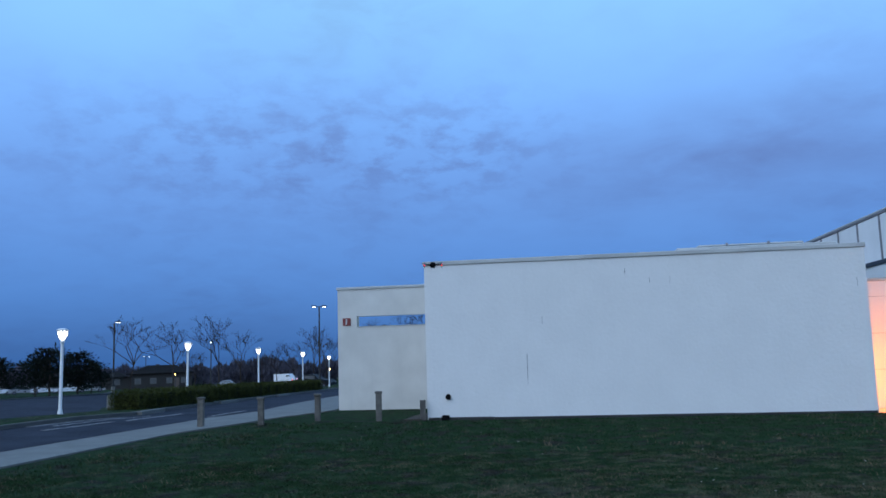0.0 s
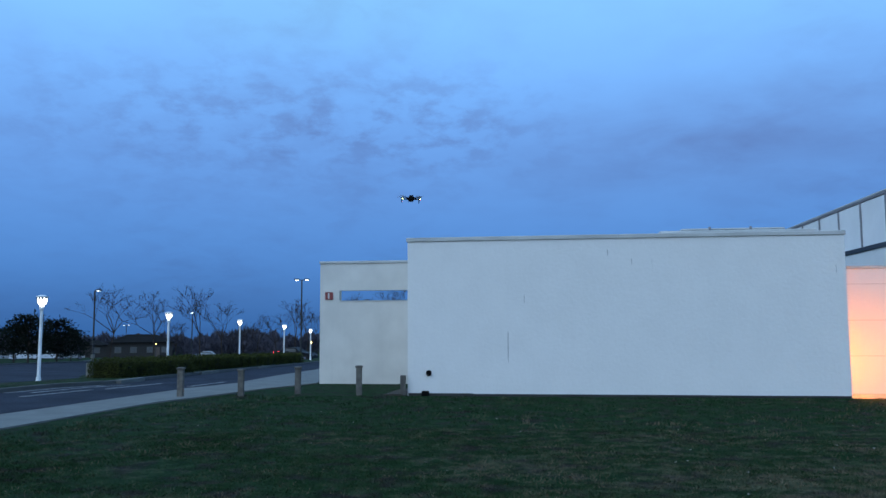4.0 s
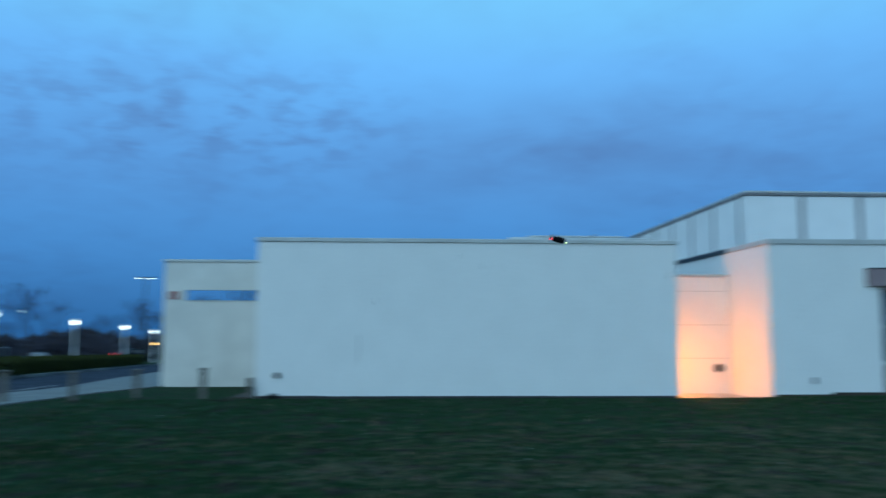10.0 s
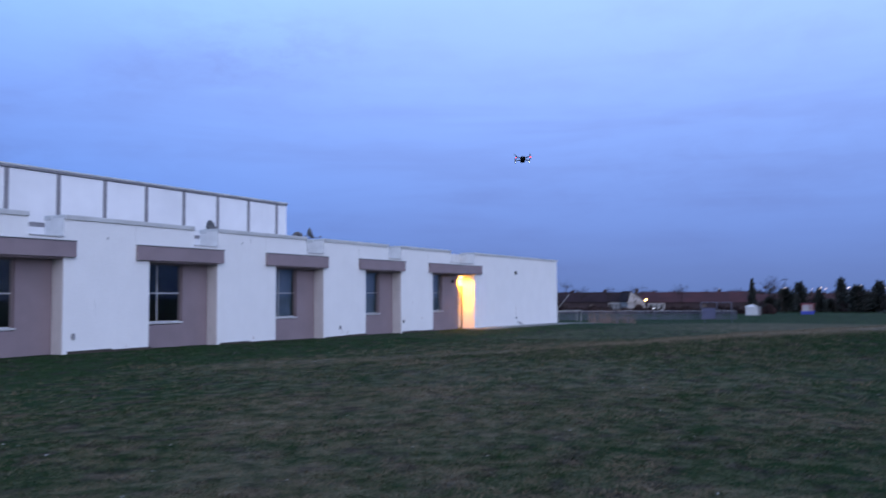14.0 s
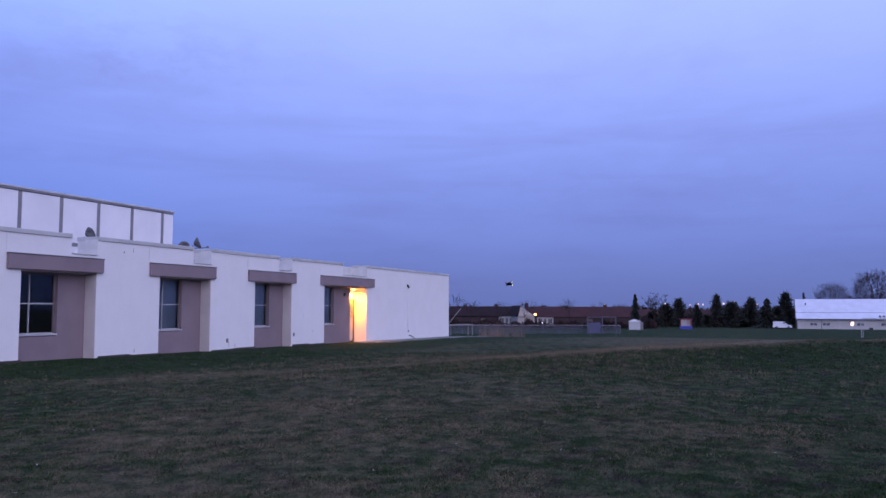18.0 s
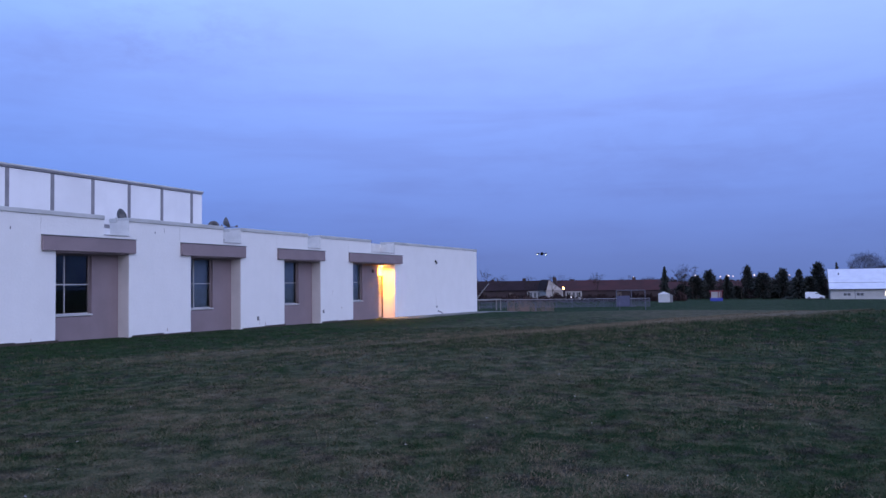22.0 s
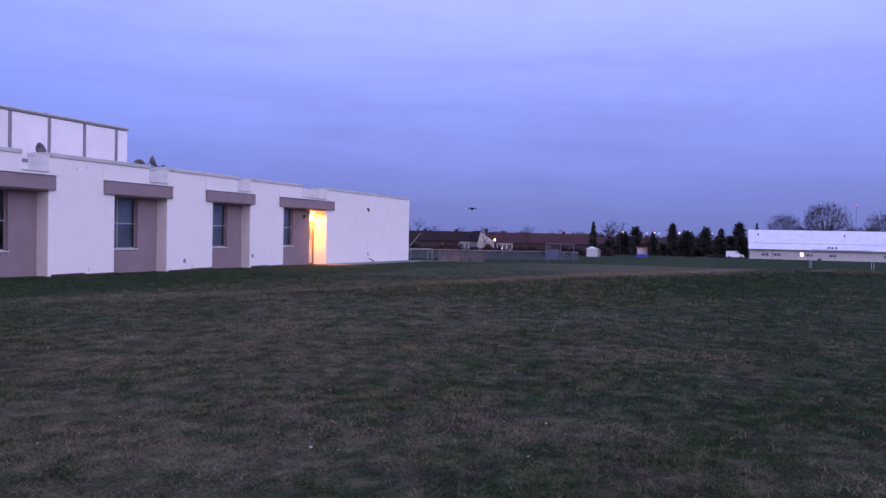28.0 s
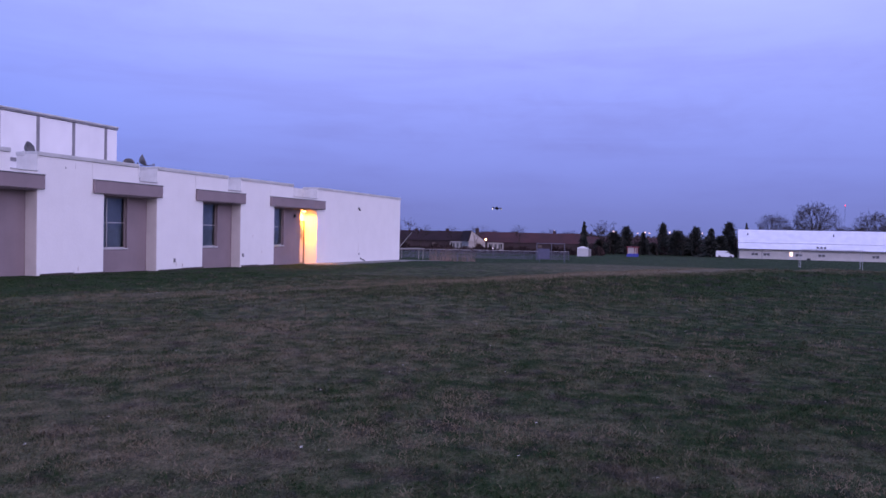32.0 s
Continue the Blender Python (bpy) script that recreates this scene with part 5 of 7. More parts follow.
def bare_tree(h, seed, spread=0.55, depth=5, label="bare winter tree with fine twigs", trunk_r=None, fine=0.009, side=0.42, kids=(2, 3, 3), fork=0.3):
    rnd = random.Random(seed)
    limbs, twigs = [], []

    def grow(p, d, length, r, lev):
        n = 3
        for i in range(n):
            q = p + d * (length / n)
            (limbs if lev < 2 else twigs).append((p, q, r * (1 - 0.25 * i / n), r * (1 - 0.25 * (i + 1) / n)))
            p = q
            d = (d + Vector((rnd.uniform(-1, 1), rnd.uniform(-1, 1), rnd.uniform(-0.5, 0.9))) * 0.16).normalized()
            if lev < depth and lev > 0 and rnd.random() < side:
                e = (d + Vector((rnd.uniform(-1, 1), rnd.uniform(-1, 1), rnd.uniform(-0.2, 0.6))) * 0.9).normalized()
                grow(p, e, length * rnd.uniform(0.4, 0.62), r * 0.45, lev + 1)
        if lev < depth:
            for i in range(rnd.choice(kids) + (2 if lev == 0 else 0)):
                e = (d + Vector((rnd.uniform(-1, 1), rnd.uniform(-1, 1), rnd.uniform(-0.15, 0.5))) * spread * 1.5).normalized()
                grow(p, e, length * rnd.uniform(0.55, 0.8), r * 0.55, lev + 1)

    grow(Vector((0, 0, -0.1)), Vector((0, 0, 1)), h * fork, trunk_r or h * 0.012, 0)
    top = max(q.z for _, q, _, _ in limbs + twigs)
    k = h / top
    sc = lambda s: [(a * k, b * k, max(r0, fine), max(r1, fine * 0.7)) for a, b, r0, r1 in s]
    d = thing("tree", label, "tree")
    v, f = tubes(sc(limbs), 6)
    obj("trunk", v, f, M["bark"], d, "dark trunk and limbs")
    v, f = tubes(sc(twigs), 3)
    obj("crown", v, f, M["twig"], d, "open crown of bare twigs")
    return d


def conifer(h, w, seed, label, layers, per, droop, needles):
    """A narrow spruce: a trunk with tiers of drooping boughs."""
    rng = np.random.default_rng(seed)
    d = thing("conifer", label, "tree")
    conep("trunk", h * 0.022, h * 0.006, (0, 0, -0.1), (0, 0, h * 0.95), M["bark"], d, "", 7)
    P, F = [], []
    for l in range(layers):
        t = l / (layers - 1)
        z0 = h * (0.1 + 0.88 * t)
        rad = w * ((1 - t) ** 0.8 + 0.04)
        rad *= rng.uniform(0.6, 1.25)
        for b in range(int(per * (1 - 0.55 * t))):
            a = rng.uniform(0, 2 * np.pi)
            ln = rad * rng.uniform(0.55, 1.12)
            m = 6
            for s in range(m):
                q = (s + rng.uniform(0.2, 1)) / m
                c = np.array([np.cos(a) * ln * q, np.sin(a) * ln * q, z0 - droop * ln * q + rng.normal(0, 0.02 * h)])
                e = rng.normal(0, 1, 3)
                e = e / np.linalg.norm(e) * 0.055 * h * rng.uniform(0.5, 1.1)
                u = np.array([np.cos(a), np.sin(a), -droop]) * 0.05 * h * rng.uniform(0.5, 1.2)
                k = len(P)
                P += [tuple(c - e * 0.5), tuple(c + u), tuple(c + e * 0.5), tuple(c - u * 0.6)]
                F.append((k, k + 1, k + 2, k + 3))
    obj("crown", P, F, needles, d, "dark drooping boughs")
    return d


def polar(az, d):
    return d * math.sin(radians(az)), d * math.cos(radians(az))


def plant(ob, az, d, yaw=0, scale=1.0, dz=0.0):
    x, y = polar(az, d)
    ob.matrix_basis = pose(x, y, g(x, y) + dz, 0, 0, yaw)
    if scale != 1.0:
        ob.scale = (scale,) * 3
    return ob


def tufted_pine(h, w, seed, label, needles, clumps=30, cone=0.5, low=0.1):
    """A ragged pine: a trunk with boughs that end in separate clumps of needles. cone: 0 broad and rounded, 1 pointed."""
    rng = np.random.default_rng(seed)
    d = thing("conifer", label, "tree")
    conep("trunk", h * 0.022, h * 0.006, (0, 0, -0.1), (0, 0, h * 0.93), M["bark"], d, "", 7)
    P, F, boughs = [], [], []
    for k in range(clumps):
        t = low + (1 - low) * ((k + rng.uniform(0.2, 0.8)) / clumps) ** (0.9 - 0.2 * cone)
        rad = w * ((1 - cone) * math.sqrt(max(0.02, 1 - (1.7 * t - 0.75) ** 2)) + cone * (1.04 - t) ** 0.85) * rng.uniform(0.7, 1.1)
        a = k * 2.4 + rng.uniform(-0.5, 0.5)
        q = rng.uniform(0.35, 0.85) if t < 0.9 else 0.15
        c = np.array([math.cos(a) * rad * q, math.sin(a) * rad * q, h * t * 0.93])
        boughs.append((Vector((0, 0, c[2] - 0.08 * h)), Vector(c), 0.006 * h, 0.003 * h))
        size = np.array([0.3 * w + 0.16 * rad, 0.3 * w + 0.16 * rad, 0.065 * h]) * rng.uniform(0.75, 1.2)
        for j in range(64):
            o = rng.normal(0, 0.48, 3)
            p = c + o * size
            out = np.array([math.cos(a) * 0.5 + o[0] * 0.7, math.sin(a) * 0.5 + o[1] * 0.7, 0.45 + 0.4 * o[2]])
            out = out / np.linalg.norm(out) * 0.055 * h * rng.uniform(0.6, 1.3)
            e = rng.normal(0, 1, 3)
            e = e / np.linalg.norm(e) * 0.022 * h * rng.uniform(0.6, 1.2)
            n = len(P)
            P += [tuple(p - e), tuple(p + out), tuple(p + e), tuple(p - out * 0.3)]
            F.append((n, n + 1, n + 2, n + 3))
    v, f = tubes(boughs, 4)
    obj("boughs", v, f, M["bark"], d)
    obj("crown", P, F, needles, d, "ragged clumps of dark needles")
    return d


# west: bare street trees beyond the car park, dark pines, low woods
ARCH = "bare street tree with thin arching limbs"
t1_ = plant(bare_tree(6.9, 5, 0.8, 5, ARCH, 0.075, 0.011, 0.26, (2, 2, 3), 0.2), -28.9, 78)
t2_ = plant(bare_tree(6.7, 8, 0.85, 5, ARCH, 0.075, 0.011, 0.26, (2, 2, 3), 0.2), -26.3, 84)
t3_ = plant(bare_tree(7.6, 13, 0.75, 5, ARCH, 0.08, 0.011, 0.3, (2, 2, 3), 0.2), -23.4, 88)
for src_, az_, d_, yaw_, s_ in ((t1_, -22.0, 92, 80, 0.95), (t2_, -19.6, 95, 40, 0.75), (t1_, -18.4, 100, 120, 0.85), (t3_, -17.2, 96, 200, 0.95), (t2_, -16.4, 105, 250, 1.05), (t2_, -20.6, 110, 10, 0.7), (t1_, -12.6, 96, 10, 1.15), (t3_, -10.6, 98, 190, 1.2), (t2_, -9.6, 100, 70, 1.2), (t2_, -25.0, 120, 300, 0.9)):
    x_, y_ = polar(az_, d_)
    copy_thing(src_, pose(x_, y_, g(x_, y_), 0, 0, yaw_)).scale = (s_,) * 3
p1_ = plant(tufted_pine(4.0, 2.5, 21, "dark spreading pine beyond the car park", M["needle"], 34, 0.12, 0.2), -33.6, 74)
for az_, d_, yaw_, s_ in ((-32.0, 75, 70, 0.93), (-34.4, 77, 140, 0.85), (-31.2, 80, 220, 0.7), (-36.6, 78, 260, 0.85), (-37.8, 79, 30, 0.9), (-39.4, 80, 100, 1.0)):
    x_, y_ = polar(az_, d_)
    copy_thing(p1_, pose(x_, y_, g(x_, y_) - 0.05, 0, 0, yaw_)).scale = (s_,) * 3


def thicket(name, az0, az1, dist, depth, hfun, n, seed, label, material, size):
    """Far woods of countless twiggy strokes, as one object."""
    rng = np.random.default_rng(seed)
    az = rng.uniform(az0, az1, n)
    d = dist + rng.uniform(0, depth, n)
    x, y = d * np.sin(np.radians(az)), d * np.cos(np.radians(az))
    top = hfun(az) * (0.75 + 0.3 * rng.random(n))
    z = gz(x, y) + top * rng.random(n) ** 0.7
    c = np.stack([x, y, z], -1)
    s = size * rng.uniform(0.5, 1.5, n)
    e1 = np.stack([rng.normal(0, 0.35, n), rng.normal(0, 0.35, n), np.ones(n)], -1) * s[:, None]
    e2 = rng.normal(0, 0.35, (n, 3)) * s[:, None]
    v = np.stack([c - e1 * 0.5 - e2 * 0.3, c + e2 * 0.5, c + e1], 1).reshape(-1, 3)
    return tagged(obj(name, v.tolist(), np.arange(3 * n).reshape(n, 3).tolist(), material), label, "woods", kind="stuff")


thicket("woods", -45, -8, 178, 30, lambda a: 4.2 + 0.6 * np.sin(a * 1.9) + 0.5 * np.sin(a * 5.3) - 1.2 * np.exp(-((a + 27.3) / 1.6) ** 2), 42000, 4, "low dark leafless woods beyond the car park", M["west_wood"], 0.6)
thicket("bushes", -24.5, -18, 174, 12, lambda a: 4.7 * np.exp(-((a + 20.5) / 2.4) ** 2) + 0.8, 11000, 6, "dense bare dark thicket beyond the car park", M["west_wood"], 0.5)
thicket("woods", 60, 108, 330, 60, lambda a: 5.2 + 0.7 * np.sin(a * 1.1) + 0.5 * np.sin(a * 3.7) + np.where(a > 94, -1.0, 0), 44000, 7, "far reddish-brown leafless woods on the horizon", M["far_wood"], 0.8)

thicket("bushes", 67, 83, 172, 12, lambda a: 0.75 + 0.35 * np.sin(a * 2.3) + 0.4 * np.sin(a * 6.1), 4000, 9, "bare reddish shrubs before the houses", M["far_wood"], 0.7)
thicket("bushes", 82, 92, 228, 16, lambda a: 2.5 + 0.7 * np.sin(a * 3.1) + 0.6 * np.sin(a * 7.7), 9000, 10, "dark shrubs between the spruces", M["shrub"], 0.8)


# ---- houses ----
def house(w, dp, h, roof_h, wall, roof, label, windows=3, gable_x=True, bays=(), ridge=0.0):
    """A house with gabled roof, windows, a door; the front faces -y."""
    d = thing("house", label, "house")
    boxp("wall", -w / 2, w / 2, -dp / 2, dp / 2, -1, h, wall, d)
    o = 0.4
    if gable_x:
        v = [(-w / 2 - o, -dp / 2 - o, h), (w / 2 + o, -dp / 2 - o, h), (w / 2 + o, dp / 2 + o, h), (-w / 2 - o, dp / 2 + o, h), (-w / 2 - o, 0, h + roof_h), (w / 2 + o, 0, h + roof_h)]
        f = [(0, 1, 5, 4), (2, 3, 4, 5), (0, 4, 3), (1, 2, 5), (3, 2, 1, 0)]
    else:
        v = [(-w / 2 - o, -dp / 2 - o, h), (w / 2 + o, -dp / 2 - o, h), (w / 2 + o, dp / 2 + o, h), (-w / 2 - o, dp / 2 + o, h), (ridge * w, -dp / 2 - o, h + roof_h), (ridge * w, dp / 2 + o, h + roof_h)]
        f = [(0, 1, 4), (1, 2, 5, 4), (2, 3, 5), (3, 0, 4, 5), (3, 2, 1, 0)]
        vg = [(-w / 2, -dp / 2 - o - 0.02, h), (w / 2, -dp / 2 - o - 0.02, h), (ridge * w, -dp / 2 - o - 0.02, h + roof_h * 0.96)]
        vg += [(x, y + 0.2, z) for x, y, z in vg]
        obj("gable", vg, [(0, 1, 2), (3, 5, 4), (0, 3, 4, 1), (1, 4, 5, 2), (2, 5, 3, 0)], wall, d)
    obj("roof", v, f, roof, d)
    boxp("chimney", w * 0.2, w * 0.2 + 0.8, 0.3, 1.0, h, h + roof_h + 0.6, M["house_wall"], d, "", 0.02)
    for i in range(windows):
        x = -w / 2 + w * (i + 0.5) / windows
        wd = boxp("window", x - 0.75, x + 0.75, -dp / 2 - 0.08, -dp / 2 + 0.02, 0.95, 2.2, M["shutter"], d, "", 0.02)
        for c in (-0.36, 0.36):
            boxp("pane", x + c - 0.3, x + c + 0.3, -dp / 2 - 0.1, -dp / 2 - 0.082, 1.05, 2.1, M["joint"], wd)
    for x in bays:
        wd = boxp("window_bay", x - 1.9, x + 1.9, -dp / 2 - 0.12, -dp / 2 + 0.02, 0.3, h - 0.12, M["pale_siding"], d, "white boarded window bay", 0.02)
        for c in (-0.95, 0.0, 0.95):
            boxp("pane", x + c - 0.24, x + c + 0.24, -dp / 2 - 0.14, -dp / 2 - 0.122, 1.0, 2.05, M["joint"], wd)
        for c in (-1.42, 1.42):
            boxp("shutter", x + c - 0.16, x + c + 0.16, -dp / 2 - 0.15, -dp / 2 - 0.122, 0.95, 2.1, M["dark_roof"], wd)
    boxp("door", w * 0.08 - 0.5, w * 0.08 + 0.5, -dp / 2 - 0.06, -dp / 2 + 0.01, 0, 2.05, M["door"], d, "", 0.01)
    return d


def put(ob, az, d, face=None, dz=0.0):
    x, y = polar(az, d)
    ob.matrix_basis = pose(x, y, g(x, y) + dz, 0, 0, -az if face is None else face)
    return ob


def hip_house(w, dp, h, roof_h, wall, roof, label):
    """A broad house under a hip roof with deep eaves, a lower side wing, windows and a door; the front faces -y."""
    d = thing("house", label, "house")
    boxp("wall", -w / 2, w / 2, -dp / 2, dp / 2, -1, h, wall, d)
    boxp("wing", -w / 2 - 5.0, -w / 2 - 0.01, -dp / 2 + 0.8, dp / 2 - 0.8, -1, h - 0.5, wall, d, "lower side wing")
    for x0, x1, y0, y1, z, rise, run in ((-w / 2, w / 2, -dp / 2, dp / 2, h, roof_h, 3.2), (-w / 2 - 5.0, -w / 2 - 0.4, -dp / 2 + 0.8, dp / 2 - 0.8, h - 0.5, roof_h * 0.6, 1.6)):
        o = 0.5
        v = [(x0 - o, y0 - o, z), (x1 + o * (rise == roof_h), y0 - o, z), (x1 + o * (rise == roof_h), y1 + o, z), (x0 - o, y1 + o, z), (x0 + run, 0, z + rise), (x1 - run, 0, z + rise)]
        v += [(x, y, q - 0.14) for x, y, q in v[:4]]
        f = [(0, 1, 5, 4), (1, 2, 5), (2, 3, 4, 5), (3, 0, 4), (0, 6, 7, 1), (1, 7, 8, 2), (2, 8, 9, 3), (3, 9, 6, 0), (9, 8, 7, 6)]
        obj("roof", v, f, roof, d, "dark hip roof with deep eaves")
    for x in (-4.2, -1.4, 1.6, 4.3, -8.0):
        y = -dp / 2 + (0.8 if x < -w / 2 else 0)
        wd = boxp("window", x - 0.6, x + 0.6, y - 0.08, y + 0.02, 0.95, 2.1, M["far_frame"], d, "", 0.02)
        boxp("pane", x - 0.48, x + 0.48, y - 0.1, y - 0.082, 1.05, 2.0, M["joint"], wd)
    boxp("door", 2.5, 3.4, -dp / 2 - 0.06, -dp / 2 + 0.01, 0, 2.05, M["door"], d, "", 0.01)
    boxp("chimney", -1.0, -0.3, 0.4, 1.0, h, h + roof_h + 0.2, M["house_wall"], d, "", 0.02)
    return d


put(hip_house(11.5, 7, 3.0, 1.5, M["tan"], M["dark_roof"], "tan house with a broad dark hip roof among trees"), -27.1, 174)
H = 196
put(house(20, 9, 2.6, 2.3, M["house_wall"], M["brown_roof"], "long low house with a dark brown shingle roof", 0, True, (7.3,)), 70.9, H + 6, -76)
put(house(3.9, 9, 2.5, 2.5, M["pale_siding"], M["brown_roof"], "pale gable-fronted house wing lit by a porch lamp", 0, False, ridge=-0.34), 73.95, H - 2, -62)
put(house(26, 9, 2.5, 2.4, M["house_wall"], M["red_roof"], "long low house with brown-red roof and white window bays", 0, True, (-8.4,)), 78.0, H + 4, -78)
put(house(20, 9, 2.6, 2.2, M["house_wall"], M["red_roof"], "low brick house with a brown-red roof", 5), 84.2, H + 60, -82)
put(house(22, 9, 2.6, 2.0, M["brick"], M["dark_roof"], "low dark house behind the spruces", 5), 88.6, H + 70, -88)


def light_point(az, d, el, r, material, label, name="distant_lamp"):
    x, y = polar(az, d)
    z = 1.63 + d * math.tan(radians(el))
    o = thing(name, label, "lamp", pose(x, y, g(x, y)))
    h = z - g(x, y)
    conep("pole", 0.06, 0.05, (0, 0, 0), (0, 0, h - r * 0.6), M["black_metal"], o, "", 6)
    bm = bmesh.new()
    bmesh.ops.create_uvsphere(bm, u_segments=10, v_segments=6, radius=r, matrix=Matrix.Translation((0, 0, h)))
    part("bulb", bm, material, o, "glowing bulb", True)
    return o


light_point(74.85, 185, -0.43, 0.22, M["sodium"], "bright orange porch lamp by the gable")
light_point(75.35, 150, -1.02, 0.08, M["white_glow"], "small white lamp near the fence")
light_point(81.0, 230, -0.5, 0.22, M["sodium"], "small orange lamp by the houses")
for az_, el_, r_ in ((83.6, 0.3, 0.28), (85.2, 0.22, 0.2), (85.7, 0.28, 0.3), (86.0, 0.24, 0.22), (87.3, 0.3, 0.3), (87.55, 0.27, 0.22), (88.0, 0.36, 0.42), (89.4, 0.28, 0.2), (79.6, 0.25, 0.25), (84.5, 0.45, 0.25)):
    light_point(az_, 322, el_, r_, M["city"], "distant town lamp on the horizon")
light_point(-26.2, 140, -0.95, 0.08, M["sodium"], "small orange lamp on the tan house")
light_point(-16.1, 88, -0.95, 0.1, M["sodium"], "small orange lamp by the drive")
light_point(97.95, 420, 2.2, 0.2, M["red_glow"], "thin radio mast with a red lamp", "radio_mast")


# ---- the field in the east ----
def shed(az, d):
    o = put(thing("garden_shed", "small white gabled garden shed on the field", "shed"), az, d, -az)
    boxp("wall", -1.15, 1.15, -1.2, 1.2, -0.3, 1.75, M["white_frame"], o, "", 0.02)
    v = [(-1.3, -1.35, 1.7), (1.3, -1.35, 1.7), (1.3, 1.35, 1.7), (-1.3, 1.35, 1.7), (0, -1.35, 2.2), (0, 1.35, 2.2)]
    obj("roof", v, [(0, 1, 4), (1, 2, 5, 4), (2, 3, 5), (3, 0, 4, 5), (3, 2, 1, 0)], M["white_metal"], o)
    boxp("door", -0.45, 0.45, -1.24, -1.19, -0.1, 1.6, M["white_frame"], o, "", 0.01)
    boxp("lean_to", 1.16, 1.75, -0.7, 0.9, -0.2, 1.55, M["grey_plastic"], o, "grey lean-to box", 0.03)
    return o


shed(81.55, 160).scale = (0.9, 0.9, 0.9)


def barn():
    """A long pale metal hall, its long side towards the west."""
    o = put(thing("barn", "long white metal-roofed hall across the field", "barn"), 91.75, 213, -90)
    L, D, E, R = 60, 13, 2.45, 7.1
    boxp("wall", 0, L, 0, D, -1, E, M["barn_wall"], o)
    brk = 0.3
    for i in range(15):
        a, b = i * L / 15 - (0.3 if i == 0 else 0), (i + 1) * L / 15
        v = [(a, -0.5, E - 0.1), (b, -0.5, E - 0.1), (b, D / 2 * brk, E + 1.35), (a, D / 2 * brk, E + 1.35)]
        v += [(x, y, z - 0.08) for x, y, z in v]
        obj("roof_sheet", v, [(0, 1, 2, 3), (7, 6, 5, 4), (0, 4, 5, 1), (1, 5, 6, 2), (2, 6, 7, 3), (3, 7, 4, 0)], M["barn_roof"], o)
        v = [(a, D / 2 * brk + 0.02, E + 1.47), (b, D / 2 * brk + 0.02, E + 1.47), (b, D / 2, R), (a, D / 2, R)]
        v += [(x, y, z - 0.08) for x, y, z in v]
        obj("roof_sheet", v, [(0, 1, 2, 3), (7, 6, 5, 4), (0, 4, 5, 1), (1, 5, 6, 2), (2, 6, 7, 3), (3, 7, 4, 0)], M["barn_roof"], o)
    v = [(-0.3, D / 2, R - 0.02), (L, D / 2, R - 0.02), (L, D + 0.5, E), (-0.3, D + 0.5, E)]
    obj("roof_back", v, [(0, 1, 2, 3)], M["barn_roof"], o)
    boxp("fascia", -0.3, L, -0.56, -0.505, E - 0.28, E - 0.05, M["joint"], o)
    obj("gable", [(0, 0.0, E), (0, D, E), (0, D / 2, R - 0.1), (0.2, 0.0, E), (0.2, D, E), (0.2, D / 2, R - 0.1)], [(0, 2, 1), (3, 4, 5), (0, 1, 4, 3)], M["barn_wall"], o)
    for x in (3.5, 6.2, 13.4, 18.4, 29.9, 37.0, 42.5):
        w = boxp("window", x - 0.85, x + 0.85, -0.07, 0.01, 0.75, 1.5, M["white_frame"], o, "", 0.01)
        for c in (-0.4, 0.4):
            boxp("pane", x + c - 0.34, x + c + 0.34, -0.09, -0.072, 0.82, 1.43, M["joint"], w)
    dd = boxp("door", 11.2, 12.2, -0.07, 0.01, -0.1, 2.0, M["white_frame"], o, "lit doorway", 0.01)
    boxp("pane", 11.35, 12.0, -0.09, -0.072, 0.85, 1.75, M["warm"], dd, "warm lit glass")
    boxp("downpipe", 5.1, 5.22, -0.05, 0.01, -0.1, 2.1, M["joint"], o)
    boxp("bin", 15.1, 15.9, -0.9, -0.2, -0.2, 0.45, M["dark_plastic"], o, "", 0.03)
    for x in (2.0, 21.4):
        conep("roof_vent", 0.13, 0.13, (x, D / 2 * 0.7, E + 3.0), (x, D / 2 * 0.7, E + 3.75), M["chain"], o, "", 8)
    for i in range(3):
        boxp("bar", 17.2 + i * 0.8, 17.7 + i * 0.8, -0.35, -0.3, E + 0.35, E + 0.75, M["joint"], o)
    return o


barn()


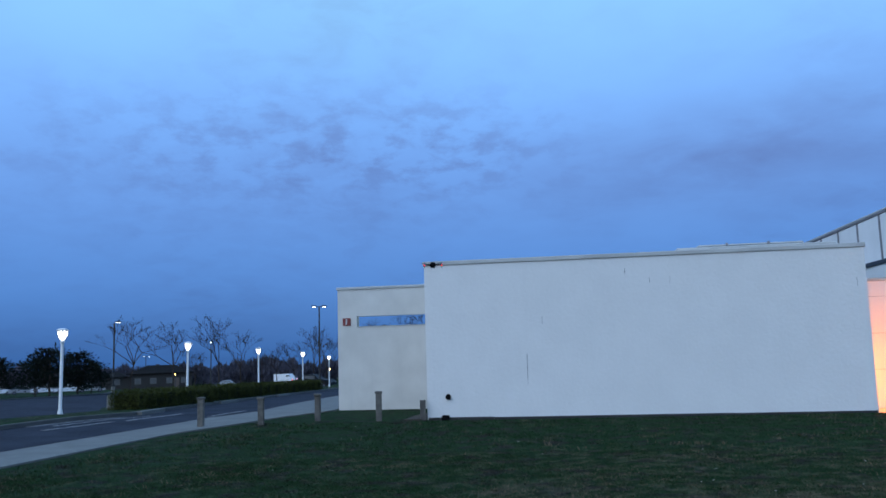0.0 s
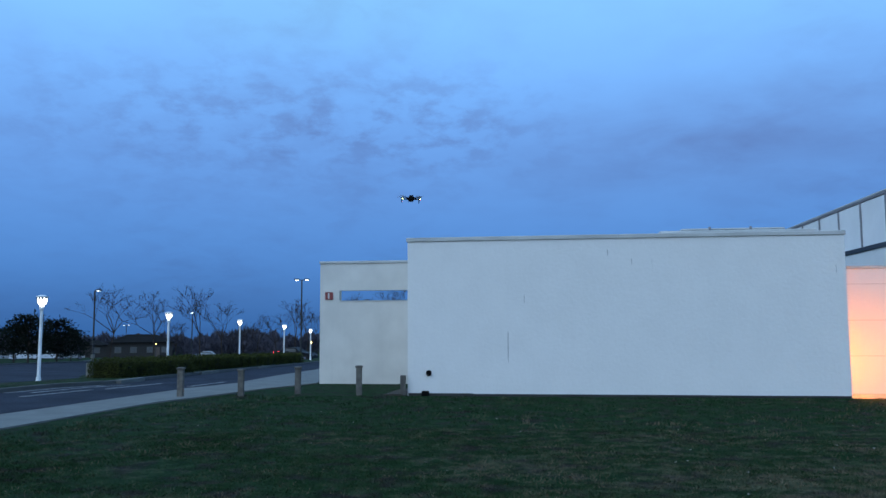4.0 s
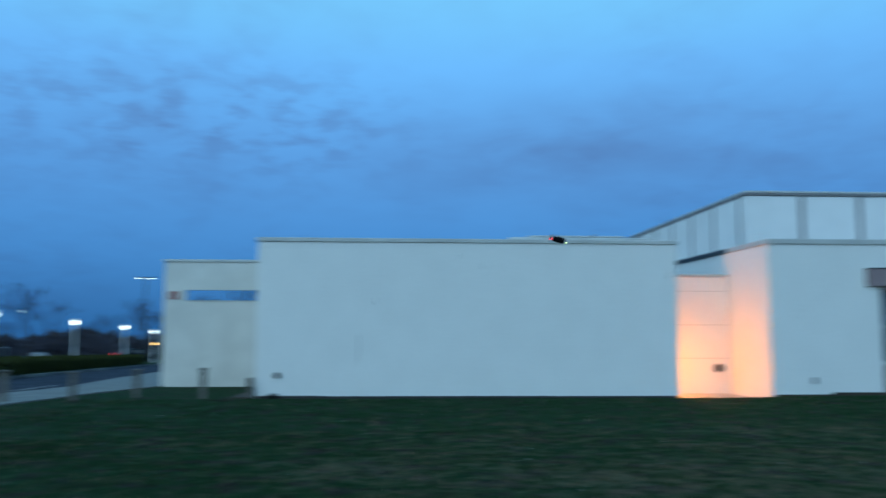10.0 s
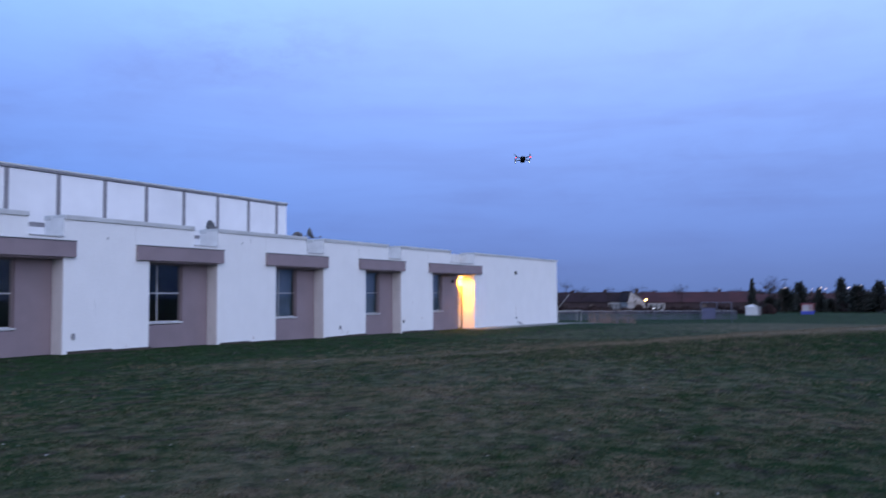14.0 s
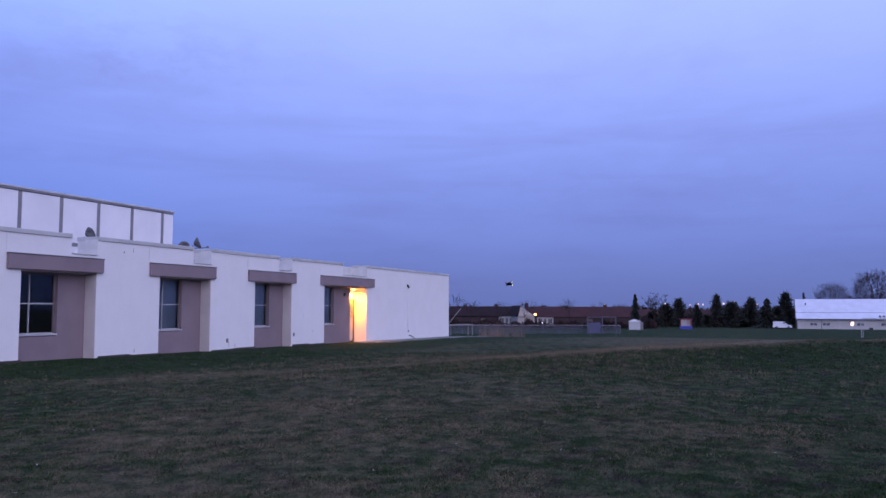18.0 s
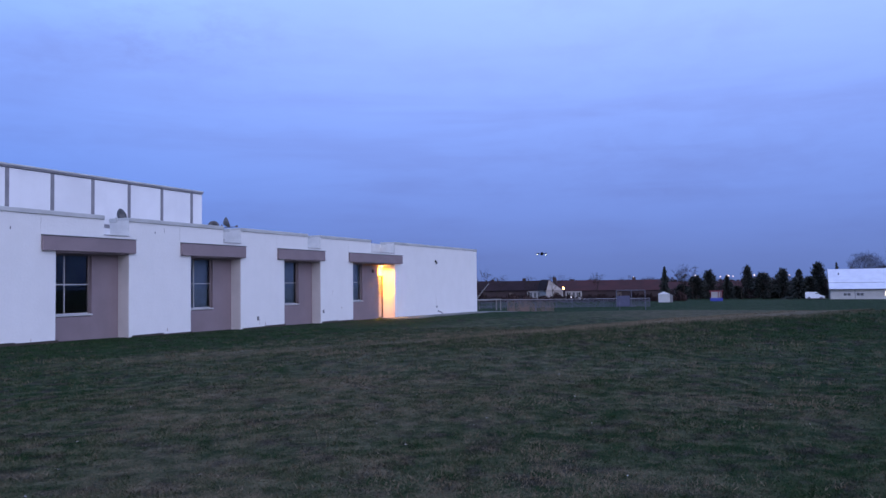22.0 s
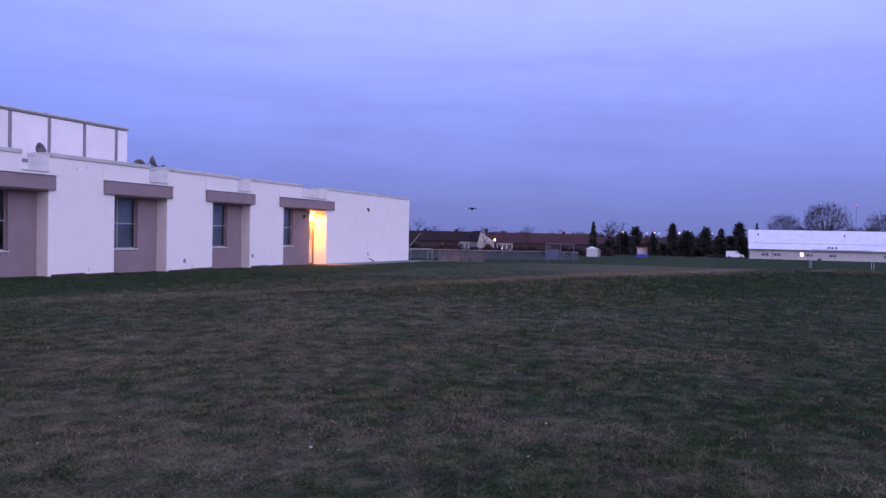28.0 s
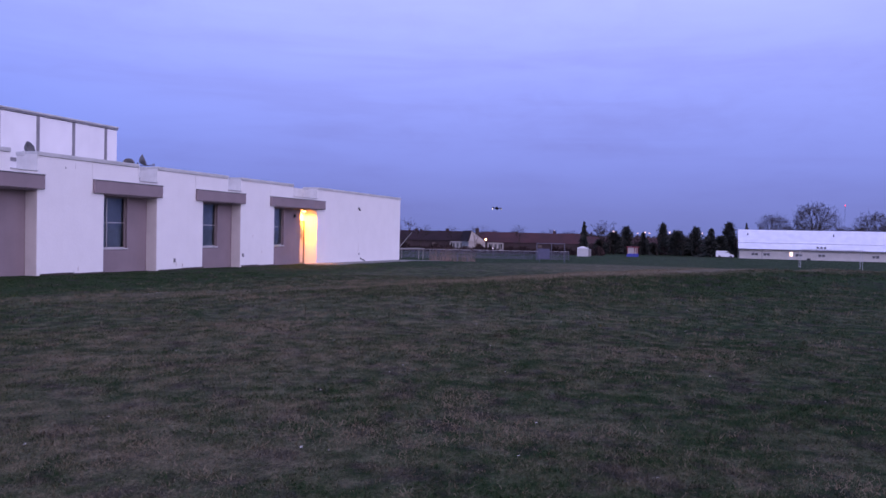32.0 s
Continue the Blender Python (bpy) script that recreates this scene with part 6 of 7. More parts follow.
def vehicle(name, label, L, W, Hh, paint, van=False, tail=False, beams=False):
    """A car or van: side profile drawn, widened, with wheels, glass and lamps. The nose points to +x."""
    o = thing(name, label, "van" if van else "car")
    if van:
        prof = [(-L / 2, 0.3), (-L / 2, Hh * 0.95), (-L / 2 + 0.15, Hh), (L * 0.1, Hh), (L * 0.26, Hh * 0.62), (L * 0.46, Hh * 0.5), (L / 2, Hh * 0.3), (L / 2, 0.3)]
    else:
        prof = [(-L / 2, 0.3), (-L / 2, Hh * 0.58), (-L * 0.36, Hh * 0.66), (-L * 0.24, Hh * 0.97), (-L * 0.1, Hh), (L * 0.06, Hh * 0.97), (L * 0.2, Hh * 0.66), (L * 0.44, Hh * 0.56), (L / 2, Hh * 0.42), (L / 2, 0.3)]
    n = len(prof)
    v = [(x, -W / 2 * (0.86 if z > Hh * 0.7 else 1), z) for x, z in prof] + [(x, W / 2 * (0.86 if z > Hh * 0.7 else 1), z) for x, z in prof]
    f = [tuple(range(n)), tuple(range(2 * n - 1, n - 1, -1))] + [(i, i + n, (i + 1) % n + n, (i + 1) % n) for i in range(n)]
    obj("body", v, f, paint, o)
    for sx in (-0.31, 0.31):
        for sy in (-1, 1):
            w = conep("wheel", 0.31, 0.31, (sx * L, sy * (W / 2 - 0.2), 0.31), (sx * L, sy * (W / 2 + 0.01), 0.31), M["tyre"], o, "", 16)
            conep("rim", 0.18, 0.17, (sx * L, sy * (W / 2 + 0.004), 0.31), (sx * L, sy * (W / 2 + 0.025), 0.31), M["chain"], w, "", 12)
    for sy in (-1, 1):
        y = sy * (W / 2 * 0.93 + 0.015)
        x0, x1 = (L * 0.02, L * 0.2) if van else (-L * 0.22, L * 0.08)
        boxp("side_window", x0, x1, min(y, y - sy * 0.03), max(y, y - sy * 0.03), Hh * 0.66, Hh * 0.9, M["joint"], o, "", 0.01)
        boxp("headlamp", L / 2 - 0.12, L / 2 + 0.01, sy * W * 0.36 - 0.14, sy * W * 0.36 + 0.14, Hh * 0.36, Hh * 0.46, M["white_glow"] if beams else M["grey_plastic"], o, "", 0.01)
        boxp("tail_lamp", -L / 2 - 0.004, -L / 2 + 0.03, sy * W * 0.38 - 0.1, sy * W * 0.38 + 0.1, Hh * (0.55 if tail else 0.45), Hh * (0.68 if tail else 0.56), M["red_glow"] if tail else M["red"], o, "", 0.01)
    return o


put(vehicle("van", "white panel van parked beside the hall", 4.1, 1.7, 1.7, M["van_paint"], True), 90.85, 208, -88)
bx_ = put(thing("kiosk", "small red-framed kiosk with a blue tarpaulin base", "kiosk"), 84.9, 175, -85)
boxp("base", -1.2, 1.2, -1, 1, -0.2, 0.65, M["blue"], bx_, "blue tarpaulin", 0.05)
boxp("hut", -1.1, 1.1, -0.9, 0.9, 0.66, 1.9, M["pale_siding"], bx_, "", 0.03)
boxp("roof", -1.3, 1.3, -1.1, 1.1, 1.901, 2.1, M["red"], bx_, "", 0.04)
for x_ in (-1.1, 0.3, 0.75, 1.0):
    boxp("post", x_, x_ + 0.12, -1.02, -0.92, 0.66, 1.9, M["red"], bx_)

# spruces and bare trees along the field's far side
sp_ = plant(conifer(8.0, 2.2, 31, "dark narrow spruce at the edge of the field", 18, 30, 0.3, M["spruce"]), 81.61, 178)
sp_.scale = (0.75, 0.75, 0.88)
pn_ = plant(tufted_pine(8.0, 2.3, 33, "dark ragged pine at the edge of the field", M["spruce"], 34, 0.6, 0.05), 84.47, 222)
pn_.scale = (1.0, 1.0, 0.96)
SPR = [(83.62, 0.34, 1.3, 0), (85.6, 0.3, 1.2, 1), (86.86, 0.98, 0.9, 0), (87.8, 0.5, 1.4, 0), (88.98, 0.76, 1.0, 0), (89.95, 0.62, 1.5, 1), (91.08, 1.1, 1.2, 0), (92.15, 0.97, 0.6, 1), (82.75, -0.2, 1.1, 0), (88.35, -0.1, 1.1, 0), (90.55, 0.2, 1.2, 0), (86.2, -0.35, 1.0, 0)]
for i_, (az_, el_, wd_, k_) in enumerate(SPR):
    d_ = 216 + (i_ * 7) % 17
    x_, y_ = polar(az_, d_)
    s_ = (1.63 + d_ * math.tan(radians(el_)) - g(x_, y_)) / 8.0
    c_ = copy_thing(sp_ if k_ else pn_, pose(x_, y_, g(x_, y_), 0, 0, 47 * i_))
    c_.scale = (wd_, wd_, s_)
x_, y_ = polar(82.9, 214)
wt_ = bare_tree(7.9, 23, 0.5, 5, "slender bare tree among the spruces", None, 0.012)
wt_.matrix_basis = pose(x_, y_, g(x_, y_), 0, 0, 30)
for az_, d_, s_ in ((76.9, 214, 0.75), (77.9, 226, 0.6), (80.7, 214, 0.62), (85.2, 236, 0.7), (93.0, 240, 0.95)):
    x_, y_ = polar(az_, d_)
    c_ = copy_thing(wt_, pose(x_, y_, g(x_, y_), 0, 0, az_ * 31))
    c_.scale = (s_,) * 3


def crown_tree(h, w, seed, label):
    """A distant bare tree: a short trunk, limbs fanning into a rounded crown of many fine twigs."""
    rng = np.random.default_rng(seed)
    d = thing("tree", label, "tree")
    limbs, twigs = [(Vector((0, 0, -0.2)), Vector((0, 0, h * 0.34)), h * 0.025, h * 0.018)], []
    c = Vector((0, 0, h * 0.6))
    for i in range(22):
        a, e = rng.uniform(0, 2 * math.pi), rng.uniform(-0.25, 1.45)
        tip = c + Vector((math.cos(a) * math.cos(e) * w * 0.4, math.sin(a) * math.cos(e) * w * 0.4, math.sin(e) * h * 0.34))
        q = Vector((0, 0, h * rng.uniform(0.16, 0.4)))
        m = q.lerp(tip, 0.5) + Vector((rng.normal(0, 0.4), rng.normal(0, 0.4), 0.5))
        limbs += [(q, m, h * 0.006, h * 0.004), (m, tip, h * 0.004, h * 0.002)]
    for k in range(1500):
        o = Vector(rng.normal(0, 1, 3)).normalized() * rng.uniform(0.35, 1.0) ** 0.5
        wob = 0.86 + 0.14 * math.sin(3 * math.atan2(o.y, o.x) + 2.0 * o.z)
        s = c + Vector((o.x * w * 0.43 * wob, o.y * w * 0.43 * wob, o.z * h * 0.35 * wob))
        if s.z < h * 0.26:
            continue
        out = (s - Vector((0, 0, h * 0.3))).normalized()
        e2 = s + (out + Vector(rng.normal(0, 0.8, 3))).normalized() * rng.uniform(0.05, 0.1) * h
        twigs.append((s, e2, 0.028, 0.014))
        twigs.append((s.lerp(e2, 0.4), s.lerp(e2, 0.6) + Vector(rng.normal(0, 0.035, 3)) * h, 0.02, 0.012))
    v, f = tubes(limbs, 6)
    obj("trunk", v, f, M["bark"], d)
    v, f = tubes(twigs, 3)
    obj("crown", v, f, M["twig"], d, "rounded crown of fine bare twigs")
    return d


bt_ = plant(crown_tree(16.2, 15.5, 41, "broad bare tree behind the hall"), 96.2, 245)
for az_, d_, s_ in ((93.8, 250, 0.8), (99.6, 250, 0.85), (101.5, 250, 0.9), (97.9, 262, 0.6), (94.8, 262, 0.6), (98.8, 262, 0.6), (100.5, 262, 0.7)):
    x_, y_ = polar(az_, d_)
    c_ = copy_thing(bt_, pose(x_, y_, g(x_, y_), 0, 0, az_ * 37))
    c_.scale = (s_,) * 3

# thin bare trees before and behind the houses
for src_, az_, d_, s_ in ((t1_, 69.4, 150, 0.95), (t3_, 70.3, 158, 0.72), (t2_, 72.4, 178, 0.85), (t1_, 74.1, 182, 0.9), (t3_, 77.2, 186, 0.85), (t2_, 79.0, 214, 0.95), (t1_, 80.7, 214, 0.9), (t3_, 83.4, 206, 1.15), (t2_, 86.5, 214, 0.8), (t1_, 88.2, 216, 0.8)):
    x_, y_ = polar(az_, d_)
    copy_thing(src_, pose(x_, y_, g(x_, y_), 0, 0, az_ * 41)).scale = (s_,) * 3


# goals, fences, frames on the field
def goal(x, y, yaw, w=7.3, h=2.4):
    o = thing("football_goal", "white tubular football goal on the field", "goal", pose(x, y, g(x, y), 0, 0, yaw))
    for s in (-1, 1):
        conep("post", 0.035, 0.035, (s * w / 2, 0, -0.1), (s * w / 2, 0, h), M["far_goal"], o, "", 10)
        conep("post", 0.035, 0.035, (s * w / 2, 1.5, -0.1), (s * w / 2, 1.5, h * 0.9), M["far_goal"], o, "", 8)
        conep("brace", 0.03, 0.03, (s * w / 2, 0, h), (s * w / 2, 1.5, h * 0.9), M["far_goal"], o, "", 8)
    conep("crossbar", 0.04, 0.04, (-w / 2, 0, h), (w / 2, 0, h), M["far_goal"], o, "", 10)
    return o


gx_, gy_ = polar(97.2, 117)
goal(gx_, gy_, -88)


def chain_fence(x0, y0, x1, y1, h, n):
    o = thing("chain_link_fence", "grey chain-link fence round the field", "fence")
    for i in range(n + 1):
        x, y = x0 + (x1 - x0) * i / n, y0 + (y1 - y0) * i / n
        conep("post", 0.04, 0.04, (x, y, g(x, y) - 0.2), (x, y, g(x, y) + h), M["chain"], o, "", 6)
        if i < n:
            xn, yn = x0 + (x1 - x0) * (i + 1) / n, y0 + (y1 - y0) * (i + 1) / n
            conep("rail", 0.03, 0.03, (x, y, g(x, y) + h), (xn, yn, g(xn, yn) + h), M["far_goal"], o, "", 6)
            segs = []
            for k in range(36):
                t0, t1 = k / 36, (k + 1) / 36
                a, b = Vector((x, y, g(x, y))).lerp(Vector((xn, yn, g(xn, yn))), t0), Vector((x, y, g(x, y))).lerp(Vector((xn, yn, g(xn, yn))), t1)
                up = Vector((0, 0, h))
                segs += [(a, b + up, 0.009, 0.009), (a + up, b, 0.009, 0.009)]
            v, f = tubes(segs, 3)
            obj("mesh", v, f, M["chain"], o)
    return o


xa_, ya_ = polar(67.5, 112)
xb_, yb_ = polar(80.6, 122)
chain_fence(xa_, ya_, xb_, yb_, 1.2, 12)
# a stand of dead reed beyond the wing's corner
rg_ = np.random.default_rng(14)
sg_ = []
for i_ in range(330):
    c_ = rg_.choice([71.15, 71.3, 71.42, 71.7, 72.05, 72.2, 72.3, 72.8, 73.4, 73.9])
    x_, y_ = polar(c_ + rg_.normal(0, 0.16), 62 + rg_.normal(0, 0.9))
    p_ = Vector((x_, y_, g(x_, y_) - 0.05))
    sg_.append((p_, p_ + Vector((rg_.normal(0, 0.14), rg_.normal(0, 0.14), 0.3 + 0.9 * rg_.random() ** 1.6)), 0.008, 0.003))
v_, f_ = tubes(sg_, 3)
tagged(obj("dead_reeds", v_, f_, M["orange"]), "clumps of reddish-brown dead reed on the grass", "reeds", kind="stuff")
for az_, d_, h_ in ((72.9, 60, 0.55), (73.6, 62, 0.5), (80.3, 95, 1.6), (78.6, 100, 1.0)):
    x_, y_ = polar(az_, d_)
    o_ = thing("field_post", "thin grey post standing on the field", "post", pose(x_, y_, g(x_, y_)))
    conep("shaft", 0.03, 0.03, (0, 0, -0.1), (0, 0, h_), M["chain"], o_, "", 6)
# tubular frames by the fence
bk_ = thing("backstop_frame", "dark tubular frame with blue screens on the field", "frame")
for az_, d_ in ((78.4, 118), (79.4, 119), (80.3, 120)):
    x_, y_ = polar(az_, d_)
    conep("post", 0.06, 0.06, (x_, y_, g(x_, y_) - 0.1), (x_, y_, g(x_, y_) + 2.4), M["chain"], bk_, "", 8)
for (a_, da_), (b_, db_) in (((78.4, 118), (79.4, 119)), ((79.4, 119), (80.3, 120))):
    p_, q_ = polar(a_, da_), polar(b_, db_)
    conep("rail", 0.05, 0.05, (*p_, g(*p_) + 2.35), (*q_, g(*q_) + 2.35), M["chain"], bk_, "", 8)
p_, q_ = polar(78.45, 118.4), polar(79.3, 119.4)
v_ = [(*p_, g(*p_) + 0.1), (*q_, g(*q_) + 0.1), (*q_, g(*q_) + 1.6), (*p_, g(*p_) + 1.6)]
v_ += [(x + 0.05, y, z) for x, y, z in v_]
obj("screen", v_, [(0, 1, 2, 3), (7, 6, 5, 4), (0, 4, 5, 1), (1, 5, 6, 2), (2, 6, 7, 3), (3, 7, 4, 0)], make_mat("blue_grey_screen", (0.07, 0.08, 0.14), 0.8), bk_, "blue-grey wind screen")
# pale flat shelter roof on posts behind the wing's end, with a leaning pole
wb_ = thing("shelter", "low pale flat-roofed shelter on thin posts by the fence", "shelter")
p_, q_ = polar(67.4, 84), polar(70.55, 86)
bm_ = bmesh.new()
L_ = math.hypot(q_[0] - p_[0], q_[1] - p_[1])
box(bm_, 0, L_, -0.1, 1.1, 0, 0.13, 0.02)
rf_ = part("roof", bm_, M["siding"], wb_, "pale flat roof")
rf_.matrix_basis = pose(p_[0], p_[1], g(*q_) + 0.98, 0, -0.6, math.degrees(math.atan2(q_[1] - p_[1], q_[0] - p_[0])))
for a_ in (67.6, 69.0, 70.2, 70.5):
    p_ = polar(a_, 85.9)
    conep("post", 0.05, 0.05, (*p_, g(*p_) - 0.2), (*p_, g(*p_) + 1.0), M["siding"], wb_, "", 8)
p_, q_ = polar(68.75, 85), polar(69.7, 85)
conep("pole", 0.045, 0.045, (*p_, g(*p_) + 1.0), (*q_, g(*q_) + 2.75), M["siding"], wb_, "leaning pole", 8)

# cars in the west
put(vehicle("car", "silver car parked beyond the hedge", 4.4, 1.75, 1.4, M["car_silver"], beams=True), -23.1, 138, -160)
turning_car = vehicle("car", "dark car turning behind the hedge, red lamps glowing", 4.5, 1.85, 1.5, M["car_dark"], tail=True)
for az_, m_, l_ in ((-36.5, "van_paint", "white"), (-35.1, "car_silver", "silver"), (-33.9, "van_paint", "white"), (-32.6, "van_paint", "white"), (-31.3, "car_silver", "silver")):
    put(vehicle("car", l_ + " car parked in a far row behind the trees", 4.4, 1.75, 1.4, M[m_]), az_, 150, -az_ + 5)


strip("road", [(-90, 166), (-20, 150), (60, 132)], [(-90, 160), (-20, 144), (60, 126)], 0.02, 0.05, M["asphalt"], "far road beyond the car park", "road")
van_a = vehicle("van", "long dull grey van with a pale roof on the far road", 6.4, 2.0, 1.95, M["dull_van"], True)
boxp("roof_panel", -2.95, 0.55, -0.82, 0.82, 1.94, 2.03, M["van_paint"], van_a, "pale roof panel", 0.02)
van_b = vehicle("van", "white van driving away on the far road", 5.2, 1.9, 2.1, M["van_paint"], True)


def on_road(x):
    y = 147 - (x + 20) * 0.2255
    return x, y, g(x, y) + 0.03


# ---- the drone ----
drone = thing("drone", "small dark folding quadcopter drone with red and green lamps", "drone")
bm_ = bmesh.new()
box(bm_, -0.062, 0.062, -0.125, 0.11, -0.055, 0.045, 0.022)
box(bm_, -0.045, 0.045, -0.11, 0.03, 0.04, 0.066, 0.008)
part("body", bm_, M["soot"], drone, "dark grey fuselage")
bm_ = bmesh.new()
bmesh.ops.create_uvsphere(bm_, u_segments=12, v_segments=8, radius=0.024, matrix=Matrix.Translation((0, 0.115, -0.02)))
part("camera_gimbal", bm_, M["soot"], drone, "small camera ball", True)
PROPS = []
ARMS = [(-0.19, 0.14), (0.19, 0.14), (-0.19, -0.13), (0.19, -0.13)]
for i_, (x_, y_) in enumerate(ARMS):
    s_ = 1 if x_ > 0 else -1
    ft_ = y_ > 0
    bm_ = bmesh.new()
    cone(bm_, 0.016, 0.012, (s_ * 0.04, y_ * 0.5, 0.0), (x_, y_, 0.012 if ft_ else 0.03), 8)
    arm_ = part("arm", bm_, M["soot"], drone)
    conep("motor", 0.019, 0.019, (x_, y_, -0.012), (x_, y_, 0.04), M["grey_plastic"], arm_, "", 12)
    conep("leg", 0.01, 0.008, (x_, y_, 0.0), (x_, y_ * 1.03, -0.075 if ft_ else -0.045), M["soot"], arm_, "", 8)
    bm_ = bmesh.new()
    bmesh.ops.create_uvsphere(bm_, u_segments=8, v_segments=6, radius=0.0125, matrix=Matrix.Translation((x_, y_ + (0.012 if ft_ else -0.012), -0.02)))
    part("lamp", bm_, M["red_glow"] if ft_ else M["green_glow"], arm_, "red lamp" if ft_ else "green lamp", True)
    pr_ = []
    for q_ in (0, math.pi):
        c_, n_ = math.cos(q_), math.sin(q_)
        pr_ += [(0.012 * n_, -0.012 * c_, 0.046), (0.105 * c_ + 0.006 * n_, 0.105 * n_ - 0.006 * c_, 0.05), (0.105 * c_ - 0.006 * n_, 0.105 * n_ + 0.006 * c_, 0.052), (-0.014 * n_, 0.014 * c_, 0.049)]
    pr_ += [(x, y, z - 0.003) for x, y, z in pr_]
    prop_ = obj("propeller", pr_, [(0, 1, 2, 3), (4, 5, 6, 7), (11, 10, 9, 8), (15, 14, 13, 12), (0, 8, 9, 1), (1, 9, 10, 2), (2, 10, 11, 3), (4, 12, 13, 5), (5, 13, 14, 6), (6, 14, 15, 7)], M["grey_plastic"], arm_, "two-bladed propeller")
    PROPS.append((prop_, x_, y_, 0.6 + i_ * 1.1, 1 if x_ * y_ > 0 else -1))

DRONE_ROWS = [
    (0, pose(-2.80, 18.03, 3.53, 0, -0, 190)),
    (0.5, pose(-2.77, 18.01, 3.76, -0, 0, 178)),
    (1, pose(-2.80, 17.99, 3.87, -0, 0, 140)),
    (1.5, pose(-2.77, 17.98, 3.99, 1, 0, 75)),
    (2, pose(-2.68, 18.00, 3.97, 0, 0, 15)),
    (2.5, pose(-2.76, 17.98, 3.99, 1, -1, 8)),
    (3, pose(-2.89, 17.95, 4.11, 0, -1, 18)),
    (3.5, pose(-2.97, 17.90, 4.31, 2, 1, 6)),
    (5.5, pose(-2.44, 17.13, 4.53, 2, -1, 68)),
    (6, pose(-2.48, 16.93, 4.50, -1, -1, 72)),
    (6.5, pose(-2.64, 17.02, 3.68, -2, -0, 82)),
    (7, pose(-2.84, 17.06, 2.95, -2, -0, 95)),
    (7.5, pose(-3.10, 17.02, 2.88, 0, -0, 97)),
    (8, pose(-2.91, 17.04, 3.15, 5, 0, 97)),
    (8.5, pose(-2.13, 17.13, 3.39, 11, 0, 96)),
    (9, pose(-0.79, 17.23, 3.45, 14, -1, 95)),
    (9.5, pose(1.01, 17.22, 3.47, 14, -2, 92)),
    (10, pose(3.29, 16.93, 3.48, 16, -6, 88)),
    (10.5, pose(5.85, 16.23, 3.48, 18, -9, 92)),
    (11, pose(8.50, 15.37, 3.61, 19, -6, 97)),
    (11.5, pose(11.02, 14.09, 3.74, 13, -7, 95)),
    (12, pose(13.17, 12.57, 3.90, 11, -10, 90)),
    (12.5, pose(15.00, 11.11, 4.17, 14, -10, 92)),
    (13, pose(16.41, 9.83, 4.50, 16, -6, 100)),
    (13.5, pose(18.43, 9.20, 4.80, 17, -2, 110)),
    (14, pose(20.24, 8.77, 5.22, 16, 2, 120)),
    (14.5, pose(23.02, 8.91, 5.64, 16, 4, 124)),
    (15, pose(25.81, 9.01, 5.96, 15, 6, 120)),
    (15.5, pose(28.59, 9.12, 6.11, 10, 8, 108)),
    (17.5, pose(33.87, 9.95, 3.48, 1, 13, 28)),
    (18, pose(36.18, 11.05, 2.73, -6, 19, 12)),
    (18.3, pose(37.58, 11.66, 2.21, -11, 15, 0)),
    (18.6, pose(38.69, 12.30, 1.62, -12, 10, -20)),
    (19, pose(39.59, 12.77, 1.15, -12, 4, -50)),
    (19.3, pose(40.34, 12.90, 1.44, 7, 1, -62)),
    (19.6, pose(38.94, 12.32, 2.00, 14, 2, -70)),
    (20, pose(37.05, 11.62, 2.72, 14, -0, -72)),
    (20.5, pose(34.66, 10.86, 2.99, 14, 1, -72)),
    (21, pose(34.34, 10.54, 3.04, 4, 2, -73)),
    (21.5, pose(34.01, 10.26, 2.93, 4, 1, -74)),
    (22, pose(33.66, 10.06, 2.83, 4, -0, -74)),
    (22.5, pose(33.26, 10.00, 2.84, 4, -1, -74)),
    (23, pose(32.85, 9.95, 2.84, -3, -1, -75)),
    (23.5, pose(33.79, 10.30, 2.80, -10, -1, -75)),
    (24, pose(34.74, 10.63, 2.79, -10, -1, -75)),
    (24.5, pose(35.67, 11.00, 2.76, -10, -1, -74)),
    (25, pose(36.61, 11.36, 2.73, -10, -1, -74)),
    (25.5, pose(37.57, 11.65, 2.72, -10, 0, -74)),
    (26, pose(38.55, 11.86, 2.78, -3, 1, -74)),
    (26.5, pose(38.25, 11.71, 2.80, 3, 1, -74)),
    (28.5, pose(37.04, 11.10, 2.78, 3, 1, -73)),
    (29, pose(36.75, 10.91, 2.60, 3, -0, -73)),
    (29.5, pose(36.44, 10.82, 2.45, 3, -0, -73)),
    (30, pose(36.13, 10.69, 2.40, 3, 1, -73)),
    (30.5, pose(35.85, 10.45, 2.42, 3, 2, -72)),
    (31, pose(35.59, 10.15, 2.48, 3, 3, -72)),
    (31.5, pose(35.40, 9.60, 2.47, 4, 5, -72)),
    (32, pose(35.18, 9.07, 2.74, 4, 4, -72)),
]

VAN_A = [(0, 45.0), (5.5, -25.0), (6.4, -41.0), (7.4, -51.2), (7.9, -55.8), (8.4, -60.3), (8.9, -64.8), (9.4, -69.5), (11, -85.0), (32, -88.0)]
VAN_B = [(0, -53.0), (0.5, -50.0), (1.0, -45.5), (1.6, -38.5), (6, 20.0), (32, 45.0)]


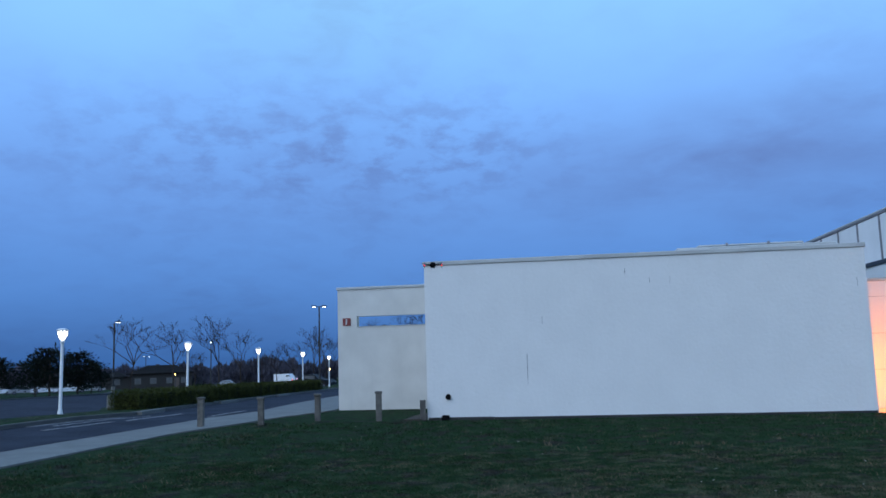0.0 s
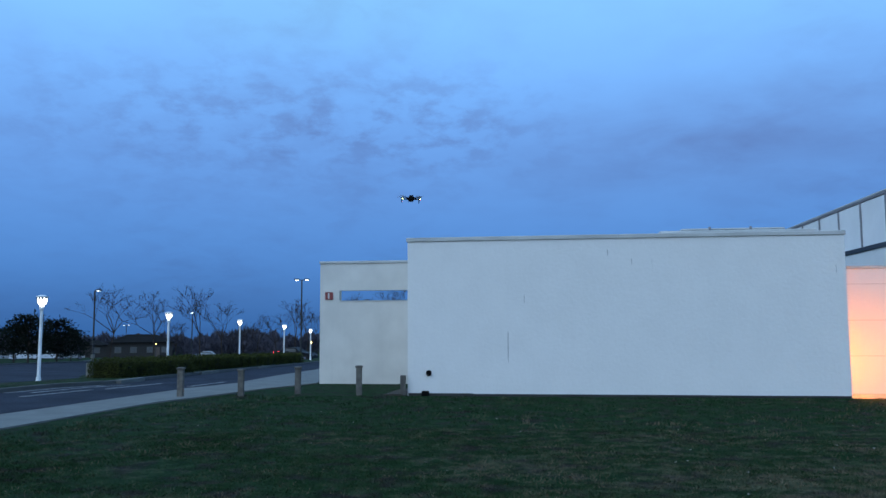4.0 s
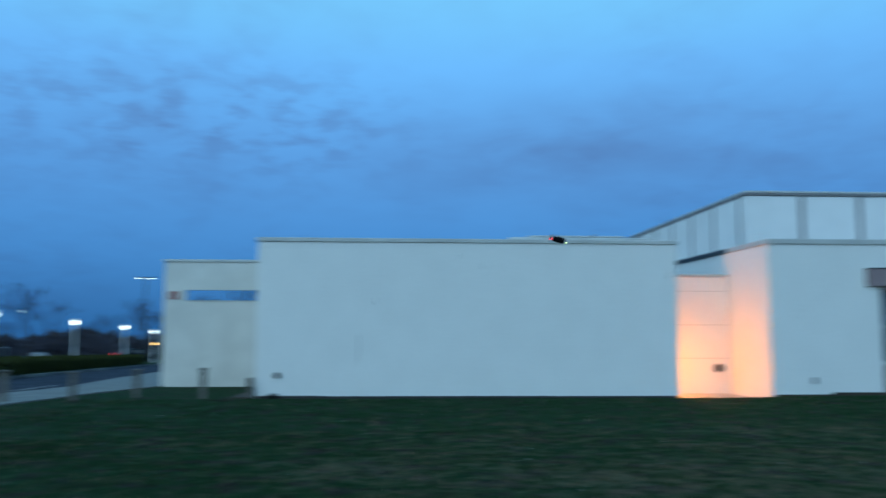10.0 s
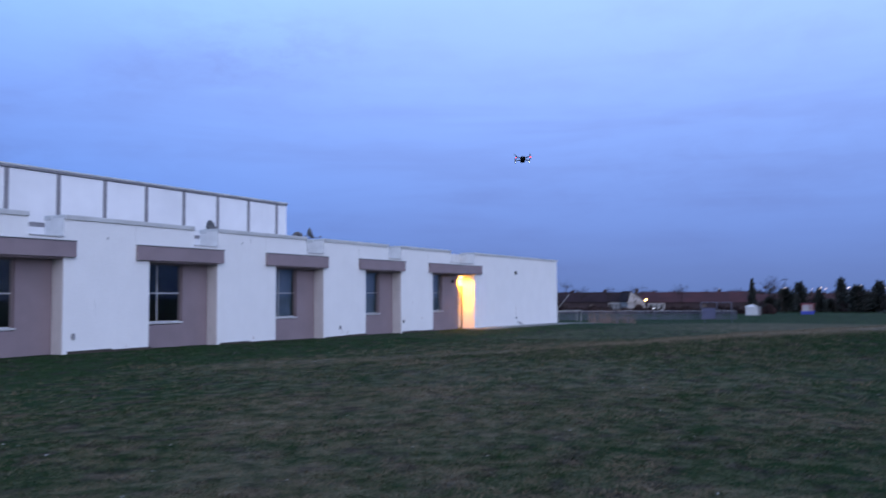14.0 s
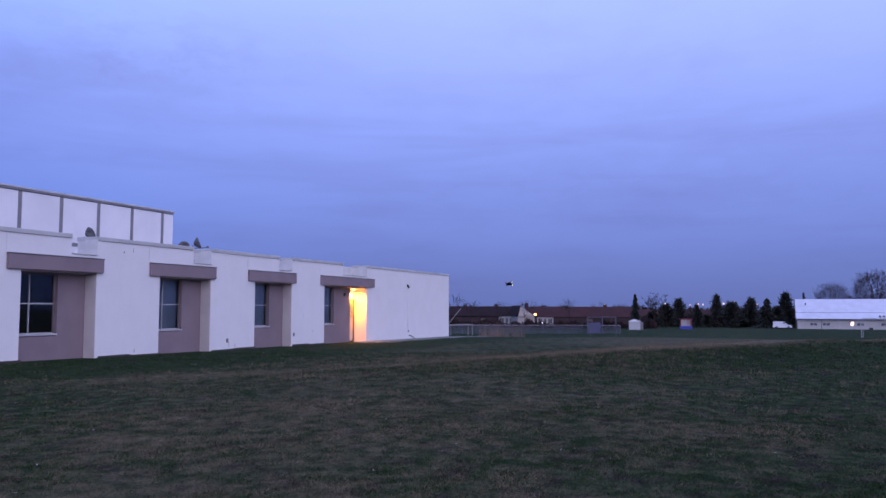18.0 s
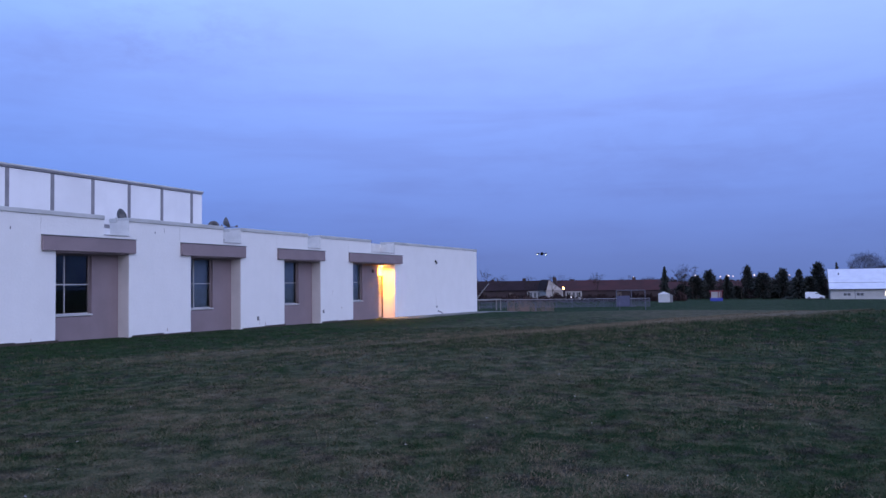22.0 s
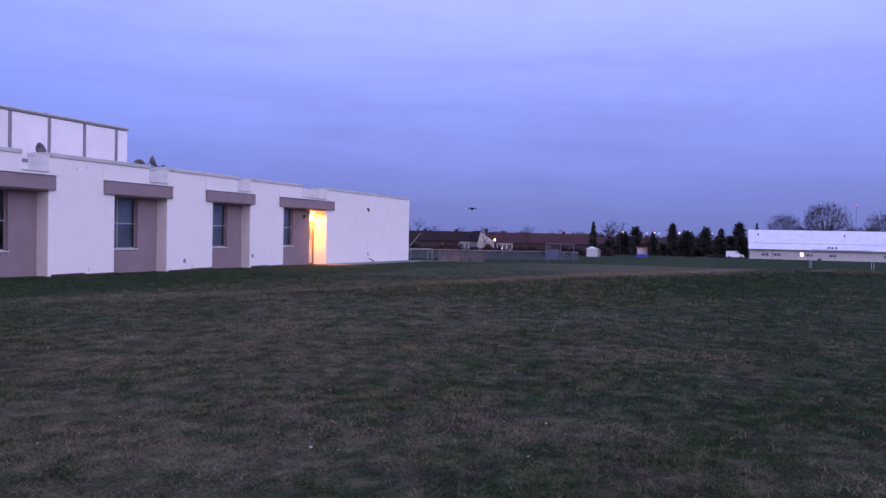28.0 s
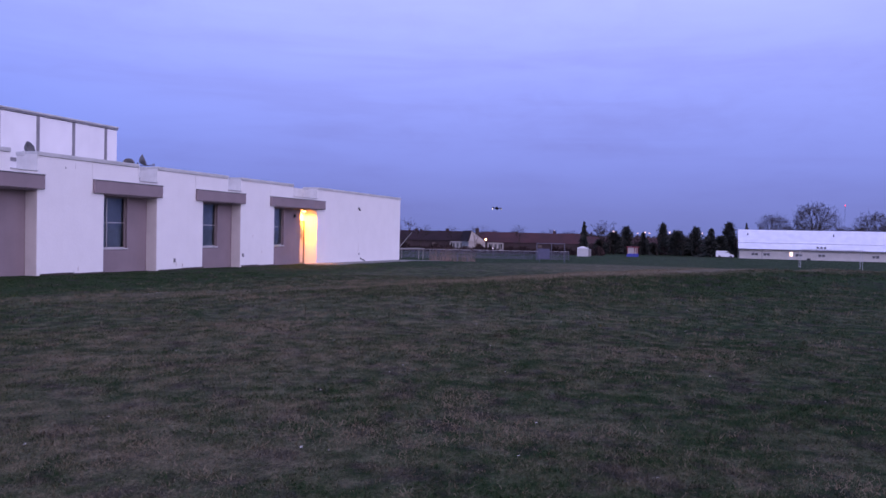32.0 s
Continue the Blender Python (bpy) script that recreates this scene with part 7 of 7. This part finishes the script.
def motions():
    walk(drone, DRONE_ROWS)
    for prop, x, y, start, way in PROPS:
        walk(prop, [(k / 10, pose(x, y, 0, 0, 0, math.degrees(start) + way * 82 * k)) for k in range(321)])
    cx, cy = polar(-17.15, 92)
    walk(turning_car, [(t, pose(cx, cy, g(cx, cy), 0, 0, a)) for t, a in ((0, -4), (2, -4), (5.6, -4), (6.0, 0), (6.6, 40), (7.2, 44), (20, 46), (32, 46))])
    walk(van_a, [(t, pose(*on_road(x), 0, 0, 167.3)) for t, x in VAN_A])
    walk(van_b, [(t, pose(*on_road(x), 0, 0, -12.7)) for t, x in VAN_B])


motions()
